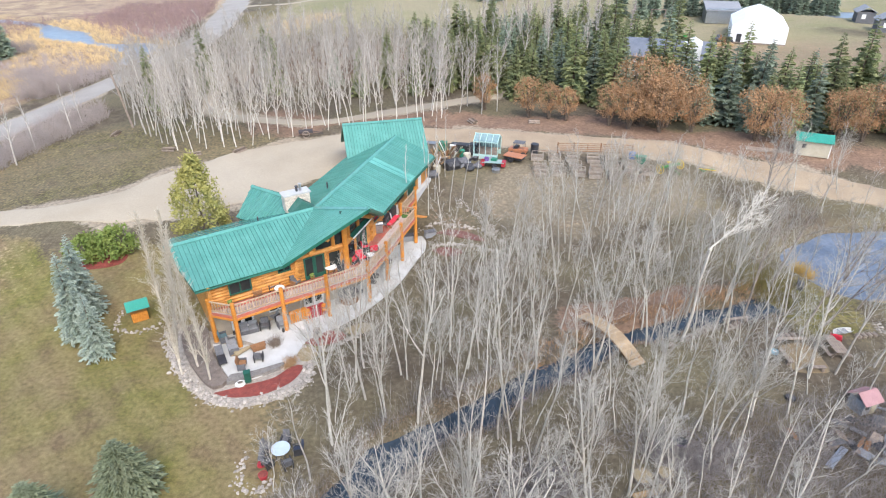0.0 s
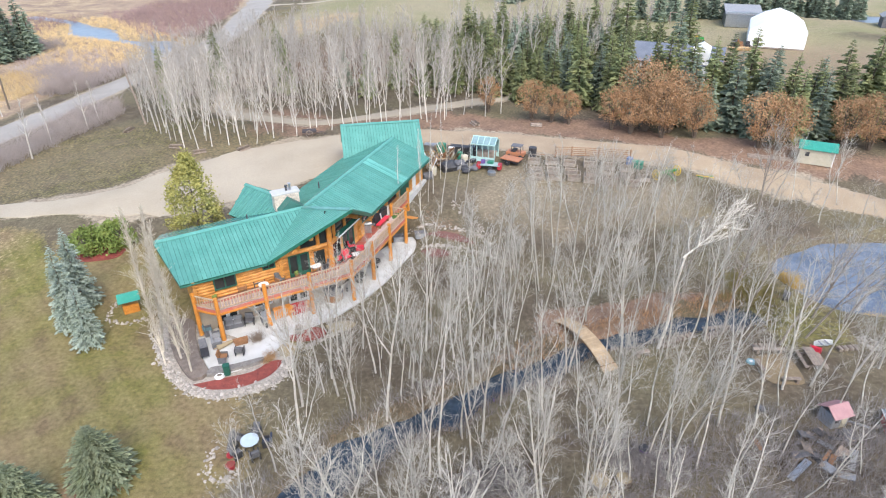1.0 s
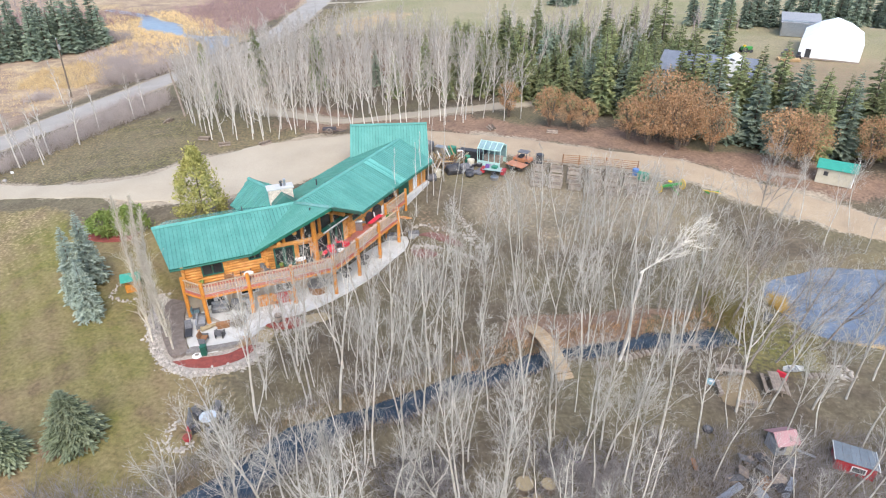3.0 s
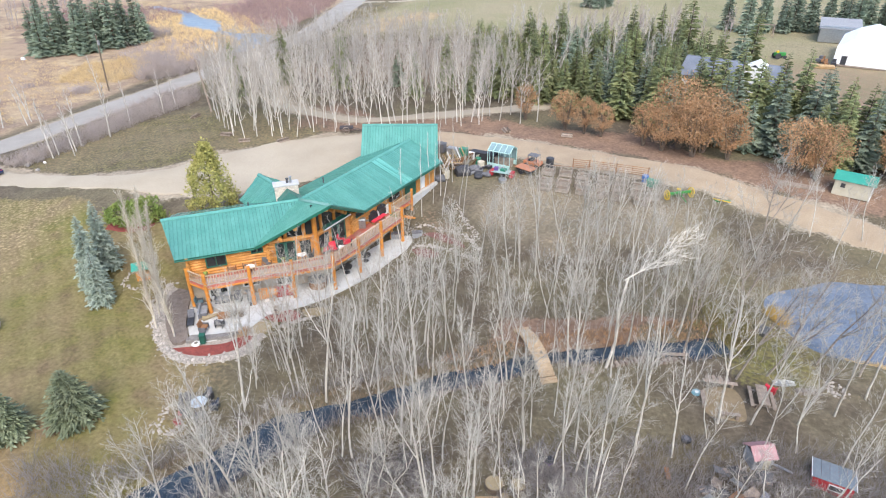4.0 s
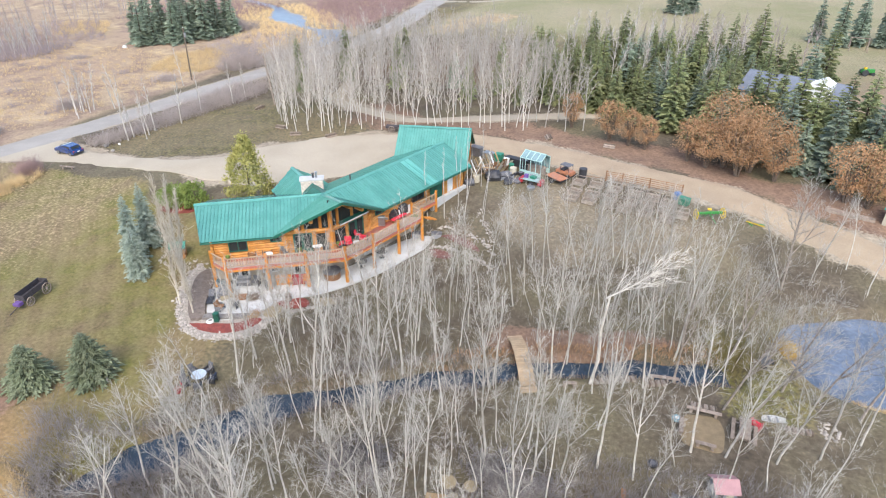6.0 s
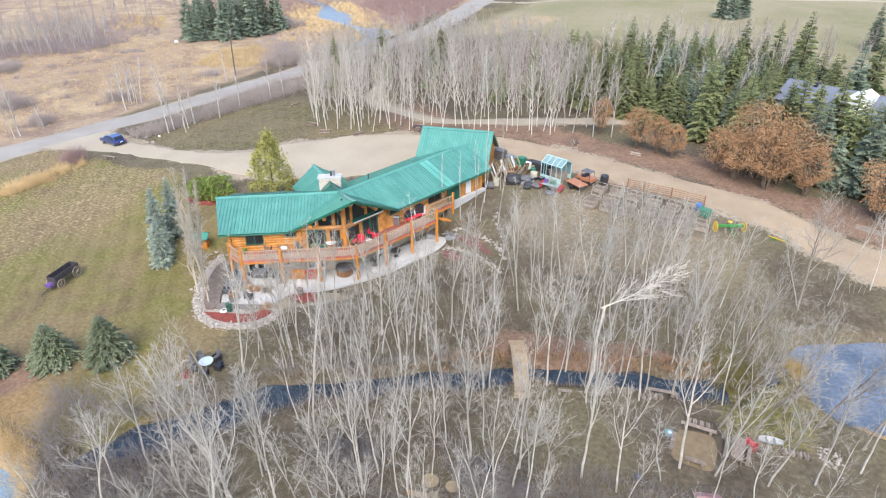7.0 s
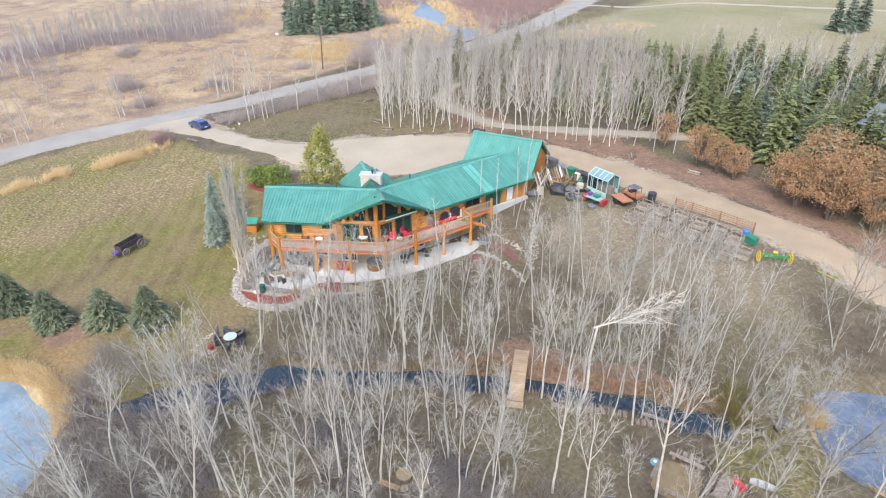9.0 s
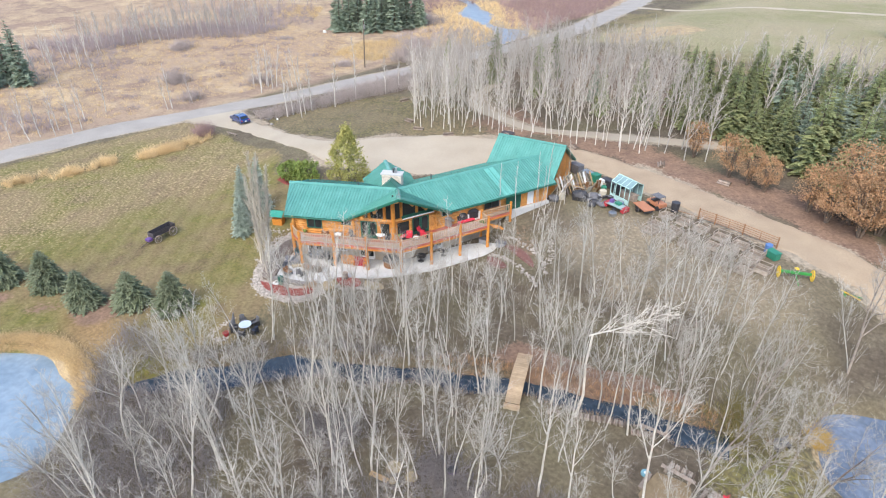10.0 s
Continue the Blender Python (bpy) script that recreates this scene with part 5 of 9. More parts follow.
def grove_ok(x, y):
    if abs((x - 11.1) * 0.9 + (y - 38.2) * 0.44) < 1.2 and abs(y - 38) < 5:
        return False
    if inside([(-12, 21), (-9, 13), (-3, 7.5), (6, 8.5), (12, 12), (8, 19), (0, 24), (-8, 26)], x, y):
        return False
    if inside(CLEARING, x, y) and math.sin(x * 12.9 + y * 78.2) < 0.72:
        return False
    return clear_of_water(x, y, 0.3)


plant(near_aspens, scatter(GROVE, 1.9, 7, grove_ok), 3, (0.6, 1.1), 3.5)
plant(near_aspens, scatter([(20, 14), (34, 18), (38, 30), (31, 33), (24, 33), (20, 26)], 2.7, 8, grove_ok), 4, (0.7, 1.0), 3.5)
white_aspens = [grove_kind("tall white-branched leafless aspen in the creek grove", GROVE_G, GROVEBARK, TWIG, sd, h, n, 11, 6, fork=0.36, spread=0.26, thick=0.8, fan=0.70) for sd, h, n in ((14, 11.0, 3), (15, 10.2, 4), (16, 11.8, 3), (17, 9.6, 4))]
plant(white_aspens, scatter([(-8.5, 19), (-8.5, 12), (-5, 6.5), (6, 8.0), (13, 12), (9, 19), (0, 24.5), (-6, 22)], 2.3, 19, clear_of_water), 9, (0.7, 1.0), 3.5)
plant(white_aspens, [(-5.5, 16.8), (-0.7, 16.7), (1.1, 15.9), (-0.3, 20.2), (6.7, 22.0), (9.3, 23.3), (-3.2, 18.4), (-8.9, 27.0), (-5.7, 29.5), (-3.5, 29.5), (3.2, 27.5), (0.0, 34.5), (11.8, 27.8), (15.4, 26.9), (17.1, 28.3), (19.2, 30.0), (2.4, 33.7), (9.5, 35.0), (14.6, 40.6), (17.6, 40.9), (18.8, 42.4), (21.0, 39.3), (23.0, 44.4), (14.0, 37.4), (25.0, 34.0), (-7.3, 31.2), (-2.0, 32.2), (-5.0, 33.8), (-8.2, 33.0), (-1.4, 36.6), (2.0, 37.6), (-9.6, 30.0), (-3.4, 38.2)], 53, (0.85, 1.08), 2.5)
plant(white_aspens, [(21.6, 30.0), (27.3, 34.6), (30.6, 35.4), (18.6, 33.4), (33.4, 37.0), (36.2, 39.6), (15.2, 28.6)], 49, (0.7, 0.95), 3)
plant(near_aspens, scatter([(31, 58), (37, 61), (50, 58), (56, 54), (56, 60), (44, 65), (34, 64)], 2.8, 50, clear_of_water), 51, (0.6, 0.9), 5)
plant(white_aspens, [(15.5, 56.6), (17.0, 57.6), (18.5, 56.8), (16.3, 58.4), (13.4, 55.6), (20.4, 57.4)], 52, (0.8, 1.0), 3)
# an aspen whose top half has bowed over
BOW = (17.5, 37.9, 8.8)
bowed = thing("aspen_tree", pose(BOW[0], BOW[1], ground_z(BOW[0], BOW[1])), "white aspen with its top bowed far over", "tree", GROVE_G)
top_z = BOW[2] - ground_z(BOW[0], BOW[1])
T = Sticks()
T.rod([np.array([-0.5, 0.2, -0.3]), np.array([-0.1, 0.25, top_z * 0.3]), np.array([-0.25, 0.1, top_z * 0.65]), np.array([0, 0, top_z])], [0.13, 0.11, 0.095, 0.08], 7)
mesh_part("trunk", T.mesh("trunk"), WHITEBARK, bowed, "", True)
for me, mat_, nm in zip(bare_meshes(9, 5.6, 22, 6, 4, up=0.55, reach=0.42, start=0.02, lean=0.08, thick=1.3, twig=1.3), (WHITEBARK, WHITEBARK), ("bowed_limb", "crown")):
    ob = mesh_part(nm, me, mat_, bowed)
    ob.matrix_basis = pose(0, 0, top_z) @ Vector((3.4, 1.9, 2.6)).to_track_quat("Z", "Y").to_matrix().to_4x4()
tall = [bare_kind("poplar_tree", "tall old poplar with a thick pale trunk by the pond", "poplars by the pond", GREYBARK, TWIG, s, h, 18, 7, 4, up=0.5, reach=0.30, start=0.45, thick=1.1, lean=0.03, forks=2) for s, h in ((11, 12.5), (12, 11.5), (13, 12))]
plant(tall, [(27.0, 39.4), (29.4, 40.4), (31.2, 43.3), (33.6, 43.0), (23.2, 41.4), (27.1, 45.8), (31.6, 58.5), (20.8, 45.6), (36.5, 42.2)], 5, (0.8, 1.0), 6)
slim = [bare_kind("poplar_tree", "slender upright leafless poplar beside the house", "columnar poplars", SLIMBARK, SLIMBARK, s, 12.8, 60, 8, 4, up=0.9, reach=0.17, start=0.05, thick=0.85, lean=0.03, twig=1.5) for s in (21, 22, 23)]
plant(slim, [(-21.4, 33.6), (-20.3, 34.1), (-18.9, 32.7), (-22.3, 35.2)], 6, (0.85, 1.0), 2.5)
pole_aspens = [bare_kind("aspen_tree", "thin leafless aspen with a bare trunk", "aspens beside the long wall", BARK, TWIG, s, 8.5, 14, 4, 3, up=0.75, reach=0.12, start=0.45, thick=0.75) for s in (25, 26)]
plant(pole_aspens, [(-6.0, 57.2), (-4.0, 57.4), (-3.4, 60.2), (-3.0, 61.9), (-2.4, 65.3), (-0.4, 60.6), (-1.8, 58.2), (-4.4, 62.6), (0.6, 57.6)], 7, (0.85, 1.1), 2)

# the leafless belt behind the house
belt = [bare_kind("aspen_tree", "leafless white-stemmed aspen behind the driveway", "aspen belt behind the house", WHITEBARK, BELTTWIG, s, h, 22, 5, 4, up=0.56, reach=0.26, start=0.2, thick=0.72, twig=2.0, lean=0.045) for s, h in ((31, 10), (32, 11), (33, 9.5), (34, 10.5))]
BELT = [(-36.5, 72.4), (-30, 73.2), (-24.5, 77.6), (-12, 83.2), (-3, 85), (6, 90.5), (2, 100), (-10, 117), (-30, 130), (-50, 124), (-60, 108), (-56, 96), (-46, 82)]
BELT_FRONT = [(-36.5, 72.4), (-30, 73.2), (-24.5, 77.6), (-12, 83.2), (-3, 85), (-4, 90), (-14, 88), (-26, 86), (-36, 84), (-44, 86), (-46, 83)]
plant(belt, scatter(BELT_FRONT, 1.6, 11, lambda x, y: off_lane(x, y, 0.6)), 12, (0.8, 1.15), 3)
wood("aspen_wood", [bare_meshes(s, 10.0, 15, 5, 4, up=0.58, reach=0.27, start=0.24, thick=1.0, twig=2.2, lean=0.03) for s in (36, 37, 38)], scatter(BELT, 2.2, 13, lambda x, y: off_lane(x, y, 0.8) and not inside(BELT_FRONT, x, y)), 14, BARK, BELTTWIG, "dense wood of leafless aspens behind the house")

# spruces
def off_house(x, y):
    """Clear of the neighbouring house and garage."""
    return not (abs(x - 34.5) < 10 and abs(y - 101.0) < 5.5)


SPR_G = "dark spruce wood"
spruces = [spruce_kind("spruce_tree", lab, SPR_G, mt, s, h, R, 0.5, 8, 0.34) for s, h, R, mt, lab in ((41, 12, 2.75, SPRUCE, "dark green spruce of the wood"), (42, 10.5, 2.6, FARSPRUCE, "blue-green spruce of the wood"), (43, 13, 2.9, SPRUCE, "dark green spruce of the wood"), (44, 9, 2.3, SPRUCE, "dark green spruce of the wood"))]
plant(spruces, scatter([(-9, 105), (5, 98), (19, 93), (31, 86), (35, 96), (33, 112), (26, 130), (8, 132), (-9, 124)], 2.55, 15, off_house), 16, (0.66, 0.98), 1.5)
plant(spruces, scatter([(32, 84), (44, 80), (62, 79), (90, 82), (90, 92), (60, 89), (36, 93)], 2.9, 17, off_house), 18, (0.6, 0.92), 1.5)
plant(spruces, [(-50, 96), (-44, 103), (-31, 99), (-22, 104), (-17, 98), (-13, 104), (-36, 112), (-8, 99), (-52, 100), (-3, 101)], 19, (0.65, 0.85), 2)
far_spruces = [spruce_kind("spruce_tree", "tall distant blue-green spruce", "distant spruces", FARSPRUCE, s, 14, 3.0, 0.7, 9, 0.36) for s in (51, 52)]
plant(far_spruces, scatter([(-126, 124), (-118, 124), (-108, 146), (-112, 150), (-122, 140)], 2.7, 20), 21, (0.85, 1.1), 2)
plant(far_spruces, [(-128, 34), (-126, 40), (-131, 38), (-112, 20), (47, 172), (43, 176), (9.5, 203), (6.8, 204), (12, 208), (-148, 150), (-152, 155)], 22, (0.7, 1.0), 2)
plant(far_spruces, scatter([(50, 172), (104, 182), (104, 192), (50, 182)], 3.4, 28), 29, (0.6, 0.85), 2)
plant(spruces, [(33.0, 113.0), (35.6, 111.6), (31.0, 116.0), (28.0, 118.5), (37.8, 114.5)], 38, (1.15, 1.3), 1)
plant(spruces, [(27.5, 92.0), (30.2, 93.6), (33.0, 92.4), (36.0, 91.2), (38.6, 93.2), (24.6, 94.2), (31.8, 86.0), (34.6, 87.8), (28.2, 88.6), (40.2, 90.2), (22.0, 91.0), (43.0, 88.0)], 36, (0.9, 1.08), 2)
plant(spruces, [(36.5, 84.2), (40.2, 84.8), (43.4, 83.2), (46.8, 84.6), (50.0, 83.0), (53.8, 84.4), (57.0, 82.8), (38.2, 87.6), (45.0, 87.8)], 33, (0.85, 1.08), 2)
blue = [spruce_kind("blue_spruce", "silvery blue spruce on the lawn", "blue spruces on the lawn", BLUESPRUCE, s, h, R, 0.24, 13, 0.18) for s, h, R in ((61, 7.6, 1.6), (62, 7.4, 1.6), (63, 5.6, 1.5))]
for kind, at in zip(blue, ((-31.2, 37.7), (-31.9, 40.4), (-28.7, 35.7))):
    plant([kind], [at], 23, (1.0, 1.0), 0.8)
lawn_spruce = [spruce_kind("blue_spruce", "young grey-green spruce in mulch by the pond", "young spruces by the pond", GREYSPRUCE, s, 4.2, 2.15, 0.17, 18, 0.14) for s in (63, 64)]
plant(lawn_spruce, [(-37.7, 12.5), (-33.1, 15.5), (-27.4, 17.0), (-24.0, 20.3), (-20.3, 22.9), (-43, 9.5)], 24, (0.92, 1.08), 1)
pine = leafy_kind("pine_tree", "yellow-green pine beside the driveway", "", PINE, 71, 9.2, 2.3, 440, 24, 0.24, low=0.05, stems=1, cone=0.48, spread=0.085)
plant([pine], [(-24.7, 49.3)], 25, (1.0, 1.0), 0.5)
jun = leafy_kind("juniper_bush", "low dark green juniper on a red mulch bed", "junipers on the lawn", JUNIPER, 72, 2.7, 1.9, 170, 16, 0.30, low=0.05, stems=5, category="shrub")
plant([jun], [(-33.2, 48.4), (-35.6, 47.6)], 26, (0.8, 0.92), 2)

# russet trees along the track
rus = [leafy_kind("oak_tree", "round tree with dry russet-brown leaves", "russet trees along the track", RUSSET, s, h, R, n, 17, 0.2, low=0.27, stems=9, spread=0.11) for s, h, R, n in ((81, 7.8, 3.3, 330), (82, 6.2, 2.0, 170), (83, 6.9, 2.7, 250))]
for kind, places, sc in ((0, [(25.0, 83.4), (28.0, 82.8)], (1.05, 1.14)), (1, [(9.4, 87.0), (12.2, 86.2), (14.6, 85.4), (3.0, 90.6), (20.4, 83.6)], (0.75, 0.95)), (2, [(22.8, 82.2), (31.0, 80.8), (26.6, 80.6), (38.4, 77.6), (40.6, 76.8), (49.0, 77.8), (52.0, 77.2), (56, 76.6), (62, 75.5)], (0.8, 0.98))):
    plant([rus[kind]], places, 27 + kind, sc, 2)

# far leafless stands
far_pairs = [bare_meshes(s, 10, 14, 4, 3, up=0.62, reach=0.24, start=0.24, thick=1.4, twig=2.2, lean=0.06) for s in (91, 92)]
wood("far_aspen_wood", far_pairs, scatter([(-158, 62), (-149, 66), (-146, 90), (-138, 102), (-140, 114), (-152, 108), (-160, 86)], 2.1, 31), 32, BARK, BELTTWIG, "distant stand of grey leafless aspens", (0.7, 1.0))
wood("far_aspen_wood", [bare_meshes(sd, 8.5, 12, 5, 3, up=0.66, reach=0.2, start=0.3, thick=1.5, twig=1.8, lean=0.05) for sd in (94, 95)], [(-83.4, 72.8), (-86.9, 76.7), (-84.9, 76.5), (-85.6, 78), (-86.2, 74.6), (-82.2, 79.8), (-83.5, 81.9), (-62.4, 65.2), (-62.8, 66.7), (-59.6, 66.4), (-62, 70.4), (-61, 68.2), (-87.7, 55), (-59.4, 86.8), (-60.2, 74.5), (-82.1, 97.5), (-61.4, 80.6), (-60.4, 91.5)], 30, BARK, BELTTWIG, "pale leafless aspens along the road", (0.75, 1.05))
wood("far_aspen_wood", [bare_meshes(sd, 11, 12, 5, 3, up=0.62, reach=0.24, start=0.3, thick=1.4, twig=2.2) for sd in (96, 97)], scatter([(-4, 112), (8, 106), (22, 104), (27, 112), (30, 128), (24, 140), (4, 138), (-8, 130)], 3.6, 40), 41, BARK, BELTTWIG, "grey leafless trees rising behind the spruces", (0.85, 1.1))
wood("far_aspen_wood", far_pairs, [(-88.5, 29.5), (-89.5, 31.5), (-87.8, 33.5), (-91, 35), (-86.6, 36), (-90, 27), (-93, 30), (-88, 38), (-87.6, 54), (-88.2, 59.5), (-90, 75), (-88, 77), (-89, 79), (-86, 84), (-92, 40), (-95, 45), (-120, 45), (-118, 52)], 33, BARK, FARTWIG, "scattered leafless aspens along the road", (0.6, 0.85))
wood("far_aspen_wood", far_pairs, scatter([(-130, 38), (-126, 43), (-134, 56), (-147, 66), (-150, 44)], 3.4, 169), 170, BARK, BELTTWIG, "distant stand of grey leafless aspens", (0.6, 0.9))
wood("far_aspen_wood", far_pairs, scatter([(-190, 110), (-165, 95), (-155, 130), (-150, 175), (-185, 190)], 5.5, 34), 35, FARTWIG, FARTWIG, "distant stand of grey leafless aspens", (0.7, 1.0))
wood("far_aspen_wood", far_pairs, scatter([(6, 132), (28, 132), (42, 150), (30, 165), (5, 150)], 4.5, 36), 37, FARTWIG, FARTWIG, "distant stand of grey leafless aspens", (0.7, 1.0))


def shrub_patch(name, places, height_, spread, stems, thickness, material, label, seed, category="shrub", kind="stuff", droop=0.5):
    """Many low leafless or grassy clumps over the ground, in one mesh."""
    r = np.random.RandomState(seed)
    pl = np.array(places, float)
    n = len(pl) * stems
    base = np.repeat(np.column_stack([pl, height(pl[:, 0], pl[:, 1]) - 0.05]), stems, 0)
    k = np.repeat(r.uniform(0.6, 1.2, len(pl)), stems)[:, None]
    p = base + np.column_stack([r.normal(0, spread * 0.3, (n, 2)), np.zeros(n)])
    d = np.column_stack([r.normal(0, droop, (n, 2)), np.ones(n)])
    d /= np.linalg.norm(d, axis=1)[:, None]
    q = p + d * height_ * k * r.uniform(0.5, 1.1, (n, 1))
    m = p + (q - p) * r.uniform(0.3, 0.7, (n, 1))
    e = d + r.normal(0, 0.45, (n, 3))
    tip = m + e / np.linalg.norm(e, axis=1)[:, None] * height_ * 0.4 * k
    foot, top = np.concatenate([p, m]), np.concatenate([q, tip])
    wide = np.concatenate([np.full(n, thickness), np.full(n, thickness * 0.7)])[:, None]
    ax = np.cross(top - foot, (0.31, 0.2, 0.93))
    ax *= wide / (np.linalg.norm(ax, axis=1)[:, None] + 1e-9)
    ay = np.cross(top - foot, ax)
    ay *= wide / (np.linalg.norm(ay, axis=1)[:, None] + 1e-9)
    v = np.stack([foot + ax, foot - 0.5 * ax + 0.87 * ay, foot - 0.5 * ax - 0.87 * ay, top], 1).reshape(-1, 3)
    i = np.arange(2 * n)[:, None, None] * 4 + np.array([[0, 1, 3], [1, 2, 3], [2, 0, 3]])[None]
    me = raw(name, v, i.reshape(-1, 3))
    ob = mesh_part(name, me, material)
    return tagged(ob, label, category, "", kind)


shrub_patch("roadside_shrubs", scatter([(-67, 61), (-63.5, 61.5), (-57.5, 94), (-62, 101), (-67, 96), (-66.5, 80)], 0.75, 41, lambda x, y: off_lane(x, y, 0.8)), 2.6, 1.1, 22, 0.025, SHRUBTWIG, "grey-brown leafless shrub row along the road", 42)
shrub_patch("creek_brush", scatter([(-20, 18.2), (-17.6, 15.2), (-11, 10.5), (-8, 6), (-2, 4), (6, 4), (12, 7), (12, 12), (2, 14.5), (-4, 19), (-8, 20), (-12.6, 19.6)], 0.8, 43, lambda x, y: clear_of_water(x, y, 0.7)), 2.9, 1.2, 28, 0.015, BRUSHTWIG, "tangled grey leafless brush by the pond", 44)
shrub_patch("creek_brush", scatter([(4, 9), (20, 12), (34, 18), (40, 30), (32, 31), (18, 27), (8, 22)], 0.7, 45, clear_of_water), 1.9, 1.1, 22, 0.016, BRUSHTWIG, "tangled grey leafless brush under the aspens", 46)
shrub_patch("creek_brush", scatter([(18, 27), (24, 27.8), (30, 28.8), (37, 30), (38, 33), (28, 32.5), (18, 30.5)], 0.75, 245, lambda x, y: (abs(x - 27.1) > 1.1 or abs(y - 31.0) > 1.1) and (abs(x - 31.4) > 1.6 or abs(y - 30.3) > 1.3)), 1.7, 1.0, 20, 0.016, BRUSHTWIG, "dark leafless brush among the scrap heaps", 246)
shrub_patch("saplings", scatter(GROVE, 1.7, 141, grove_ok), 3.2, 1.2, 4, 0.013, TWIG, "thin grey aspen saplings between the trunks", 142, droop=0.16)
shrub_patch("saplings", scatter([(12, 55), (20, 55), (31, 50), (36, 60), (52, 60), (52, 66), (34, 68), (20, 61)], 2.2, 143, clear_of_water), 2.6, 1.0, 5, 0.013, TWIG, "thin grey saplings at the edge of the grove", 144, droop=0.2)
near_bank = [(q[0] + sd * (q[2] + 0.5 + random.uniform(0, 0.9)) * -0.5, q[1] + sd * (q[2] + 0.5 + random.uniform(0, 0.9)) * 0.86) for q in curve_points(CREEK_LINE[1:9], 0.6) for sd in (-1, 1)]
shrub_patch("creek_brush", near_bank, 2.0, 0.9, 20, 0.013, BRUSHTWIG, "tangled grey leafless brush along the creek", 145)
shrub_patch("creek_reeds", scatter([(4, 36), (12, 41), (20, 44.3), (27, 47.6), (26.5, 45.6), (20, 43.0), (12.5, 40.4), (5, 34.8)], 0.42, 47, lambda x, y: clear_of_water(x, y, 0.0)), 0.8, 0.6, 16, 0.018, RUSSET, "dry rust-brown bank growth beside the creek", 48, "grass")
bank = [(q[0] + s * (q[2] + 0.25 + o) * (-0.5), q[1] + s * (q[2] + 0.25 + o) * 0.86) for q in curve_points(CREEK_LINE, 0.4) for s in (-1, 1) for o in (0.0, 0.45)]
shrub_patch("creek_reeds", bank, 0.55, 0.6, 14, 0.014, BANKGRASS, "matted tan-brown grass along the creek banks", 49, "grass")
shrub_patch("willow_shrubs", scatter([(-112, 192), (-82, 182), (-74, 206), (-86, 240), (-120, 230)], 2.2, 49, lambda x, y: off_lane(x, y, 2)), 3.2, 2.0, 18, 0.05, REDTWIG, "reddish leafless willow thicket by the slough", 50)
shrub_patch("willow_shrubs", scatter([(-160, 150), (-140, 165), (-125, 178), (-130, 200), (-170, 190)], 2.6, 51), 3.0, 2.0, 18, 0.05, REDTWIG, "reddish leafless willow thicket by the slough", 52)
shrub_patch("willow_shrubs", scatter([(-104, 128), (-92, 124), (-84, 132), (-92, 150), (-104, 148)], 2.4, 53, lambda x, y: off_lane(x, y, 2)), 2.6, 2.0, 18, 0.05, FARTWIG, "grey leafless willow thicket by the slough", 54)
shrub_patch("field_shrubs", scatter([(-150, 30), (-92, 22), (-88, 60), (-96, 100), (-150, 110), (-170, 60)], 8.0, 55), 1.3, 2.6, 46, 0.035, MAUVETWIG, "scattered grey shrubs on a dry meadow", 56)
shrub_patch("thicket", scatter([(-165, 50), (-148, 60), (-150, 79), (-145, 90), (-136, 101), (-138, 116), (-152, 112), (-165, 90)], 1.6, 57), 3.4, 2.0, 18, 0.05, MAUVETWIG, "grey leafless thicket beyond the meadow", 58)
for i, (x, y, n, w, h_, lab) in enumerate(((-106.3, 64.7, 60, 2.2, 3.4, "round grey leafless bush on the dry meadow"), (-90.6, 60.5, 50, 1.5, 2.4, "dark round leafless bush beside the road"), (-135, 80.5, 60, 2.4, 3.2, "round grey leafless bush on the dry meadow"), (-125.6, 107, 40, 2.6, 1.0, "low dark bush on the dry meadow"), (-80.5, 114.8, 200, 3.6, 4.6, "tall grey leafless willow clump by the slough"), (-91, 127.0, 90, 3.6, 3.4, "grey leafless willow clump in golden reeds"), (-112.4, 152.6, 110, 4.5, 3.6, "grey leafless willow clump in golden reeds"), (-92, 77.8, 40, 1.8, 2.6, "round grey leafless bush on the dry meadow"), (-89.3, 100, 40, 1.6, 2.0, "dark round leafless bush beside the road"))):
    pl = [(x + random.gauss(0, w * 0.55), y + random.gauss(0, w * 0.55)) for _ in range(n)]
    shrub_patch("meadow_bush", pl, h_, 1.3, 12, 0.03, FARTWIG, lab, 140 + i, "shrub", "")
shrub_patch("tall_gold_grass", scatter([(-99.8, 105.2), (-106.2, 118.7), (-100.8, 132.5), (-87.3, 126.4), (-87.5, 108.2)], 1.3, 151), 1.5, 1.3, 20, 0.05, STRAW, "tall golden dry grass beyond the road", 152, "grass")
shrub_patch("tall_gold_grass", scatter([(-155, 125.4), (-146, 133), (-158.5, 145.6), (-172.8, 141)], 1.6, 153), 1.5, 1.6, 18, 0.06, STRAW, "tall golden dry grass beyond the meadow", 154, "grass")
shrub_patch("willow_shrubs", scatter([(-74, 118), (-80, 116), (-84, 134), (-76, 136), (-73, 128)], 1.6, 155), 3.2, 1.6, 20, 0.04, FARTWIG, "grey leafless willow thicket by the slough", 156)
shrub_patch("willow_shrubs", scatter([(-150, 158), (-134, 150), (-124, 160), (-128, 176), (-146, 180)], 2.2, 157), 3.4, 2.0, 18, 0.05, REDTWIG, "reddish leafless willow thicket by the slough", 158)
shrub_patch("thicket", scatter([(-130.7, 36.2), (-125.8, 41.5), (-134.6, 54.1), (-124, 60), (-149.6, 68.3), (-153, 42.2)], 2.3, 161), 2.4, 2.0, 16, 0.045, MAUVETWIG, "grey leafless thicket beyond the meadow", 162)
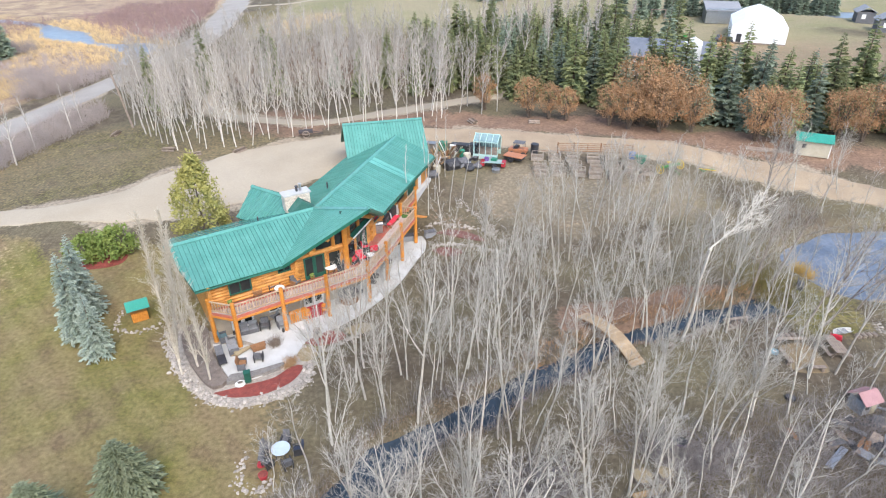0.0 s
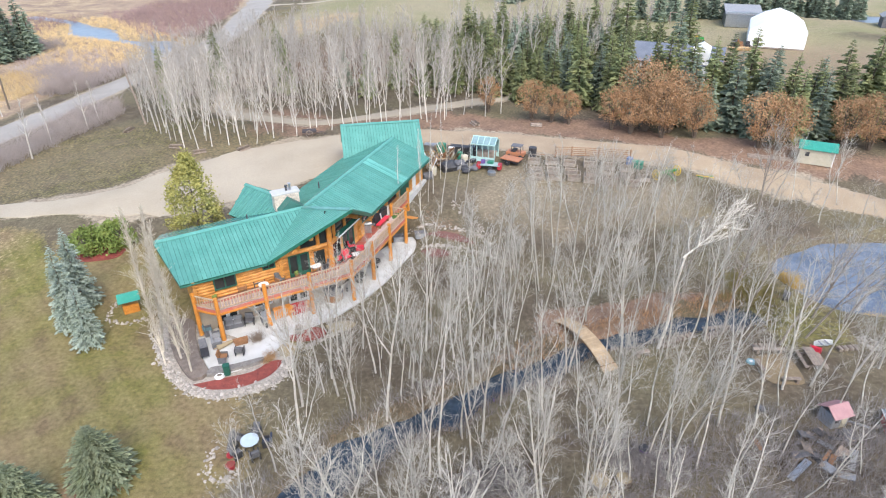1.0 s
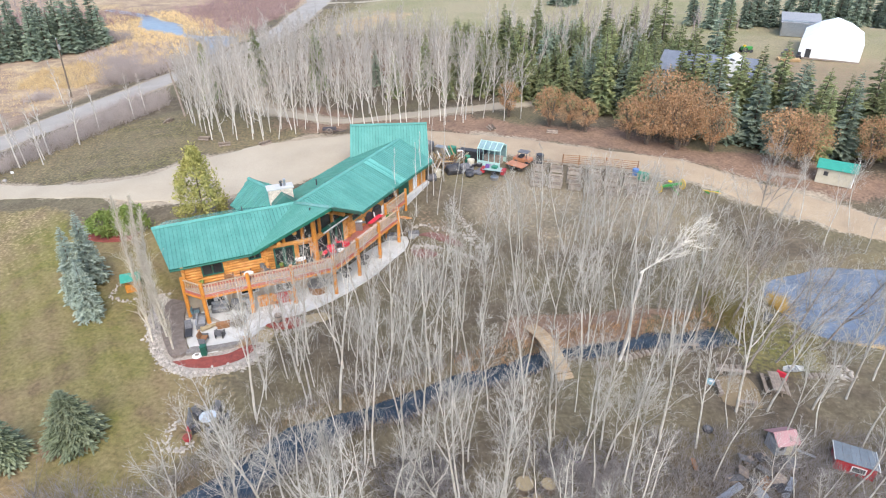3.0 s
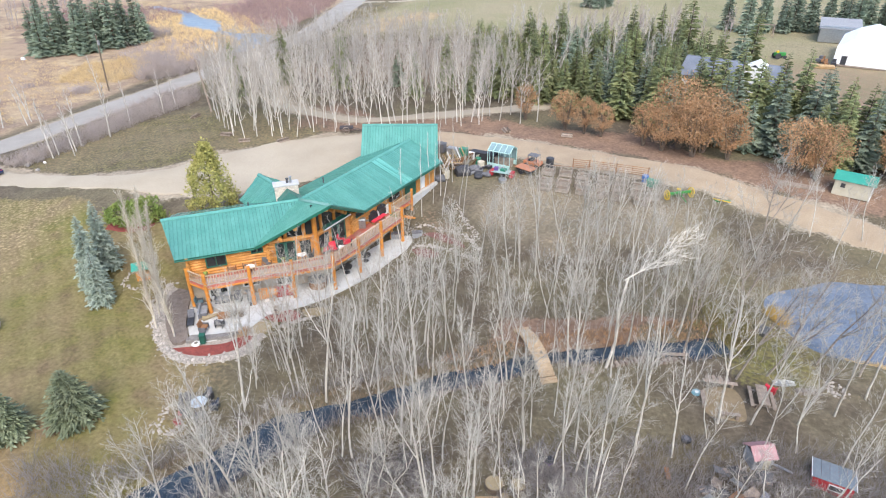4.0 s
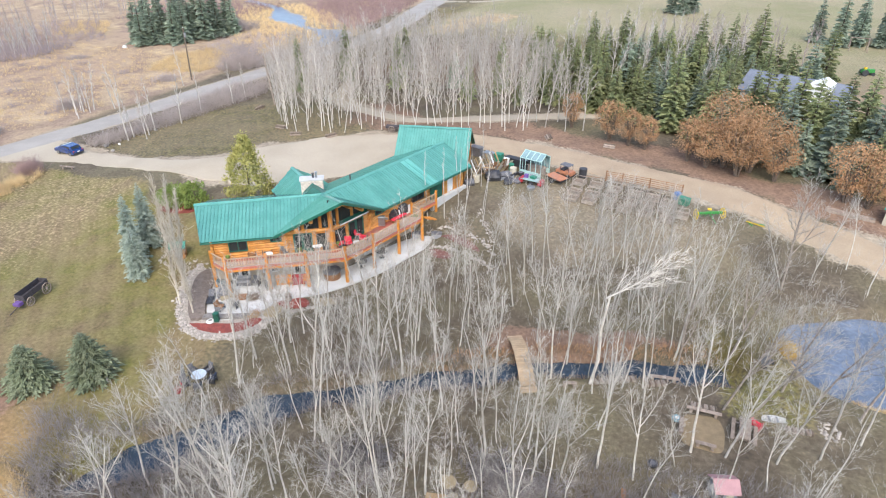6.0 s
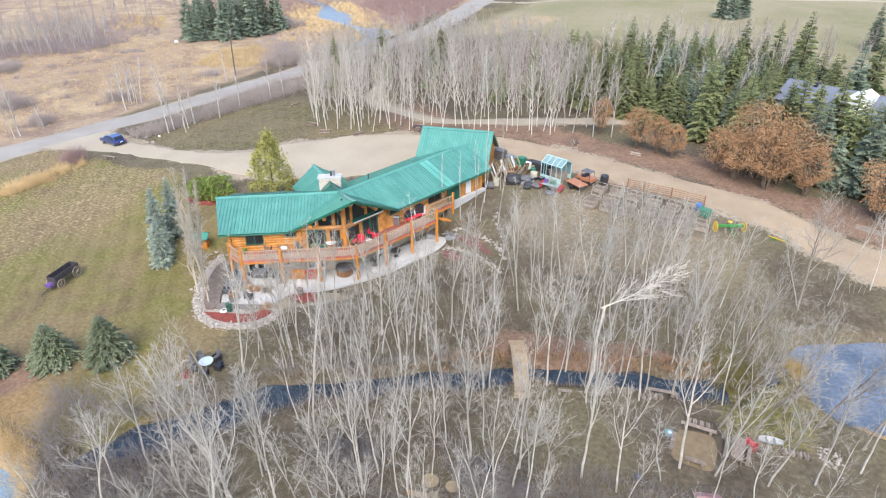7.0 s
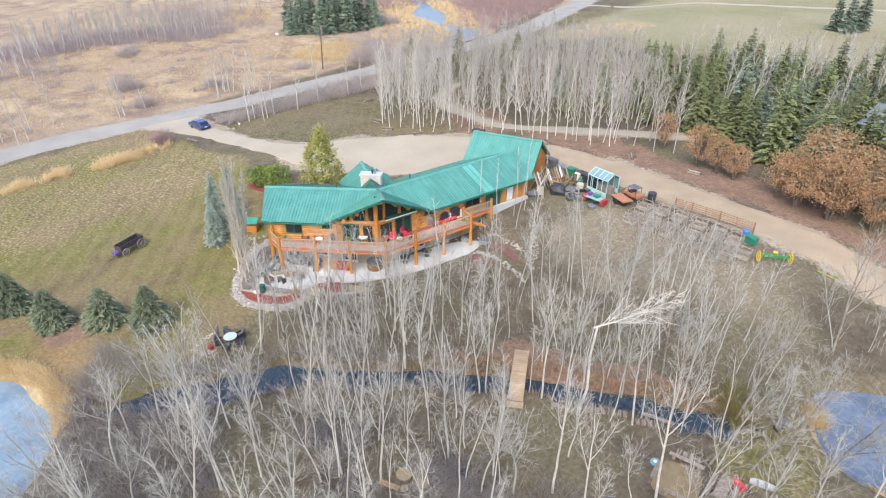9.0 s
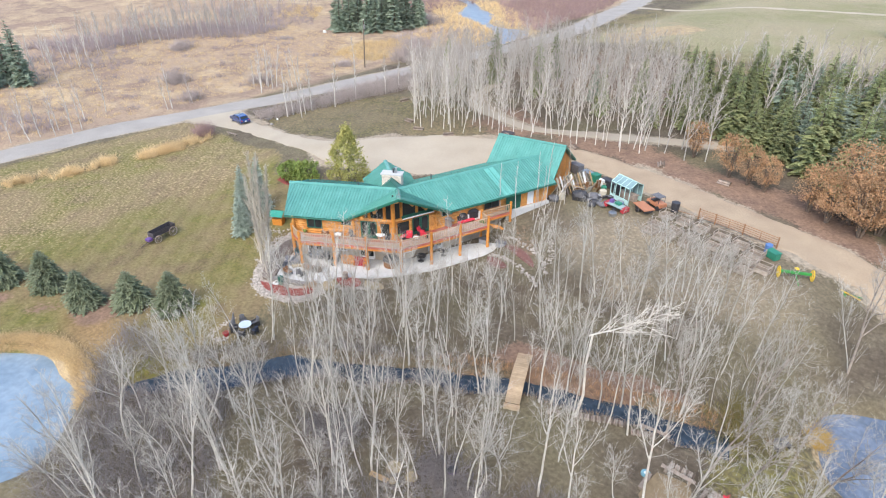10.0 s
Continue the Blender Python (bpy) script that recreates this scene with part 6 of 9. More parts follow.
shrub_patch("thicket", scatter([(-159.5, 106.9), (-137, 125), (-160, 144), (-184, 118)], 2.6, 163), 2.8, 2.0, 16, 0.05, MAUVETWIG, "grey leafless thicket beyond the meadow", 164)
shrub_patch("thicket", scatter([(-95.5, 26.8), (-90.6, 33.5), (-95.4, 37.1), (-109.3, 30.5)], 1.5, 165), 1.8, 1.4, 18, 0.035, MAUVETWIG, "mauve-grey brush beside the road", 166)
shrub_patch("willow_shrubs", scatter([(-91.4, 168.4), (-76, 166), (-84, 202), (-93, 235), (-125, 204.6)], 2.4, 167, lambda x, y: off_lane(x, y, 2) and line_gap(RIVER_LINE, x, y) > 2), 3.0, 2.0, 18, 0.05, REDTWIG, "reddish leafless willow thicket by the slough", 168)
shrub_patch("slough_reeds", scatter([(-140, 175), (-118, 165), (-98, 130), (-88, 126), (-74, 142), (-78, 160), (-100, 186), (-125, 200)], 1.5, 59, lambda x, y: line_gap(RIVER_LINE, x, y) > 0.3 and off_lane(x, y, 2)), 1.3, 1.3, 18, 0.05, STRAW, "golden dry reeds round the slough", 60, "grass")
shrub_patch("meadow_grass", scatter([(-150, 40), (-92, 16), (-89, 60), (-84, 100), (-100, 120), (-150, 120)], 1.9, 61), 0.7, 1.6, 16, 0.04, STRAW, "dry golden meadow grass", 62, "grass")
ring = [(POND_LEFT[0] + (POND_LEFT[2] + 0.9) * math.cos(a), POND_LEFT[1] + (POND_LEFT[3] + 0.9) * math.sin(a)) for a in np.linspace(0.95, 2.9, 120)]
shrub_patch("pond_reeds", ring + [(x - 0.3, y + 0.5) for x, y in ring] + [(x - 0.1, y + 1.0) for x, y in ring], 1.1, 0.8, 16, 0.018, STRAW, "dry tan reeds round the icy pond", 63, "grass")
ring = [(POND_RIGHT[0] + (POND_RIGHT[2] + 0.45) * math.cos(a), POND_RIGHT[1] + (POND_RIGHT[3] + 0.45) * math.sin(a)) for a in np.linspace(2.6, 4.9, 120)]
shrub_patch("pond_reeds", ring, 0.55, 0.4, 22, 0.016, STRAW, "short golden grass along the dark pond", 64, "grass")
for x, y, n, w in ((-65.6, 22.6, 14, 1.0), (-63.6, 28.1, 18, 1.0), (-63.2, 33.0, 22, 1.1), (-61.8, 42.4, 60, 1.2)):
    pl = [(x + random.gauss(0, w * 0.5), y + random.gauss(0, w * (2.2 if n > 30 else 0.8))) for _ in range(n)]
    shrub_patch("ornamental_grass", pl + [(a + random.gauss(0, 0.4), b + random.gauss(0, 0.6)) for a, b in pl], 1.6, 0.7, 20, 0.024, STRAW, "clump of tall dry golden grass by the lawn", 65 + n, "grass", "")
shrub_patch("red_bush", [(-64.6 + random.gauss(0, 0.5), 49.8 + random.gauss(0, 0.5)) for _ in range(34)], 2.7, 0.9, 24, 0.022, REDTWIG, "round reddish leafless bush by the driveway", 90, "shrub", "")

# ---- paved and planted ground round the house ----
def add(owner, name, material, *shapes, label="", smooth=False):
    """One part from shapes: ("b", middle, size, turn, bevel, tilt, tip), ("c", from, to, r0, r1, sides) or ("o", middle, radii, roughness)."""
    bm = bmesh.new()
    for s in shapes:
        if s[0] == "b":
            box(bm, *s[1:])
        elif s[0] == "c":
            cyl(bm, *s[1:])
        else:
            ball(bm, s[1], s[2], 2, *(s[3:] or (0.0,)))
    return part(name, bm, material, owner, label, smooth)


def kit(name, x, y, turn, label, category, group="", z=None):
    return thing(name, pose(x, y, ground_z(x, y) if z is None else z, 0, 0, turn), label, category, group)


def sheet(name, pts, lift, material, label, category, kind="structure", rag=0.0, thick=0.12, level=None):
    """A flat piece of paving or bedding over the ground, with a rounded outline through pts."""
    p = curve_points([(*q, 0) for q in pts] + [(*pts[0], 0)], 0.4)[:-1, :2]
    if rag:
        c = p.mean(0)
        p = c + (p - c) * (1 + rag * vnoise(np.arange(len(p)) / 2.0, np.zeros(len(p)), 5))[:, None]
    bm = bmesh.new()
    z = level if level is not None else (float(height(p[:, 0], p[:, 1]).max()) + lift if thick > 0.1 else None)
    hs = height(p[:, 0], p[:, 1]) + lift
    top = [bm.verts.new((x, y, z if z is not None else h)) for (x, y), h in zip(p, hs)]
    f = bm.faces.new(top)
    bmesh.ops.triangulate(bm, faces=[f])
    r = bmesh.ops.extrude_face_region(bm, geom=bm.faces[:])
    for v in r["geom"]:
        if isinstance(v, bmesh.types.BMVert):
            v.co.z -= thick + 0.25
    bmesh.ops.recalc_face_normals(bm, faces=bm.faces)
    ob = part(name, bm, material)
    return tagged(ob, label, category, "", kind)


sheet("patio", [(-20.4, 37.2), (-18.9, 34.6), (-17.2, 32.8), (-15.6, 33.2), (-14.0, 34.6), (-13.2, 36.2), (-12.9, 37.5), (-11.4, 38.9), (-9.6, 40.6), (-7.9, 43.0), (-6.2, 46.2), (-5.0, 49.8), (-3.6, 54.0), (-5.2, 55.0), (-7.6, 52.0), (-9.5, 46.6), (-11.2, 44.0), (-14.6, 41.4), (-18.4, 38.9)], 0.06, CONCRETE, "pale concrete terrace under and beside the deck", "terrace", level=0.13)
rock_me = []
for i in range(6):
    bm = bmesh.new()
    ball(bm, (0, 0, 0), (0.30, 0.22, 0.17), 1, 0.5, i + 3)
    me = bpy.data.meshes.new("rock")
    bm.to_mesh(me)
    bm.free()
    me.materials.append(ROCK)
    rock_me.append(me)


def rock_row(name, line, gap, rows, label, size=1.0, seed=0, material=None):
    """A border of loose stones along a line, each stone a part."""
    r = random.Random(seed)
    p = curve_points([(*q, 0) for q in line], gap)
    own = thing(name, pose(p[0][0], p[0][1], ground_z(p[0][0], p[0][1])), label, "stone border")
    inv = own.matrix_basis.inverted()
    for q in p:
        for k in range(rows):
            x, y = q[0] + r.gauss(0, 0.06 + 0.045 * rows), q[1] + r.gauss(0, 0.06 + 0.045 * rows)
            s = size * r.uniform(0.4, 0.8)
            o = new("rock", r.choice(rock_me))
            o.parent = own
            o.matrix_basis = inv @ pose(x, y, ground_z(x, y) + 0.06 * s, r.uniform(-20, 20), r.uniform(-20, 20), r.uniform(0, 360)) @ Matrix.Scale(s, 4)
    for q in p[::1]:
        for k in range(rows):
            x, y = q[0] + r.gauss(0, 0.10 + 0.05 * rows), q[1] + r.gauss(0, 0.10 + 0.05 * rows)
            s = size * r.uniform(0.2, 0.4)
            o = new("rock", r.choice(rock_me))
            o.parent = own
            o.matrix_basis = inv @ pose(x, y, ground_z(x, y) + 0.03 * s, r.uniform(-20, 20), r.uniform(-20, 20), r.uniform(0, 360)) @ Matrix.Scale(s, 4)
    return own


rock_row("rock_border", [(-24.0, 39.6), (-24.0, 38.0), (-22.8, 35.5), (-20.2, 32.3), (-17.2, 30.6), (-14.4, 30.9), (-12.2, 32.4), (-11.9, 35.0)], 0.2, 4, "curved border of pale rounded fieldstones round a bed", 0.95, 1)
rock_row("rock_border", [(-13.2, 36.9), (-12.1, 36.6), (-10.6, 37.0), (-9.6, 37.8), (-8.8, 38.7)], 0.30, 2, "pale fieldstones edging a red mulch bed", 1.0, 2)
rock_row("rock_border", [(-29.3, 40.6), (-28.9, 38.9), (-27.6, 38.2), (-26.0, 38.7), (-25.2, 40.0)], 0.32, 2, "ring of fieldstones round the wishing well", 0.8, 3)
rock_row("rock_border", [(-14.2, 25.6), (-14.2, 24.2), (-13.4, 23.2), (-12.4, 23.3), (-12.2, 24.0)], 0.30, 3, "small ring of stones on the lawn", 0.75, 4)
rock_row("stone_edging", [(-5.2, 55.9), (-2.0, 55.9), (1.4, 54.9), (3.6, 53.0)], 0.30, 2, "grey stone edging of a sloping bed", 1.0, 5)
rock_row("stone_edging", [(-3.4, 52.3), (-0.6, 52.4), (2.2, 51.6), (4.0, 50.8)], 0.30, 2, "grey stone edging of a sloping bed", 1.0, 6)
rock_row("scattered_stones", [(-0.6, 60.4), (0.4, 58.4), (2.0, 56.4), (3.0, 54.6)], 0.32, 3, "scatter of pale stones on the slope", 0.7, 7)
rock_row("fire_ring", [(33.7, 40.4), (34.2, 40.65), (34.8, 40.4), (34.9, 39.8), (34.4, 39.5), (33.8, 39.7), (33.65, 40.3)], 0.24, 2, "ring of pale ashy stones near the pond", 0.9, 8)
GRIT = surface("mixed_grit", (0.40, 0.36, 0.31), (0.27, 0.235, 0.20), 2.5, 0.95, 0, 14, 0.3, 0.8)
border = [(-24.0, 39.6), (-24.0, 38.0), (-22.8, 35.5), (-20.2, 32.3), (-17.2, 30.6), (-14.4, 30.9), (-12.2, 32.4), (-11.9, 35.0)]
inner = [(x + 0.055 * (-16.5 - x), y + 0.07 * (36.5 - y)) for x, y in border]
outer = [(x - 0.045 * (-16.5 - x), y - 0.06 * (36.5 - y)) for x, y in border]
sheet("stone_bed", outer + inner[::-1], 0.03, GRIT, "band of small pale stones round the terrace bed", "gravel", thick=0.05)
OLDMULCH = surface("faded_red_mulch", (0.205, 0.095, 0.078), (0.15, 0.075, 0.062), 2.5, 0.95, 0, 22, 0.4, 0.8)
DARKMULCH = surface("dark_brown_mulch", (0.21, 0.172, 0.145), (0.14, 0.112, 0.095), 2.5, 0.95, 0, 22, 0.4, 0.8)
sheet("mulch_bed", [(-23.0, 39.3), (-23.1, 37.9), (-21.9, 35.6), (-19.9, 33.1), (-18.4, 31.9), (-17.6, 32.7), (-19.0, 34.5), (-20.5, 37.1), (-21.4, 38.9)], 0.06, DARKMULCH, "dark brown bark bed under the tall poplars", "flower bed", thick=0.12)
sheet("mulch_bed", [(-18.3, 31.5), (-16.8, 31.1), (-14.6, 31.5), (-12.9, 32.9), (-12.5, 34.6), (-13.4, 34.4), (-14.4, 33.2), (-16.2, 32.4)], 0.07, MULCH, "curved bed of red wood mulch", "flower bed", thick=0.05)
sheet("mulch_bed", [(-13.4, 37.5), (-12.0, 37.1), (-10.4, 37.6), (-9.9, 38.4), (-10.8, 39.0), (-12.2, 38.6)], 0.09, MULCH, "small red mulch bed beside the terrace", "flower bed", thick=0.05)
sheet("mulch_bed", [(-3.2, 54.4), (-1.4, 54.9), (0.6, 54.3), (2.0, 53.1), (0.6, 53.3), (-1.2, 53.8)], 0.08, OLDMULCH, "red mulch bed on the slope", "flower bed", thick=0.05)
sheet("mulch_bed", [(-3.4, 51.6), (-2.0, 51.9), (-0.4, 51.4), (-0.8, 50.7), (-2.4, 50.6)], 0.08, OLDMULCH, "red mulch bed on the slope", "flower bed", thick=0.05)
sheet("mulch_bed", [(-36.9, 46.2), (-34.4, 46.2), (-32.2, 47.2), (-32.6, 49.3), (-35.2, 49.4), (-37.4, 48.2)], 0.05, MULCH, "red mulch round the junipers", "flower bed", thick=0.05)
sheet("sand_pad", [(-13.4, 36.4), (-12.8, 35.2), (-12.0, 35.3), (-11.7, 36.2), (-12.3, 36.9)], 0.09, SAND, "tan sand pad beside the terrace", "sand", thick=0.05)
sheet("sand_pad", [(-10.2, 39.3), (-9.4, 38.5), (-8.2, 39.0), (-7.7, 39.8), (-8.7, 40.1)], 0.07, SAND, "tan sand pad beside the terrace", "sand", thick=0.05)
sheet("stone_ledge", [(-17.6, 32.4), (-16.2, 32.9), (-14.2, 34.1), (-14.0, 34.7), (-16.0, 33.7), (-17.6, 33.2)], 0.30, DARKROCK, "low grey rubble ledge round the terrace", "wall", thick=0.3)
SOILSAND = surface("brown_sand", (0.245, 0.185, 0.11), (0.19, 0.142, 0.085), 2, 0.95, 0, 30, 0.2, 0.3)
sheet("sand_square", [(24.3, 37.6), (25.6, 38.1), (26.8, 38.1), (27.2, 36.4), (27.0, 34.9), (25.6, 34.6), (24.3, 34.9)], 0.05, SOILSAND, "brown sandy sitting place among the trees", "sand", rag=0.06, thick=0.05)


# ---- on the terrace and the deck ----
def chair(x, y, turn, frame_mat, cushion_mat, label, z=None, w=0.65, group="patio seats"):
    t = kit("armchair", x, y, turn, label, "chair", group, z)
    add(t, "seat", cushion_mat, ("b", (0, 0, 0.40), (w - 0.1, 0.6, 0.16), 0, 0.04))
    add(t, "backrest", cushion_mat, ("b", (0, 0.30, 0.70), (w - 0.1, 0.14, 0.55), 0, 0.04, -12))
    for s in (-1, 1):
        add(t, "armrest", frame_mat, ("b", (s * w / 2, 0, 0.58), (0.09, 0.66, 0.07), 0, 0.02), ("b", (s * w / 2, 0, 0.32), (0.07, 0.6, 0.5), 0, 0.02))
        for e in (-0.26, 0.28):
            add(t, "leg", frame_mat, ("c", (s * (w / 2 - 0.03), e, -0.02), (s * (w / 2 - 0.03), e, 0.35), 0.03))
    return t


def sofa(x, y, turn, frame_mat, cushion_mat, label, w=1.7, z=None):
    t = kit("sofa", x, y, turn, label, "sofa", "", z)
    add(t, "base", frame_mat, ("b", (0, 0, 0.20), (w, 0.75, 0.36), 0, 0.04))
    n = max(2, round(w / 0.75))
    for i in range(n):
        add(t, "cushion", cushion_mat, ("b", ((i + 0.5) * w / n - w / 2, -0.04, 0.45), (w / n - 0.03, 0.66, 0.15), 0, 0.05))
        add(t, "back_cushion", cushion_mat, ("b", ((i + 0.5) * w / n - w / 2, 0.3, 0.68), (w / n - 0.03, 0.16, 0.38), 0, 0.05))
    for s in (-1, 1):
        add(t, "armrest", frame_mat, ("b", (s * (w / 2 - 0.06), 0, 0.5), (0.14, 0.75, 0.28), 0, 0.03))


def round_table(x, y, z, r, h, top_mat, leg_mat, label, name="round_table"):
    t = kit(name, x, y, 0, label, "table", "", z)
    add(t, "tabletop", top_mat, ("c", (0, 0, h - 0.05), (0, 0, h), r, r * 0.98, 24))
    for i in range(4):
        a = math.pi / 4 + i * math.pi / 2
        add(t, "leg", leg_mat, ("c", (math.cos(a) * r * 0.7, math.sin(a) * r * 0.7, -0.02), (math.cos(a) * r * 0.5, math.sin(a) * r * 0.5, h - 0.05), 0.03))


DZ, PZ = FLOOR, 0.13
chair(-9.35, 45.2, 40, BLACK, RED, "black patio chair with bright red cushions", DZ, 0.8)
chair(-8.45, 46.6, 200, BLACK, RED, "black patio chair with bright red cushions", DZ, 0.8)
chair(-9.2, 46.9, 110, BLACK, RED, "black patio chair with bright red cushions", DZ, 0.8)
round_table(-8.6, 45.5, DZ, 0.35, 0.5, WHITE, BLACK, "small white round table between red chairs")
round_table(-11.6, 43.0, DZ, 0.5, 0.72, WHITE, BLACK, "white round bistro table on the deck")
chair(-12.3, 43.3, 100, BLACK, DGREY, "dark wicker chair on the deck", DZ)
chair(-11.0, 43.6, -60, BLACK, DGREY, "dark wicker chair on the deck", DZ)
round_table(-15.2, 39.9, DZ, 0.42, 0.6, WHITE, BLACK, "small white round table on the deck")
chair(-16.9, 39.5, 20, BROWNWOOD, BROWNWOOD, "brown wooden armchair on the deck", DZ)
chair(-15.9, 40.6, 35, BLACK, DGREY, "dark wicker armchair on the deck", DZ, 0.9)
chair(-14.2, 41.1, 60, BROWNWOOD, DGREY, "brown wicker armchair on the deck", DZ)
g = kit("gas_grill", -8.4, 50.5, 16, "stainless steel gas grill with side shelves", "grill", "", DZ)
add(g, "cabinet", STEEL, ("b", (0, 0, 0.42), (0.7, 0.5, 0.8), 0, 0.03))
add(g, "lid", STEEL, ("c", (-0.38, 0, 0.92), (0.38, 0, 0.92), 0.26, 0.26, 18))
for s in (-1, 1):
    add(g, "side_shelf", STEEL, ("b", (s * 0.55, 0, 0.85), (0.38, 0.45, 0.04), 0, 0.01))
add(g, "handle", BLACK, ("c", (-0.3, -0.3, 0.95), (0.3, -0.3, 0.95), 0.02))
for x, y, s in ((-8.05, 52.4, 1.0), (-7.5, 53.7, 1.15)):
    g = kit("covered_grill", x, y, 74, "grill under a black cover against the wall", "grill", "covered grills", DZ)
    add(g, "cover", BLACK, ("b", (0, 0, 0.5 * s), (1.25 * s, 0.6, 1.0 * s), 0, 0.12), ("o", (0, 0, 1.0 * s), (0.5 * s, 0.27, 0.2), 0.2))
    add(g, "wheel", BLACK, ("c", (-0.5, -0.32, 0.08), (-0.5, -0.28, 0.08), 0.09, 0.09, 12))
q = C0 + BX * 10.4 + RF * 0.45
t = kit("plywood_sheet", q.x, q.y, math.degrees(math.atan2(BX.y, BX.x)), "large white sheet leaning on the log wall", "sheet", "", DZ)
add(t, "panel", WHITE, ("b", (0, 0, 0.45), (2.0, 0.06, 0.95), 0, 0.015, -10))
add(t, "batten", GREYWOOD, ("b", (0, -0.07, 0.06), (2.0, 0.05, 0.1), 0, 0.01))
q = C0 + BX * 8.9 + RF * 0.9
t = kit("deck_bench", q.x, q.y, math.degrees(math.atan2(BX.y, BX.x)), "long low bench with a red cushion on the deck", "bench", "", DZ)
add(t, "seat", RED, ("b", (0, 0, 0.42), (2.2, 0.5, 0.12), 0, 0.04))
for e in (-0.9, 0.9):
    add(t, "leg", BROWNWOOD, ("b", (e, 0, 0.18), (0.1, 0.45, 0.38), 0, 0.01))
m_ = kit("green_mat", -6.2, 54.2, 16, "green mat on the deck corner", "mat", "", DZ + 0.004)
add(m_, "mat", surface("green_turf", (0.06, 0.14, 0.03), (0.08, 0.17, 0.04), 3, 0.95, 0, 60, 0.3, 0.5), ("b", (0, 0, 0.02), (0.8, 1.2, 0.03), 0, 0.01))
for x, y in ((-18.6, 38.0), (-13.0, 42.0), (-10.2, 44.6)):
    t = kit("plant_pot", x, y, 0, "brown pot with a dry plant on the deck", "plant pot", "deck pots", DZ)
    add(t, "pot", BROWNWOOD, ("c", (0, 0, 0), (0, 0, 0.35), 0.14, 0.2, 14))
    add(t, "plant", JUNIPER, ("o", (0, 0, 0.48), (0.2, 0.2, 0.2), 0.7))
h_ = kit("hanging_cushion_bench", -9.9, 45.0, 70, "red cushioned bench at the prow window", "bench", "", DZ)
add(h_, "seat", RED, ("b", (0, 0, 0.4), (1.1, 0.5, 0.16), 0, 0.04))
add(h_, "frame", BLACK, ("b", (0, 0.27, 0.55), (1.15, 0.06, 0.7), 0, 0.02), ("b", (0, 0, 0.16), (1.1, 0.5, 0.3), 0, 0.02))

sofa(-18.4, 36.3, 118, DGREY, GREY, "grey wicker patio sofa on the terrace", 1.7, PZ)
sofa(-17.8, 38.6, 25, DGREY, GREY, "grey cushioned sofa under the deck", 1.5, PZ)
chair(-19.5, 37.4, 120, DGREY, surface("slate_blue_cover", (0.10, 0.17, 0.20), (0.12, 0.2, 0.23), 3, 0.8, 0, 30, 0.15, 0.2), "slate blue covered patio chair", PZ, 0.85)
chair(-16.0, 35.1, 190, BLACK, DGREY, "dark low chair on the terrace", PZ)
chair(-17.0, 34.2, 100, DGREY, BROWNWOOD, "brown-grey wicker chair on the terrace", PZ, 0.8)
chair(-16.6, 39.0, 15, BLACK, DGREY, "dark reclining chair under the deck", PZ, 0.75)
chair(-16.2, 40.3, 330, BLACK, GREY, "dark armchair under the deck", PZ, 0.8)
chair(-15.3, 39.3, 35, DGREY, GREY, "grey patio chair under the deck", PZ)
t = kit("lounge_bed", -18.9, 35.1, 120, "folded dark sun lounger on the terrace", "lounger", "", PZ)
add(t, "frame", BLACK, ("b", (0, 0, 0.25), (1.8, 0.6, 0.06), 0, 0.02))
add(t, "backrest", DGREY, ("b", (0.6, 0, 0.5), (0.8, 0.58, 0.07), 0, 0.02, 0, -35))
for sx in (-0.7, 0.7):
    for sy in (-0.25, 0.25):
        add(t, "leg", BLACK, ("c", (sx, sy, -0.02), (sx, sy, 0.24), 0.025))
t = kit("coffee_table", -16.4, 36.4, 30, "low brown wicker coffee table", "table", "", PZ)
add(t, "tabletop", BROWNWOOD, ("b", (0, 0, 0.4), (1.15, 0.6, 0.06), 0, 0.02))
add(t, "base", BROWNWOOD, ("b", (0, 0, 0.2), (1.0, 0.5, 0.36), 0, 0.03))
t = kit("folded_umbrella", -17.4, 36.0, 40, "tan folded sun umbrella lying on the terrace", "umbrella", "", PZ)
add(t, "canopy", SAND, ("c", (-0.8, 0, 0.2), (0.8, 0.1, 0.25), 0.26, 0.08, 10))
add(t, "pole", TANWOOD, ("c", (-1.1, -0.03, 0.2), (1.1, 0.13, 0.27), 0.025))
shrub_patch("dry_shrub", [(-15.3 + random.gauss(0, 0.15), 37.0 + random.gauss(0, 0.15)) for _ in range(10)], 1.1, 0.4, 26, 0.014, GREYWOOD, "dry leafless shrub on the terrace edge", 95, "shrub", "")
shrub_patch("dry_shrub", [(-13.6 + random.gauss(0, 0.3), 34.7 + random.gauss(0, 0.3)) for _ in range(12)], 0.8, 0.4, 26, 0.014, RUSSET, "dry brown perennials in the bed", 96, "shrub", "")
t = kit("wheeled_bin", -16.1, 32.7, 20, "green wheeled bin in the bed", "bin", "", PZ)
add(t, "body", GREENPAINT, ("b", (0, 0, 0.45), (0.45, 0.45, 0.85), 0, 0.05))
add(t, "lid", GREENPAINT, ("b", (0, 0, 0.9), (0.5, 0.5, 0.06), 0, 0.02))
t = kit("hose_reel", -16.6, 32.4, 0, "coiled pale hose beside the bed", "hose", "", PZ)
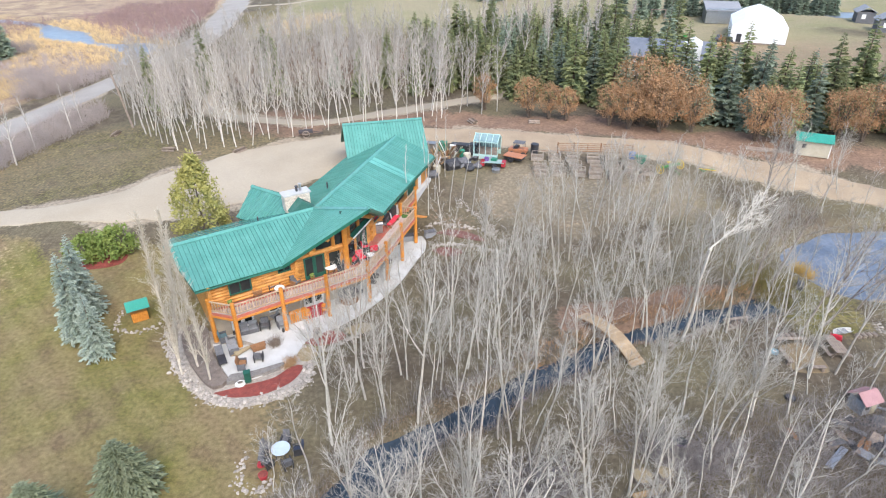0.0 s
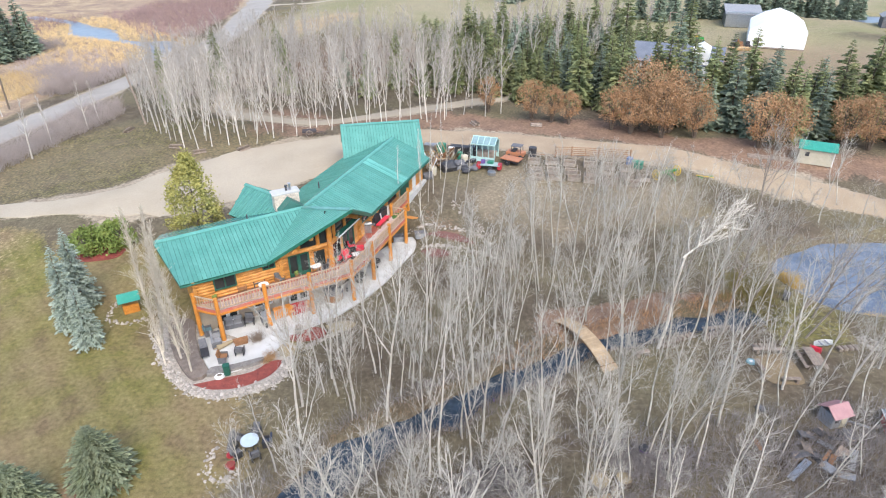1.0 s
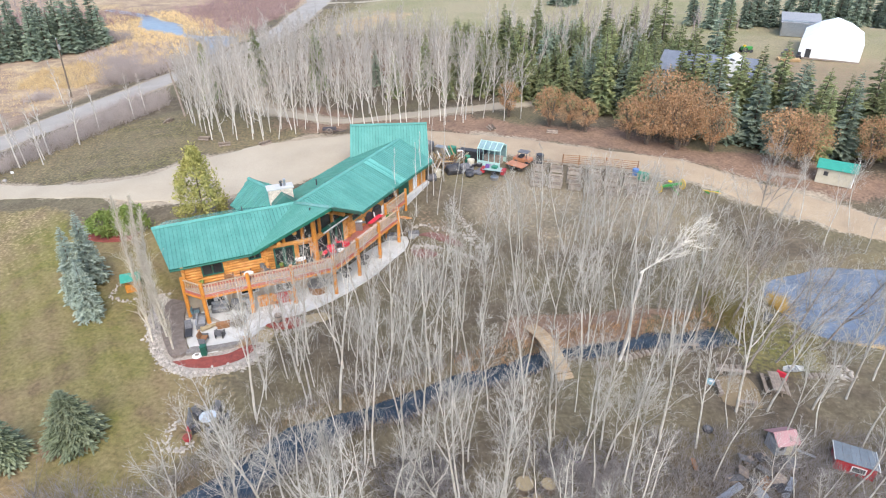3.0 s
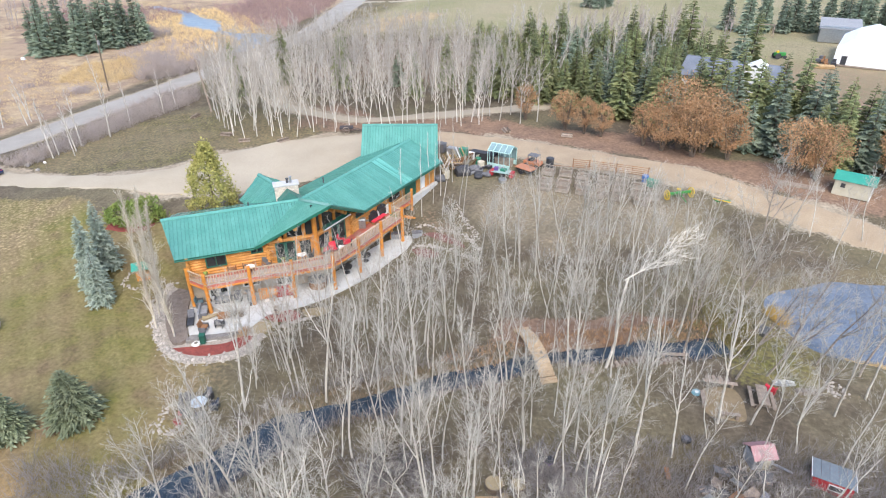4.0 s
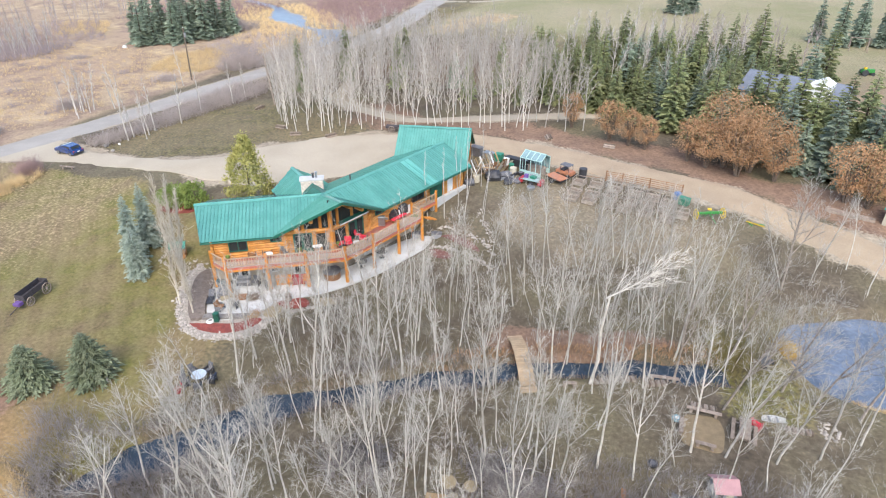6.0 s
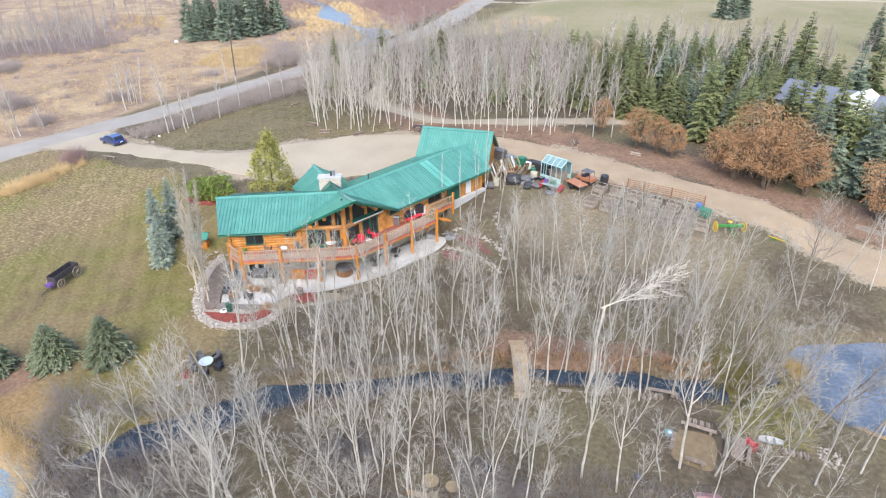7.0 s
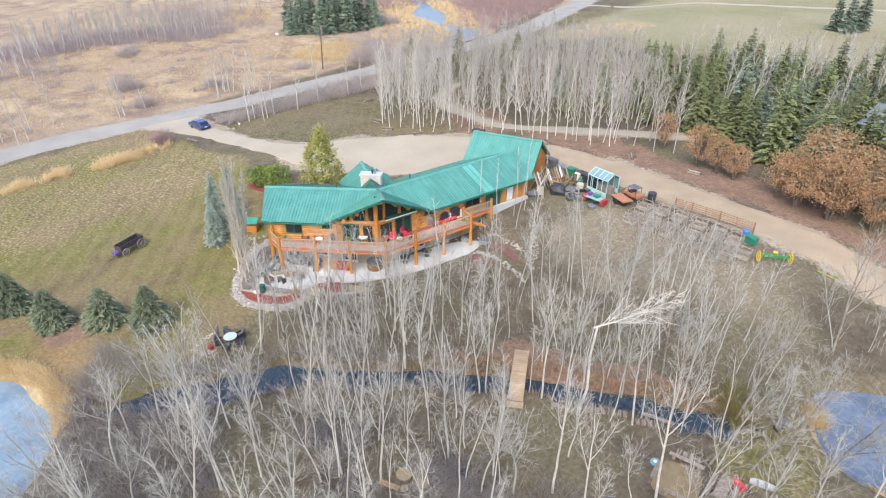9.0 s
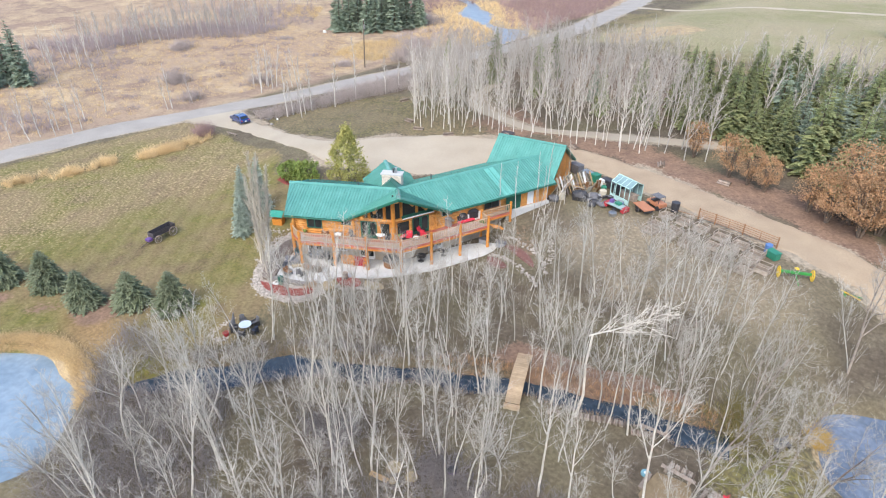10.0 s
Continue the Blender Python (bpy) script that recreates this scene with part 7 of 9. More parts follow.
for i in range(4):
    bm = bmesh.new()
    n = 28
    rr = 0.36 - 0.05 * i
    vs = []
    for k in range(n):
        a = 2 * math.pi * k / n
        vs.append([bm.verts.new(((rr + 0.03 * math.cos(b)) * math.cos(a), (rr + 0.03 * math.cos(b)) * math.sin(a), 0.05 + 0.04 * i + 0.03 * math.sin(b))) for b in np.linspace(0, 2 * math.pi, 7)[:-1]])
    for k in range(n):
        for j in range(6):
            bm.faces.new((vs[k][j], vs[(k + 1) % n][j], vs[(k + 1) % n][(j + 1) % 6], vs[k][(j + 1) % 6]))
    part("coil", bm, WHITE, t)
for x, y, mat_, lab in ((-14.1, 40.2, POST, "orange-brown wooden bar counter under the deck"), (-12.75, 40.9, REDPAINT, "red painted bar counter under the deck")):
    t = kit("bar_counter", x, y, 33, lab, "counter", "bar counters", PZ)
    add(t, "counter_top", mat_, ("b", (0, 0, 0.98), (1.5, 0.5, 0.06), 0, 0.015))
    for i in range(8):
        add(t, "slat", mat_, ("b", (-0.66 + i * 0.19, -0.18, 0.5), (0.15, 0.03, 0.9), 0, 0.01))
    for s in (-0.65, 0.65):
        add(t, "leg", mat_, ("b", (s, 0.15, 0.48), (0.08, 0.08, 0.96), 0, 0.01))
for x, y in ((-12.0, 40.9), (-13.2, 40.1)):
    t = kit("bar_stool", x, y, 33, "orange-brown wooden bar stool", "stool", "bar stools", PZ)
    add(t, "seat", POST, ("b", (0, 0, 0.7), (0.4, 0.4, 0.06), 0, 0.02))
    add(t, "backrest", POST, ("b", (0, 0.18, 1.0), (0.38, 0.04, 0.35), 0, 0.01))
    for sx in (-0.16, 0.16):
        for sy in (-0.16, 0.16):
            add(t, "leg", POST, ("c", (sx * 1.1, sy * 1.1, -0.02), (sx, sy, 0.7), 0.025))
t = kit("hot_tub", -10.4, 43.3, 33, "dark round covered tub under the deck", "hot tub", "", PZ)
add(t, "shell", BROWNWOOD, ("c", (0, 0, -0.02), (0, 0, 0.75), 0.85, 0.85, 24))
add(t, "cover", DGREY, ("c", (0, 0, 0.75), (0, 0, 0.87), 0.92, 0.9, 24))
t = kit("barrel_planter", -12.1, 38.15, 0, "old wooden barrel planter in a mulch bed", "planter", "")
add(t, "barrel", GREYWOOD, ("c", (0, 0, -0.05), (0, 0, 0.38), 0.27, 0.33, 16), ("c", (0, 0, 0.38), (0, 0, 0.8), 0.33, 0.27, 16))
for z_ in (0.15, 0.62):
    add(t, "hoop", BLACK, ("c", (0, 0, z_), (0, 0, z_ + 0.06), 0.325, 0.335, 16))
for x, y, turn in ((-6.0, 54.2, 15), (-3.7, 54.5, 20)):
    t = kit("storage_box", x, y, turn, "grey garden storage box beside the path", "box", "storage boxes", PZ if x < -5 else None)
    add(t, "body", GREY, ("b", (0, 0, 0.3), (1.15, 0.65, 0.62), 0, 0.04))
    add(t, "lid", DGREY, ("b", (0, 0, 0.64), (1.22, 0.72, 0.07), 0, 0.02))
for x, y in ((-8.6, 46.2), (-7.6, 48.8)):
    t = kit("wire_table", x, y, 15, "black metal mesh patio table under the deck", "table", "metal tables", PZ)
    add(t, "tabletop", BLACK, ("c", (0, 0, 0.68), (0, 0, 0.72), 0.6, 0.6, 20))
    add(t, "pedestal", BLACK, ("c", (0, 0, -0.02), (0, 0, 0.7), 0.06, 0.05), ("c", (0, 0, 0), (0, 0, 0.04), 0.35, 0.3, 16))
for i, (x, y) in enumerate(((-15.0, 38.6), (-9.4, 44.4), (-18.9, 38.2))):
    t = kit("lantern", x, y, 0, "small black lantern by a post", "lantern", "terrace lanterns", PZ)
    add(t, "body", BLACK, ("b", (0, 0, 0.18), (0.16, 0.16, 0.32), 0, 0.015))
    add(t, "top", BLACK, ("c", (0, 0, 0.34), (0, 0, 0.44), 0.12, 0.02, 4))

# ---- lawn ----
t = kit("wishing_well", -27.4, 40.0, 33, "small wooden wishing well with a green roof", "well")
add(t, "curb", POST, ("b", (0, 0, 0.4), (1.25, 1.0, 0.85), 0, 0.02))
for sx in (-0.55, 0.55):
    add(t, "upright", BROWNWOOD, ("b", (sx, 0, 0.95), (0.1, 0.1, 1.1)))
for s in (-1, 1):
    p = add(t, "roof", TEALSHED, ("b", (0, s * 0.42, 1.55), (1.75, 0.98, 0.05), 0, 0.01, -s * 28))
    for i in range(6):
        add(p, "roof_rib", TEALSHED, ("b", (-0.75 + i * 0.3, s * 0.42, 1.59), (0.04, 0.96, 0.04), 0, 0, -s * 28))


def spoked_wheel(owner, c, r, material, spokes=10, axis="y"):
    """A wooden wheel with rim, hub and spokes as sub-parts."""
    w = add(owner, "wheel", material, ("c", (c[0], c[1] - 0.06, c[2]), (c[0], c[1] + 0.06, c[2]), 0.09, 0.09, 12), label="spoked wheel")
    bm = bmesh.new()
    n = 24
    vs = []
    for k in range(n):
        a = 2 * math.pi * k / n
        vs.append([bm.verts.new((c[0] + (r + dr) * math.cos(a), c[1] + dy, c[2] + (r + dr) * math.sin(a))) for dr, dy in ((-0.07, -0.035), (0, -0.035), (0, 0.035), (-0.07, 0.035))])
    for k in range(n):
        for j in range(4):
            bm.faces.new((vs[k][j], vs[(k + 1) % n][j], vs[(k + 1) % n][(j + 1) % 4], vs[k][(j + 1) % 4]))
    part("rim", bm, material, w)
    for k in range(spokes):
        a = 2 * math.pi * k / spokes
        add(w, "spoke", material, ("c", c, (c[0] + r * 0.95 * math.cos(a), c[1], c[2] + r * 0.95 * math.sin(a)), 0.025, 0.02, 6))
    return w


wagon_dark = surface("dark_wagon_board", (0.045, 0.04, 0.045), (0.07, 0.06, 0.065), 3, 0.8, 0, 25, 0.3, 0.3)
t = kit("farm_wagon", -35.1, 28.6, 104, "old black wooden farm wagon on the lawn", "wagon")
for s in (-1, 1):
    for k in range(3):
        add(t, "side_board", wagon_dark, ("b", (0.15, s * 0.5, 0.85 + k * 0.2), (3.1, 0.05, 0.18), 0, 0.01))
    spoked_wheel(t, (1.15, s * 0.68, 0.58), 0.58, GREYWOOD)
    spoked_wheel(t, (-1.0, s * 0.68, 0.48), 0.48, GREYWOOD)
for e in (-1.4, 1.7):
    add(t, "end_board", wagon_dark, ("b", (e, 0, 1.05), (0.05, 1.0, 0.55), 0, 0.01))
add(t, "floor_board", wagon_dark, ("b", (0.15, 0, 0.78), (3.1, 1.0, 0.06)))
add(t, "axle", wagon_dark, ("c", (1.15, -0.68, 0.58), (1.15, 0.68, 0.58), 0.05), ("c", (-1.0, -0.68, 0.48), (-1.0, 0.68, 0.48), 0.05))
add(t, "flower_box", PURPLE, ("b", (-1.75, 0, 0.62), (0.6, 0.7, 0.35), 0, 0.05), label="purple flower box at the front")
add(t, "drawbar", wagon_dark, ("c", (-1.2, 0, 0.5), (-2.9, 0.1, 0.1), 0.04))

round_table(-11.9, 25.9, None, 0.6, 0.74, surface("pale_blue_table", (0.52, 0.60, 0.68), (0.46, 0.54, 0.62), 3, 0.5, 0, 30, 0.08, 0.05), BLACK, "round pale blue garden table by the creek", "garden_table")
for i in range(5):
    a = i * 1.256 + 0.3
    chair(-11.9 + 1.05 * math.cos(a), 25.9 + 1.05 * math.sin(a), math.degrees(a) - 90, BLACK, surface("navy_sling", (0.03, 0.04, 0.07), (0.04, 0.055, 0.09), 3, 0.8, 0, 30, 0.2, 0.2) if i == 0 else DGREY, "dark metal garden chair at the round table", None, 0.55, "garden chairs")
t = kit("garden_umbrella", -13.0, 25.2, 20, "folded dark garden umbrella on a stand", "umbrella")
add(t, "pole", STEEL, ("c", (0, 0, -0.05), (0.25, 0.1, 1.9), 0.025))
add(t, "canopy", DGREY, ("c", (0.05, 0.02, 0.5), (0.25, 0.1, 1.85), 0.24, 0.05, 10))
add(t, "base", REDPAINT, ("c", (0, 0, -0.02), (0, 0, 0.15), 0.3, 0.25, 16))
t = kit("flower_tub", -12.6, 24.2, 0, "red flower tub in the stone ring", "planter")
add(t, "tub", REDPAINT, ("c", (0, 0, -0.02), (0, 0, 0.35), 0.22, 0.3, 16))
add(t, "soil", MULCH, ("c", (0, 0, 0.33), (0, 0, 0.37), 0.28, 0.26, 16))
t = kit("wooden_frame", -11.0, 18.9, 25, "grey timber landing frame by the creek", "landing")
for k in range(5):
    add(t, "rung", GREYWOOD, ("b", (-0.9 + k * 0.45, 0, 0.2), (0.08, 1.2, 0.07)))
for s in (-0.6, 0.6):
    add(t, "rail", GREYWOOD, ("b", (0, s, 0.15), (2.1, 0.09, 0.1)))

# ---- drive and road ----
def car(x, y, turn):
    t = kit("parked_car", x, y, turn, "dark blue hatchback parked at the driveway mouth", "car")
    prof = [(-2.2, 0.35), (-2.25, 0.75), (-2.15, 0.95), (-1.95, 1.02), (-1.55, 1.50), (-0.2, 1.56), (0.55, 1.45), (1.25, 0.98), (2.05, 0.85), (2.22, 0.65), (2.2, 0.35)]
    bm = bmesh.new()
    rows = []
    for yy, k in ((-0.90, 0.0), (-0.86, 0.6), (-0.70, 1.0), (0.70, 1.0), (0.86, 0.6), (0.90, 0.0)):
        rows.append([bm.verts.new((px * (1 if pz < 1.1 else 1 - 0.02 * k), yy * (1 if pz < 1.0 else 0.86), 0.32 + (pz - 0.32) * (1 if k else 0.97))) for px, pz in prof])
    for a, b in zip(rows[:-1], rows[1:]):
        for i in range(len(prof)):
            j = (i + 1) % len(prof)
            bm.faces.new((a[i], a[j], b[j], b[i]))
    bm.faces.new(rows[0])
    bm.faces.new(rows[-1][::-1])
    bmesh.ops.recalc_face_normals(bm, faces=bm.faces)
    part("body", bm, CARBLUE, t)
    for s in (-1, 1):
        add(t, "side_window", GLASSDARK, ("b", (-0.25, s * 0.80, 1.23), (2.0, 0.03, 0.36), 0, 0.01))
        add(t, "tail_light", REDPAINT, ("b", (-2.2, s * 0.70, 0.85), (0.08, 0.25, 0.18), 0, 0.01))
        add(t, "headlight", WHITE, ("b", (2.14, s * 0.66, 0.72), (0.10, 0.3, 0.13), 0, 0.01))
        for e in (-1.35, 1.38):
            w = add(t, "wheel", STEEL, ("c", (e, s * 0.82, 0.32), (e, s * 0.93, 0.32), 0.2, 0.2, 14))
            add(w, "tyre", BLACK, ("c", (e, s * 0.72, 0.32), (e, s * 0.92, 0.32), 0.33, 0.33, 20))
    add(t, "rear_window", GLASSDARK, ("b", (-1.79, 0, 1.28), (0.04, 1.25, 0.42), 0, 0.01, 0, 40))
    add(t, "windscreen", GLASSDARK, ("b", (0.92, 0, 1.24), (0.04, 1.3, 0.78), 0, 0.01, 0, -57))
    add(t, "number_plate", WHITE, ("b", (-2.25, 0, 0.72), (0.03, 0.45, 0.13)))
    add(t, "bumper", BLACK, ("b", (-2.22, 0, 0.45), (0.12, 1.7, 0.2), 0, 0.03))


car(-66.6, 57.9, 176)
for x, y, h_, lean_, lab in ((-84.5, 102.5, 11.0, (0.4, 0.1), "brown wooden utility pole beside the road"), (-49.8, 86.8, 8.5, (-1.9, 1.0), "thin grey leaning wooden pole among aspens")):
    t = kit("utility_pole", x, y, 0, lab, "pole")
    add(t, "shaft", DARKBARK if h_ > 10 else GREYWOOD, ("c", (0, 0, -0.3), (lean_[0], lean_[1], h_), 0.17, 0.12, 10))
    if h_ > 10:
        add(t, "transformer", STEEL, ("c", (0.55, 0.1, h_ - 1.9), (0.55, 0.1, h_ - 1.0), 0.24, 0.24, 14))
        add(t, "insulator", WHITE, ("c", (0.4, 0.1, h_), (0.4, 0.1, h_ + 0.25), 0.07, 0.05, 8))
        add(t, "bracket", STEEL, ("b", (0.45, 0.1, h_ - 1.4), (0.4, 0.06, 0.06)))
t = kit("log_bench", -60.6, 52.8, 10, "low grey timber barrier by the driveway mouth", "barrier")
add(t, "rail", GREYWOOD, ("b", (0, 0, 0.4), (2.4, 0.25, 0.12), 0, 0.02))
for s in (-0.8, 0.8):
    add(t, "leg", GREYWOOD, ("b", (s, 0, 0.17), (0.15, 0.2, 0.38)))
for x, y, s in ((-63.4, 61.8, 0.5), (-60.5, 60.6, 0.4)):
    t = kit("marker_stone", x, y, 0, "dark boulder beside the driveway mouth", "boulder", "driveway boulders")
    add(t, "stone", DARKROCK, ("o", (0, 0, 0.2 * s), (0.8 * s, 0.6 * s, 0.7 * s), 0.5))
t = kit("marker_sign", -59.8, 61.4, 20, "small white marker on a stake", "sign")
add(t, "stake", GREYWOOD, ("c", (0, 0, -0.1), (0, 0, 0.9), 0.03))
add(t, "plate", WHITE, ("b", (0, 0, 0.95), (0.35, 0.04, 0.3)))
for i, (x, y) in enumerate(((-38.4, 73.4), (-34.3, 71.4), (-28.9, 72.6), (-51.4, 84.3), (1.0, 84.2), (-11.6, 81.5), (9.9, 84.2))):
    t = kit("log_pile", x, y, 30 * i, "small dark heap of logs at the wood's edge", "log pile", "log heaps at the wood edge")
    for k in range(7):
        a = random.uniform(-0.5, 0.5)
        add(t, "log", DARKBARK if k % 3 else GREYWOOD, ("c", (-0.8, (k % 4) * 0.24 - 0.4, 0.12 + 0.2 * (k // 4)), (0.8, (k % 4) * 0.24 - 0.4 + a * 0.3, 0.12 + 0.2 * (k // 4)), 0.12, 0.11, 8))
t = kit("small_cart", -21.6, 78.4, 15, "small dark two-wheeled cart beside the driveway", "cart")
add(t, "bed", wagon_dark, ("b", (0, 0, 0.75), (1.9, 1.0, 0.3), 0, 0.03))
for s in (-1, 1):
    spoked_wheel(t, (0, s * 0.62, 0.5), 0.5, GREYWOOD, 8)
add(t, "shaft", wagon_dark, ("c", (0.9, 0.3, 0.6), (2.3, 0.3, 0.3), 0.04), ("c", (0.9, -0.3, 0.6), (2.3, -0.3, 0.3), 0.04))

# ---- work yard beside the garage ----
def gz(x, y):
    return ground_z(x, y)


t = kit("leaning_boards", -4.0, 67.4, 20, "pale sheets and boards leaning on the garage", "boards")
for i in range(7):
    add(t, "board", (WHITE, TANWOOD, GREYWOOD, TANPAINT)[i % 4], ("b", (0.15 + 0.12 * (i % 3), -1.6 + i * 0.5, 1.0), (0.05, 0.4 + 0.1 * (i % 3), 2.2), 10 * (i % 3) - 10, 0.01, 4 * (i % 2), 22 + 3 * (i % 3)))
for i in range(12):
    bx, by = -4.3 + 0.16 * i + random.uniform(-0.1, 0.1), 66.6 + 0.42 * i
    t = kit("leaning_board", bx, by, 15 + random.uniform(-14, 14), ("long pale plank leaning on the garage", "cream sheet leaning on the garage", "grey weathered plank leaning on the garage", "tan plank leaning on the garage")[i % 4], "board", "boards leaning on the garage")
    add(t, "board", (TANPAINT, WHITE, GREYWOOD, TANWOOD)[i % 4], ("b", (0.2, 0, 1.15), (0.05, random.uniform(0.16, 0.5), 2.5), 0, 0.008, random.uniform(-8, 8), -24))
t = kit("plank_heap", -2.9, 69.4, 60, "untidy heap of brown planks by the garage", "plank heap")
for i in range(12):
    add(t, "plank", (BROWNWOOD, GREYWOOD, TANWOOD)[i % 3], ("b", (random.uniform(-0.3, 0.3), random.uniform(-0.8, 0.8), 0.2 + 0.07 * i), (2.4, 0.2, 0.05), random.uniform(-25, 25), 0.005, 0, random.uniform(-8, 14)))
for x, y, s, mat_, lab in ((-1.6, 67.6, 1.2, BLACK, "machine under a black tarpaulin"), (-0.4, 68.6, 0.9, DGREY, "low machine under a dark grey cover"), (-3.9, 65.2, 0.8, DGREY, "dark grey covered drum by the wall")):
    t = kit("covered_machine", x, y, 25, lab, "machine", "covered machines")
    add(t, "cover", mat_, ("o", (0, 0, 0.45 * s), (0.9 * s, 0.7 * s, 0.6 * s), 0.35), ("b", (0, 0, 0.4 * s), (1.5 * s, 1.1 * s, 0.75 * s), 0, 0.15))
    add(t, "skid", BLACK, ("b", (0, 0, 0.05), (1.5 * s, 1.0 * s, 0.14)))
for x, y, r_, h_, mat_, lab in ((0.2, 70.0, 0.45, 0.9, TANPAINT, "cream plastic barrel in the yard"), (-0.4, 71.2, 0.35, 0.9, GREENPLASTIC, "green plastic barrel in the yard"), (-3.4, 66.2, 0.45, 0.9, TANPAINT, "cream plastic drum by the garage"), (8.7, 72.3, 0.5, 1.15, BLACK, "black plastic compost bin by the track"), (-1.6, 72.8, 0.4, 0.9, WHITE, "white plastic barrel in the yard"), (3.6, 66.6, 0.5, 0.35, STEEL, "round galvanised tub in the yard")):
    t = kit("barrel", x, y, 0, lab, "barrel", "yard barrels")
    add(t, "drum", mat_, ("c", (0, 0, -0.03), (0, 0, h_), r_ * 0.96, r_, 18))
    add(t, "rim", mat_, ("c", (0, 0, h_), (0, 0, h_ + 0.05), r_ * 1.04, r_ * 0.9, 18))
for x, y, w_, d_, h_, mat_, lab in ((-6.4, 74.2, 1.7, 1.1, 1.2, DGREY, "dark skip bin with a lid"), (-4.4, 73.8, 1.5, 1.0, 0.8, STEEL, "dull grey metal chest beside the garage"), (-2.9, 73.4, 1.0, 1.0, 1.0, GREENPLASTIC, "green plastic bin beside the garage"), (-0.6, 73.2, 2.4, 1.0, 0.9, BLACK, "long black metal tank by the track"), (1.2, 72.3, 1.3, 1.1, 1.2, BLACK, "black steel box beside the greenhouse")):
    t = kit("storage_bin", x, y, -12, lab, "bin", "storage bins along the track")
    add(t, "body", mat_, ("b", (0, 0, h_ / 2), (w_, d_, h_), 0, 0.05))
    add(t, "lid", mat_, ("b", (0, 0, h_ + 0.03), (w_ + 0.06, d_ + 0.06, 0.08), 0, 0.02))
t = kit("greenhouse", 2.7, 71.2, -14, "small glass greenhouse with a pale green frame", "greenhouse")
t.matrix_basis = t.matrix_basis @ Matrix.Scale(1.2, 4)
GHF = surface("pale_green_frame", (0.46, 0.66, 0.62), (0.40, 0.58, 0.55), 3, 0.5, 0, 30, 0.1, 0.1)
GHG = surface("hazy_glazing", (0.17, 0.27, 0.28), (0.24, 0.34, 0.35), 1.5, 0.15, 0, 10, 0.1, 0.0)
for sx in (-1.25, -0.625, 0, 0.625, 1.25):
    add(t, "rafter", GHF, ("b", (sx, -0.48, 2.15), (0.06, 1.15, 0.06), 0, 0, 27), ("b", (sx, 0.48, 2.15), (0.06, 1.15, 0.06), 0, 0, -27), ("b", (sx, -0.97, 0.95), (0.06, 0.06, 1.9)), ("b", (sx, 0.97, 0.95), (0.06, 0.06, 1.9)))
for i in range(4):
    sx = -0.94 + i * 0.625
    add(t, "pane", GHG, ("b", (sx, -0.48, 2.16), (0.54, 1.05, 0.015), 0, 0, 27))
    add(t, "pane", GHG, ("b", (sx, 0.48, 2.16), (0.54, 1.05, 0.015), 0, 0, -27))
    add(t, "pane", GHG, ("b", (sx, 0.97, 1.2), (0.54, 0.015, 1.3)))
for sy in (-0.97, 0.97):
    add(t, "sill", GHF, ("b", (0, sy, 0.3), (2.5, 0.06, 0.5)))
    add(t, "wall_plate", GHF, ("b", (0, sy, 1.87), (2.55, 0.07, 0.07)))
add(t, "bench", GREYWOOD, ("b", (0, 0.4, 0.75), (2.3, 0.6, 0.05)), ("b", (0, 0.4, 0.35), (2.1, 0.5, 0.7)))
add(t, "ridge", GHF, ("b", (0, 0, 2.42), (2.6, 0.08, 0.08)))
add(t, "door_frame", GHF, ("b", (-1.27, -0.4, 0.95), (0.05, 0.05, 1.9)), ("b", (-1.27, 0.4, 0.95), (0.05, 0.05, 1.9)))
t = kit("flat_trailer", 3.3, 67.9, -8, "flat trailer with red ends and a green-grey deck", "trailer")
add(t, "deck", surface("greenish_sheet", (0.30, 0.42, 0.40), (0.26, 0.36, 0.35), 2, 0.6, 0, 20, 0.15, 0.1), ("b", (0, 0, 0.72), (2.6, 1.2, 0.07), 0, 0.01))
for s in (-1, 1):
    add(t, "end_panel", REDPAINT, ("b", (s * 1.25, 0, 0.5), (0.5, 1.15, 0.55), 0, 0.04))
    w = add(t, "wheel", STEEL, ("c", (0.2, s * 0.66, 0.3), (0.2, s * 0.74, 0.3), 0.16, 0.16, 12))
    add(w, "tyre", BLACK, ("c", (0.2, s * 0.58, 0.3), (0.2, s * 0.74, 0.3), 0.3, 0.3, 18))
add(t, "load", PURPLE, ("b", (-0.8, 0.1, 0.95), (0.5, 0.5, 0.4), 12, 0.03))
add(t, "crate", GREENPLASTIC, ("b", (0.1, 0.2, 0.9), (0.7, 0.6, 0.28), -8, 0.03))
t = kit("dump_trailer", 6.0, 69.6, -30, "orange-brown flat trailer beside the track", "trailer")
add(t, "bed", ORANGE, ("b", (0, 0, 0.72), (2.5, 1.5, 0.1), 0, 0.02), label="rusty orange deck")
add(t, "chassis", BLACK, ("b", (0, 0, 0.5), (2.3, 1.1, 0.25), 0, 0.02))
for s in (-1, 1):
    w = add(t, "wheel", STEEL, ("c", (-0.2, s * 0.72, 0.34), (-0.2, s * 0.82, 0.34), 0.18, 0.18, 12))
    add(w, "tyre", BLACK, ("c", (-0.2, s * 0.62, 0.34), (-0.2, s * 0.82, 0.34), 0.34, 0.34, 18))
t = kit("utility_vehicle", 6.6, 71.7, -20, "small red-orange utility vehicle with a dark roof", "vehicle")
add(t, "body", ORANGE, ("b", (0, 0, 0.62), (2.3, 1.2, 0.5), 0, 0.08))
add(t, "roof", DGREY, ("b", (0.1, 0, 1.62), (1.4, 1.15, 0.07), 0, 0.03))
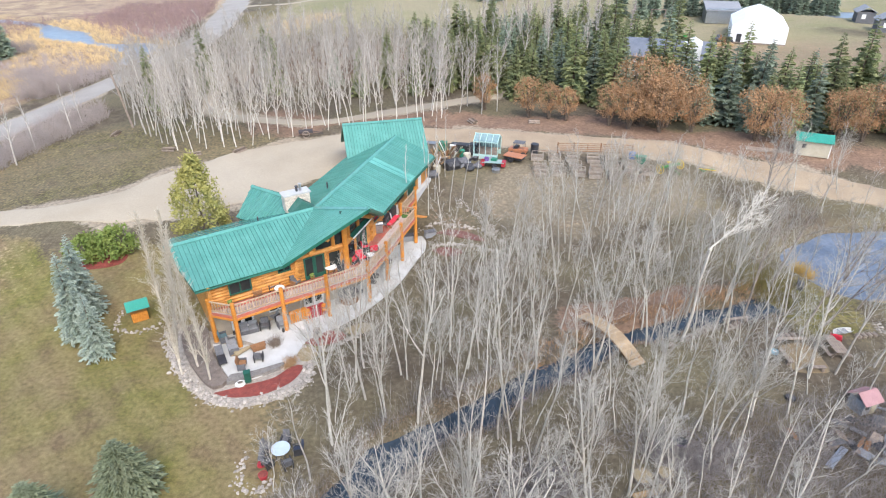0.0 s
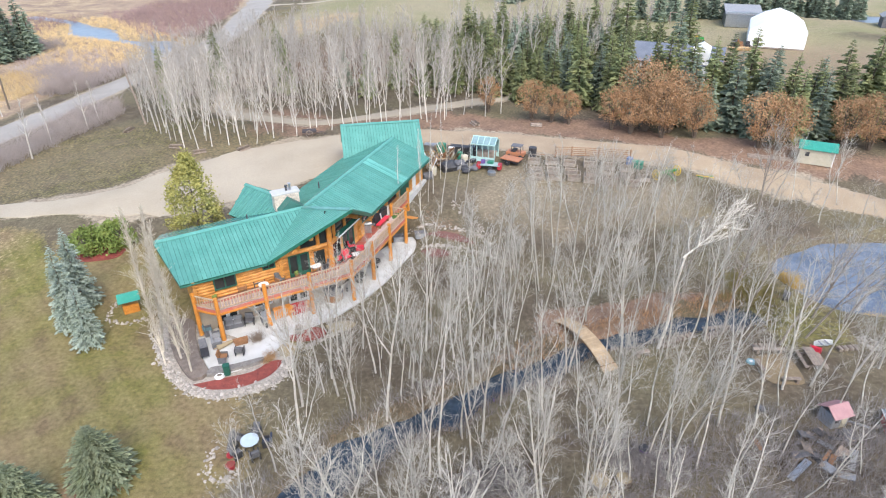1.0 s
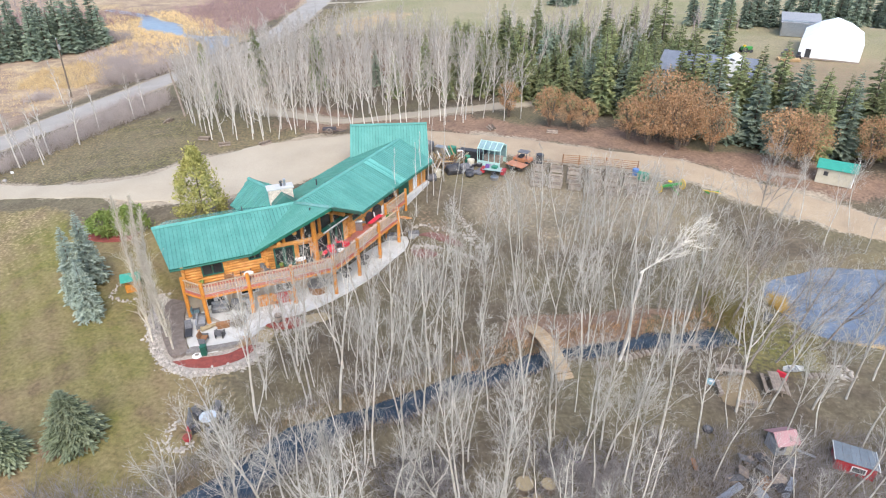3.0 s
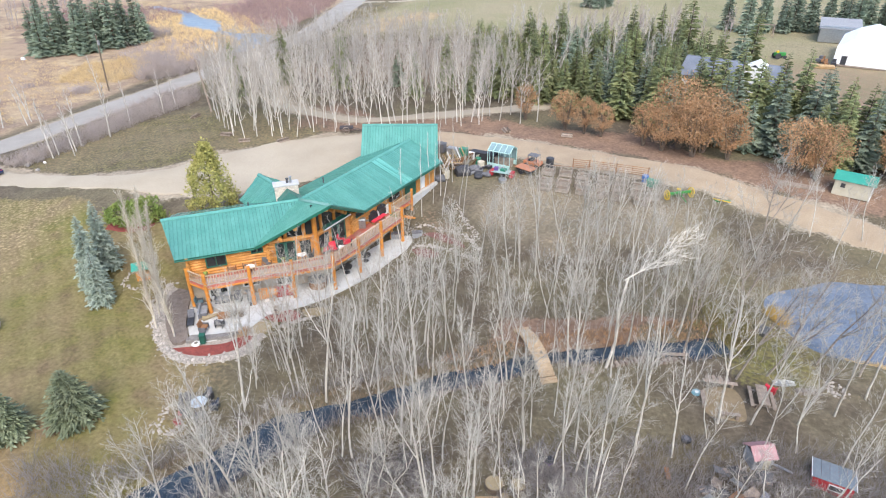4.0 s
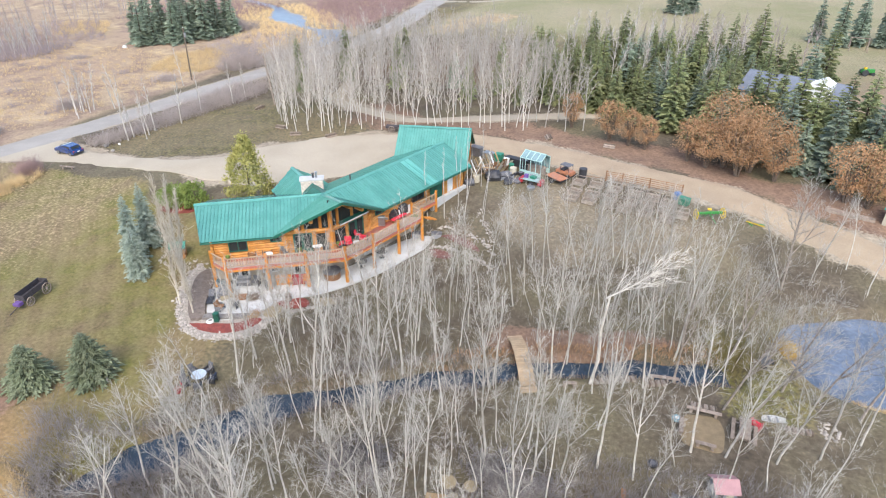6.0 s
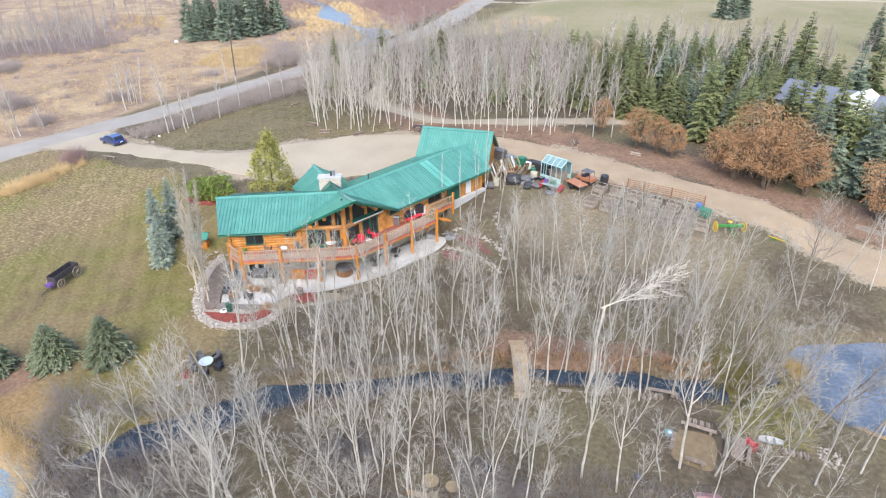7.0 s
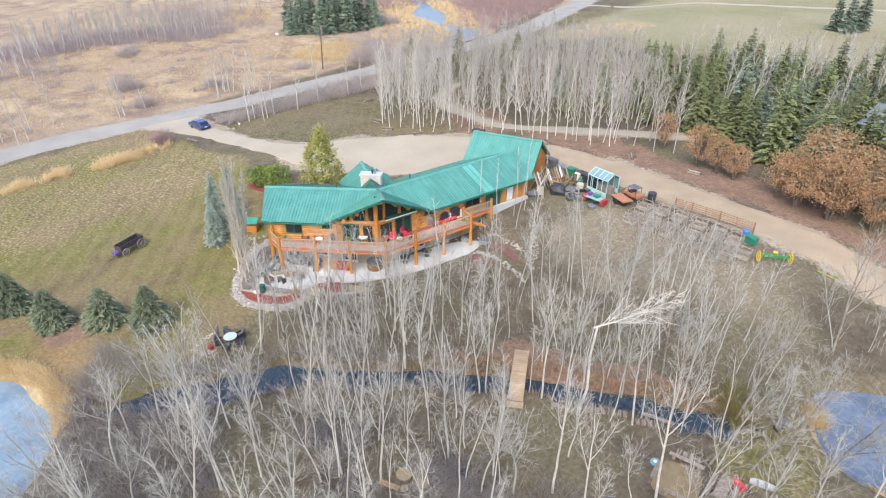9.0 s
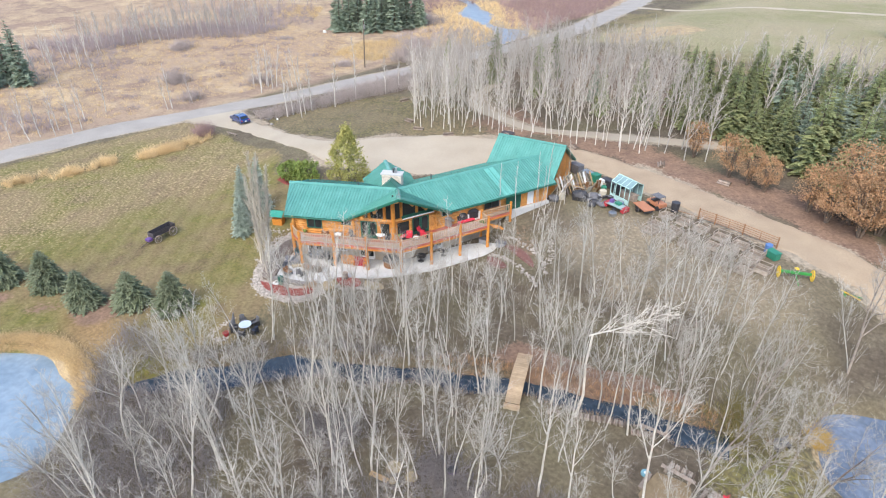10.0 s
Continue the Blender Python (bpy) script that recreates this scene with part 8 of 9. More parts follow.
for sx in (-0.5, 0.75):
    for sy in (-0.5, 0.5):
        add(t, "roof_post", BLACK, ("c", (sx, sy, 0.8), (sx * 0.9, sy, 1.6), 0.03))
add(t, "seat", BLACK, ("b", (-0.2, 0, 0.95), (0.5, 1.0, 0.35), 0, 0.05))
for sx in (-0.75, 0.8):
    for sy in (-0.6, 0.6):
        w = add(t, "wheel", STEEL, ("c", (sx, sy - 0.09, 0.3), (sx, sy + 0.09, 0.3), 0.15, 0.15, 10))
        add(w, "tyre", BLACK, ("c", (sx, sy - 0.12, 0.3), (sx, sy + 0.12, 0.3), 0.3, 0.3, 16))
for i in range(10):
    x, y = 1.0 + random.uniform(-1.6, 2.0), 68.9 + random.uniform(-1.3, 1.3)
    t = kit("yard_crate", x, y, random.uniform(0, 90), ("dark plastic crate in the yard", "grey plastic tote in the yard", "small blue tote in the yard")[i % 3], "crate", "yard crates")
    s = random.uniform(0.35, 0.6)
    add(t, "box", (BLACK, GREY, BLUE)[i % 3], ("b", (0, 0, s * 0.4), (s * 1.3, s, s * 0.85), 0, 0.03))
    add(t, "lid", (DGREY, BLACK, GREY)[i % 3], ("b", (0, 0, s * 0.85), (s * 1.36, s * 1.06, 0.05), 0, 0.01))

# boards and heaps against the gable
for i in range(14):
    x, y = -2.9 + random.uniform(0, 2.2), 70.2 + random.uniform(-1.8, 1.8)
    t = kit("loose_board", x, y, random.uniform(20, 80), ("weathered brown board leaning in the yard", "pale plywood offcut leaning in the yard", "grey plank leaning in the yard")[i % 3], "board", "loose boards")
    add(t, "board", (BROWNWOOD, TANPAINT, GREYWOOD)[i % 3], ("b", (0, 0, 0.62), (random.uniform(0.2, 0.7), 0.05, 1.5), 0, 0.008, random.uniform(18, 42)))
t = kit("tarp_heap", 1.2, 67.6, 20, "heap of dark bags and tarpaulin in the yard", "heap")
for k in range(7):
    add(t, "bag", (BLACK, DGREY)[k % 2], ("o", (random.uniform(-1.1, 1.1), random.uniform(-0.6, 0.6), 0.26), (random.uniform(0.35, 0.6), random.uniform(0.3, 0.5), random.uniform(0.28, 0.42))))

# fence and raised garden beds
SOIL = surface("dry_garden_soil", (0.24, 0.19, 0.14), (0.17, 0.135, 0.10), 3, 0.95, 0, 20, 0.3, 0.6)
fence = kit("rail_fence", 15.0, 72.3, 0, "brown timber rail fence between garden and track", "fence")
fp = [(8.9, 72.2), (11.6, 72.4), (13.6, 72.3), (16.9, 72.0), (20.7, 71.6)]
f0 = fence.matrix_basis.translation
for i, (x, y) in enumerate(fp):
    z = gz(x, y) - f0.z
    add(fence, "post", BROWNWOOD, ("c", (x - f0.x, y - f0.y, z - 0.2), (x - f0.x, y - f0.y, z + (1.4 if i else 0.5)), 0.08, 0.07, 8))
    if i:
        ax_, ay_ = fp[i - 1]
        za = gz(ax_, ay_) - f0.z
        for k in range(5 if i > 1 else 1):
            hh = 0.3 + 0.25 * k
            add(fence, "rail", BROWNWOOD, ("c", (ax_ - f0.x, ay_ - f0.y - 0.08, za + hh), (x - f0.x, y - f0.y - 0.08, z + hh), 0.04, 0.04, 6))
        if i > 2:
            mx, my = (ax_ + x) / 2, (ay_ + y) / 2
            add(fence, "upright", BROWNWOOD, ("b", (mx - f0.x, my - f0.y - 0.08, gz(mx, my) - f0.z + 0.8), (0.06, 0.06, 1.1)))
PALEBOARD = surface("bleached_board", (0.38, 0.325, 0.275), (0.27, 0.23, 0.19), 3, 0.85, 0, 25, 0.25, 0.4, 0.2)
for i, (x, y) in enumerate(((8.8, 70.0), (10.9, 70.1), (13.1, 69.7), (15.5, 69.4), (17.7, 69.2), (19.7, 68.4), (8.8, 67.4), (10.9, 67.4), (13.0, 67.2), (15.5, 67.1), (17.3, 67.3), (19.5, 66.7), (8.8, 65.9), (10.9, 65.8), (13.2, 65.7), (15.0, 65.3), (17.3, 65.0), (19.8, 64.6), (21.2, 66.0))):
    t = kit("garden_bed", x, y, -8 + random.uniform(-6, 6), "weathered timber garden bed with a wire frame", "garden bed", "raised garden beds")
    for s_ in (-1, 1):
        for k in range(2):
            add(t, "side_board", PALEBOARD, ("b", (s_ * 0.72, 0, 0.12 + 0.24 * k), (0.05, 1.25, 0.22), 0, 0.008))
            add(t, "end_board", PALEBOARD, ("b", (0, s_ * 0.62, 0.12 + 0.24 * k), (1.4, 0.05, 0.22), 0, 0.008))
        for e in (-1, 1):
            add(t, "corner_post", PALEBOARD, ("b", (s_ * 0.68, e * 0.58, 0.42), (0.07, 0.07, 0.9)))
        add(t, "top_rail", PALEBOARD, ("b", (s_ * 0.70, 0, 0.86), (0.05, 1.26, 0.05)), ("b", (0, s_ * 0.6, 0.86), (1.42, 0.05, 0.05)))
    add(t, "soil", SOIL, ("b", (0, 0, 0.12), (1.38, 1.18, 0.36)))
t = kit("water_tote", 20.3, 69.95, 10, "blue plastic barrel by the garden", "barrel")
add(t, "drum", BLUE, ("c", (0, 0, -0.03), (0, 0, 0.95), 0.36, 0.38, 16))
add(t, "rim", BLUE, ("c", (0, 0, 0.95), (0, 0, 1.0), 0.39, 0.36, 16))
t = kit("green_tub", 21.1, 69.1, -25, "green plastic crate at the garden corner", "crate")
add(t, "body", GREENPLASTIC, ("b", (0, 0, 0.4), (1.25, 0.85, 0.8), 0, 0.06))
add(t, "rim", GREENPLASTIC, ("b", (0, 0, 0.8), (1.32, 0.92, 0.06), 0, 0.02))
t = kit("seed_drill", 24.0, 66.8, 28, "antique green seeder with yellow spoked wheels", "farm machine")
for s in (-1, 1):
    spoked_wheel(t, (0, s * 1.55, 0.6), 0.6, YELLOW, 12)
t.matrix_basis = t.matrix_basis @ pose(0, 0, 0, 0, 0, -90)
add(t, "axle_box", JDGREEN, ("b", (0, 0, 0.72), (0.3, 2.9, 0.22), 0, 0.03))
add(t, "seat", YELLOW, ("o", (-0.35, 0.1, 1.0), (0.28, 0.25, 0.09)))
add(t, "tongue", JDGREEN, ("c", (0.1, 0, 0.6), (1.5, 0.1, 0.15), 0.05))
for k in range(6):
    add(t, "tine", JDGREEN, ("c", (0.05, -1.1 + k * 0.44, 0.65), (-0.45, -1.1 + k * 0.44, 0.05), 0.025))
t = kit("yellow_hitch", 28.9, 68.0, -20, "yellow and green farm hitch lying in grass", "farm machine")
add(t, "beam", YELLOW, ("b", (0, 0, 0.25), (2.0, 0.1, 0.1), 0, 0.02))
add(t, "frame", JDGREEN, ("b", (0.3, 0.3, 0.2), (1.2, 0.08, 0.08), 30), ("b", (-0.5, -0.2, 0.12), (0.7, 0.07, 0.2), -30))


# ---- bridge and creek side ----
b0, b1 = Vector((12.62, 35.55, 0)), Vector((9.88, 40.95, 0))
bd = (b1 - b0).normalized()
bs = Vector((-bd.y, bd.x, 0))
bl = (b1 - b0).length
ba = math.degrees(math.atan2(bd.y, bd.x))
bridge = thing("foot_bridge", pose(b0.x, b0.y, ground_z(b0.x, b0.y), 0, 0, ba), "arched tan plank footbridge over the creek", "bridge")
zb0, zb1 = 0.0, ground_z(b1.x, b1.y) - ground_z(b0.x, b0.y)


def arch(s):
    return zb0 + (zb1 - zb0) * s + 0.28 + 0.75 * 4 * s * (1 - s) * 0.9


n = 42
for i in range(n):
    s = (i + 0.5) / n
    slope = math.degrees(math.atan2(arch(s + 0.01) - arch(s - 0.01), 0.02 * bl))
    add(bridge, "plank", PALEPLANK, ("b", (s * bl, 0, arch(s)), (bl / n - 0.012, 1.25, 0.05), 0, 0.006, 0, -slope))
for sd in (-1, 1):
    bm = bmesh.new()
    for i in range(14):
        s0, s1 = i / 14, (i + 1) / 14
        a_, c_ = Vector((s0 * bl, sd * 0.5, arch(s0) - 0.14)), Vector((s1 * bl, sd * 0.5, arch(s1) - 0.14))
        d_ = c_ - a_
        box(bm, (a_ + c_) / 2, (d_.length + 0.02, 0.09, 0.2), 0, 0, 0, -math.degrees(math.atan2(d_.z, d_.x)))
    part("stringer", bm, BROWNWOOD, bridge)
for e in (-1, 1):
    for k in range(2):
        xx = -0.14 - 0.26 * k if e < 0 else bl + 0.14 + 0.26 * k
        zz = (0.20 if e < 0 else zb1 + 0.20) - 0.09 * k
        add(bridge, "step", PALEPLANK, ("b", (xx, 0, zz), (0.27, 1.35, 0.05), 0, 0.006), ("b", (xx, 0, zz - 0.12), (0.22, 1.3, 0.2)))
for x, y, turn, L, lab in ((15.6, 37.1, 20, 1.1, "short grey plank bench by the creek"), (22.4, 41.0, 12, 2.4, "long grey plank bench on the creek bank"), (24.15, 36.0, 92, 1.6, "weathered plank bench round the sand"), (25.6, 38.2, 3, 2.5, "weathered plank bench round the sand"), (25.9, 34.8, 2, 1.4, "weathered plank bench round the sand")):
    t = kit("plank_bench", x, y, turn, lab, "bench", "plank benches by the creek")
    add(t, "seat", GREYWOOD, ("b", (0, 0, 0.42), (L, 0.32, 0.07), 0, 0.012))
    for s in (-0.35, 0.35):
        add(t, "leg", GREYWOOD, ("b", (s * L, 0, 0.2), (0.2, 0.28, 0.42)))
for x, y, turn in ((19.6, 39.6, 25), (18.1, 38.7, 30), (21.9, 40.1, 28), (25.6, 38.9, 5), (32.2, 39.2, 10)):
    t = kit("firewood_pile", x, y, turn, "low pile of grey split firewood by the creek", "firewood", "firewood piles")
    for k in range(24):
        lx, lz = -0.85 + (k % 12) * 0.155, 0.08 + 0.14 * (k // 12)
        add(t, "log", (GREYWOOD, PALEBOARD, DARKBARK)[k % 3], ("c", (lx, -0.24, lz), (lx + random.uniform(-0.06, 0.06), 0.24, lz), 0.075, 0.07, 6))
t = kit("picnic_table", 28.4, 37.2, 88, "grey weathered picnic table among the trees", "table")
for k in range(4):
    add(t, "top_board", GREYWOOD, ("b", (0, -0.3 + k * 0.2, 0.74), (2.2, 0.19, 0.05), 0, 0.008))
for s in (-1, 1):
    add(t, "seat_board", GREYWOOD, ("b", (0, s * 0.75, 0.44), (2.2, 0.26, 0.05), 0, 0.008))
    add(t, "trestle", GREYWOOD, ("b", (s * 0.8, 0, 0.36), (0.08, 1.5, 0.08)), ("b", (s * 0.8, 0.3, 0.36), (0.08, 0.08, 0.74), 0, 0, 18), ("b", (s * 0.8, -0.3, 0.36), (0.08, 0.08, 0.74), 0, 0, -18))
chair(29.2, 38.4, 150, REDPAINT, RED, "bright red plastic garden chair", None, 0.75, "")
t = kit("rowing_boat", 30.5, 39.6, 12, "small white rowing boat lying on grass", "boat")
t.matrix_basis = t.matrix_basis @ Matrix.Scale(0.7, 4)
bm = bmesh.new()
rows = []
for i in range(9):
    u = i / 8
    w = 0.5 * math.sin(math.pi * (0.12 + 0.80 * u)) ** 0.6
    rows.append([bm.verts.new((-1.2 + 2.4 * u, w * a, 0.45 - 0.4 * (1 - abs(a) ** 3))) for a in (-1, -0.6, 0, 0.6, 1)])
for p, q in zip(rows[:-1], rows[1:]):
    for j in range(4):
        bm.faces.new((p[j], q[j], q[j + 1], p[j + 1]))
bmesh.ops.solidify(bm, geom=bm.faces[:], thickness=0.05)
part("hull", bm, WHITE, t)
for xx in (-0.5, 0.3):
    add(t, "thwart", GREY, ("b", (xx, 0, 0.36), (0.22, 0.9, 0.04)))
t = kit("toy_ring", 23.8, 36.9, 0, "pale blue plastic ring on the ground", "toy")
add(t, "ring", LIGHTBLUE, ("c", (0, 0, 0), (0, 0, 0.14), 0.36, 0.33, 18))
add(t, "hub", WHITE, ("c", (0, 0, 0.1), (0, 0, 0.16), 0.16, 0.14, 14))
t = kit("metal_bench", 30.2, 46.2, 60, "dark metal bench on the grass by the pond", "bench")
for k in range(5):
    add(t, "slat", DGREY, ("b", (0, -0.2 + k * 0.11, 0.42), (1.3, 0.08, 0.03)))
    add(t, "back_slat", DGREY, ("b", (0, 0.32, 0.52 + k * 0.1), (1.3, 0.03, 0.07)))
for s in (-0.55, 0.55):
    add(t, "leg", BLACK, ("b", (s, 0, 0.2), (0.06, 0.5, 0.42)))
for x, y, r_ in ((10.4, 24.5, 0.62), (11.9, 24.8, 0.5), (11.2, 23.6, 0.3)):
    t = kit("stump_table", x, y, 0, "tan sawn log round used as a table", "stump", "log rounds")
    add(t, "stump", DARKBARK, ("c", (0, 0, -0.05), (0, 0, 0.42), r_ * 1.03, r_, 18))
    add(t, "cut_face", SAND, ("c", (0, 0, 0.42), (0, 0, 0.45), r_ * 0.93, r_ * 0.92, 18))
t = kit("log_bench", 10.2, 23.2, 15, "tan split log seat beside the log rounds", "bench")
add(t, "seat", TANWOOD, ("b", (0, 0, 0.35), (1.5, 0.4, 0.12), 0, 0.04))
for s in (-0.5, 0.5):
    add(t, "leg", DARKBARK, ("c", (s, 0, -0.05), (s, 0, 0.3), 0.15, 0.15, 10))
for x, y, mat_, lab in ((4.2, 32.0, PURPLE, "purple plastic child's chair under the trees"), (13.6, 27.2, PURPLE, "purple plastic tub under the trees")):
    t = kit("plastic_tub", x, y, 0, lab, "tub", "plastic tubs")
    add(t, "tub", mat_, ("c", (0, 0, -0.03), (0, 0, 0.45), 0.25, 0.33, 14))
    add(t, "rim", BLACK, ("c", (0, 0, 0.45), (0, 0, 0.49), 0.35, 0.32, 14))

SHEETROOF = surface("blue_grey_sheet", (0.14, 0.165, 0.19), (0.18, 0.205, 0.225), 1.5, 0.5, 0, 15, 0.2, 0.1, 0.1)
# play house, shed and scrap near the lower corner
t = kit("play_house", 27.1, 31.0, 20, "grey plastic playhouse with a faded pink roof", "playhouse")
t.matrix_basis = t.matrix_basis @ Matrix.Scale(0.8, 4)
add(t, "wall", GREY, ("b", (0, 0, 0.65), (1.7, 1.5, 1.4), 0, 0.04))
add(t, "door", TANPAINT, ("b", (0.3, -0.77, 0.5), (0.6, 0.04, 1.0), 0, 0.01))
add(t, "window", BLACK, ("b", (-0.45, -0.77, 0.85), (0.4, 0.04, 0.4), 0, 0.01))
for s in (-1, 1):
    add(t, "roof", PINK, ("b", (0, s * 0.5, 1.65), (2.1, 1.2, 0.07), 0, 0.02, -s * 35))
t = kit("play_shed", 31.4, 30.3, -15, "low red shed with a flat blue-grey sheet roof", "shed")
t.matrix_basis = t.matrix_basis @ Matrix.Scale(0.65, 4)
add(t, "wall", REDPAINT, ("b", (0, -1.22, 0.72), (3.5, 0.07, 1.5), 0, 0.01), ("b", (0, 1.22, 0.65), (3.5, 0.07, 1.35), 0, 0.01), ("b", (-1.72, 0, 0.68), (0.07, 2.4, 1.42), 0, 0.01), ("b", (1.72, 0, 0.68), (0.07, 2.4, 1.42), 0, 0.01))
w = add(t, "window", BLACK, ("b", (0.3, -1.27, 0.85), (1.1, 0.04, 0.6), 0, 0.01))
add(w, "frame", WHITE, ("b", (0.3, -1.29, 1.18), (1.3, 0.06, 0.09)), ("b", (0.3, -1.29, 0.52), (1.3, 0.06, 0.09)), ("b", (-0.3, -1.29, 0.85), (0.09, 0.06, 0.6)), ("b", (0.9, -1.29, 0.85), (0.09, 0.06, 0.6)))
for k in range(5):
    add(t, "roof_sheet", SHEETROOF, ("b", (-1.52 + 0.76 * k, 0.05, 1.50), (0.74, 2.9, 0.05), 0, 0.01, -4))
for s in (-1, 1):
    add(t, "barge_board", WHITE, ("b", (s * 1.93, 0.05, 1.47), (0.05, 2.95, 0.14), 0, 0, -4))
for i, (x, y, mat_, lab) in enumerate(((24.6, 29.3, DGREY, "grey metal scrap sheet on the heap"), (25.6, 29.6, BLACK, "black plastic panel on the scrap heap"), (24.2, 28.2, GREYWOOD, "grey board on the scrap heap"), (24.8, 26.6, GREY, "pale grey plastic panel on the scrap heap"), (25.6, 26.0, GREY, "pale blue plastic slide on the heap"), (23.6, 27.6, DGREY, "dark plastic toy on the scrap heap"), (26.2, 27.8, GREYWOOD, "weathered plywood sheet on the scrap heap"), (27.4, 29.4, DGREY, "grey folded tarpaulin on the heap"))):
    t = kit("junk_item", x, y, 37 * i, lab, "scrap", "scrap heap")
    add(t, "sheet", mat_, ("b", (0, 0, 0.35), (1.0, 0.65, 0.07), 0, 0.02, 12 * (i % 3) - 8, 14))
    add(t, "prop", GREYWOOD, ("b", (0.2, 0.1, 0.15), (0.5, 0.4, 0.35), 20, 0.02))
for i in range(16):
    x, y = 25.0 + random.gauss(0, 1.8), 28.4 + random.gauss(0, 1.3)
    t = kit("junk_item", x, y, random.uniform(0, 180), ("dark scrap board lying on the heap", "grey metal offcut on the heap", "old tyre lying on the scrap heap", "brown plank lying on the heap")[i % 4], "scrap", "scrap heap")
    if i % 4 == 2:
        add(t, "tyre", BLACK, ("c", (0, 0, 0), (0, 0, 0.2), 0.34, 0.34, 16))
        add(t, "rim", DGREY, ("c", (0, 0, 0.14), (0, 0, 0.21), 0.2, 0.2, 12))
    else:
        add(t, "sheet", (BLACK, STEEL, BLACK, BROWNWOOD)[i % 4], ("b", (0, 0, 0.22), (random.uniform(0.8, 2.2), random.uniform(0.15, 0.6), 0.06), 0, 0.01, random.uniform(-14, 14), random.uniform(-12, 12)))
        add(t, "prop", GREYWOOD, ("b", (0.1, 0, 0.1), (0.3, 0.25, 0.26), 20, 0.02))
for bx, by, n, sd in ((13.7, 26.6, 90, 97), (4.1, 23.8, 60, 98)):
    shrub_patch("brush_pile", [(bx + random.gauss(0, 1.5), by + random.gauss(0, 0.8)) for _ in range(n)], 1.5, 1.6, 22, 0.022, BRUSHTWIG, "dark heap of cut branches on the ground", sd, "brush pile", "stuff", 1.7)
OLIVELEAF = surface("olive_dry_leaf", (0.20, 0.17, 0.06), (0.15, 0.125, 0.05), 0.6, 0.9, 0, 6, 0.3, 0.0, 0.1)
GOLDLEAF = surface("golden_dry_leaf", (0.50, 0.34, 0.10), (0.42, 0.27, 0.08), 0.6, 0.9, 0, 6, 0.3, 0.0, 0.1)
shrub_patch("golden_bush", [(32.0 + random.gauss(0, 0.35), 49.6 + random.gauss(0, 0.5)) for _ in range(26)], 1.7, 0.6, 26, 0.02, GOLDLEAF, "golden dry bush on the pond shore", 181, "shrub", "")
shrub_patch("olive_bush", [(26.7 + random.gauss(0, 1.0), 46.6 + random.gauss(0, 1.0)) for _ in range(50)], 1.9, 1.0, 24, 0.02, OLIVELEAF, "olive-brown leafy bush between creek and pond", 182, "shrub", "")

# ---- sheds and far buildings ----
t = kit("garden_shed", 43.9, 73.9, -22, "cream garden shed with a green metal roof", "shed")
t.matrix_basis = t.matrix_basis @ Matrix.Scale(0.92, 4)
add(t, "wall", TANPAINT, ("b", (0, 0, 1.0), (4.2, 2.7, 2.1), 0, 0.02))
add(t, "window", BLACK, ("b", (-1.1, -1.37, 1.35), (0.5, 0.05, 0.55)))
add(t, "corner_board", WHITE, ("b", (2.08, -1.34, 1.0), (0.12, 0.08, 2.1)))
for s in (-1, 1):
    r_ = add(t, "roof", TEALSHED, ("b", (0, s * 0.8, 2.42), (4.7, 1.85, 0.07), 0, 0.01, -s * 24))
    for i in range(10):
        add(r_, "roof_rib", TEALSHED, ("b", (-2.2 + i * 0.49, s * 0.8, 2.48), (0.05, 1.82, 0.04), 0, 0, -s * 24))
for e in (-2.0, 2.0):
    bm = bmesh.new()
    slab(bm, [Vector((e, -1.3, 2.0)), Vector((e, 1.3, 2.0)), Vector((e, 0, 2.68))], Vector((1, 0, 0)), -0.05, 0.05)
    part("gable", bm, TANPAINT, t)
t = kit("timber_stack", 38.6, 74.2, -14, "long grey timbers stacked by the shed", "timber")
for k in range(4):
    add(t, "timber", GREYWOOD, ("b", (0, k * 0.28, 0.12), (5.0, 0.22, 0.22), random.uniform(-3, 3), 0.02))

TENT = surface("white_tent_fabric", (0.85, 0.86, 0.87), (0.78, 0.79, 0.80), 0.3, 0.5, 0, 8, 0.05, 0.1)
t = kit("fabric_storage_building", 66.6, 146.2, -20, "large white fabric storage building", "storage building")
bm = bmesh.new()
prof = [(-5.6, 0), (-5.6, 3.6), (-3.0, 5.2), (0, 6.2), (3.0, 5.2), (5.6, 3.6), (5.6, 0)]
rows = [[bm.verts.new((a, yy, b)) for a, b in prof] for yy in (-8, -4, 0, 4, 8)]
for p, q in zip(rows[:-1], rows[1:]):
    for i in range(len(prof) - 1):
        bm.faces.new((p[i], p[i + 1], q[i + 1], q[i]))
bm.faces.new(rows[0])
bm.faces.new(rows[-1][::-1])
part("skin", bm, TENT, t)
add(t, "door", BLACK, ("b", (-3.8, -8.05, 1.0), (1.0, 0.06, 2.0)))
add(t, "base_board", GREYWOOD, ("b", (0, -8.06, 0.15), (11.2, 0.06, 0.3)))
t = kit("machine_shed", 66.4, 167.5, -14, "grey metal machine shed behind the tent", "shed")
add(t, "wall", STEEL, ("b", (0, 0, 1.7), (8, 9, 3.4)))
add(t, "roof", GREY, ("b", (0, 0, 3.6), (8.6, 9.6, 0.25), 0, 0, 6))
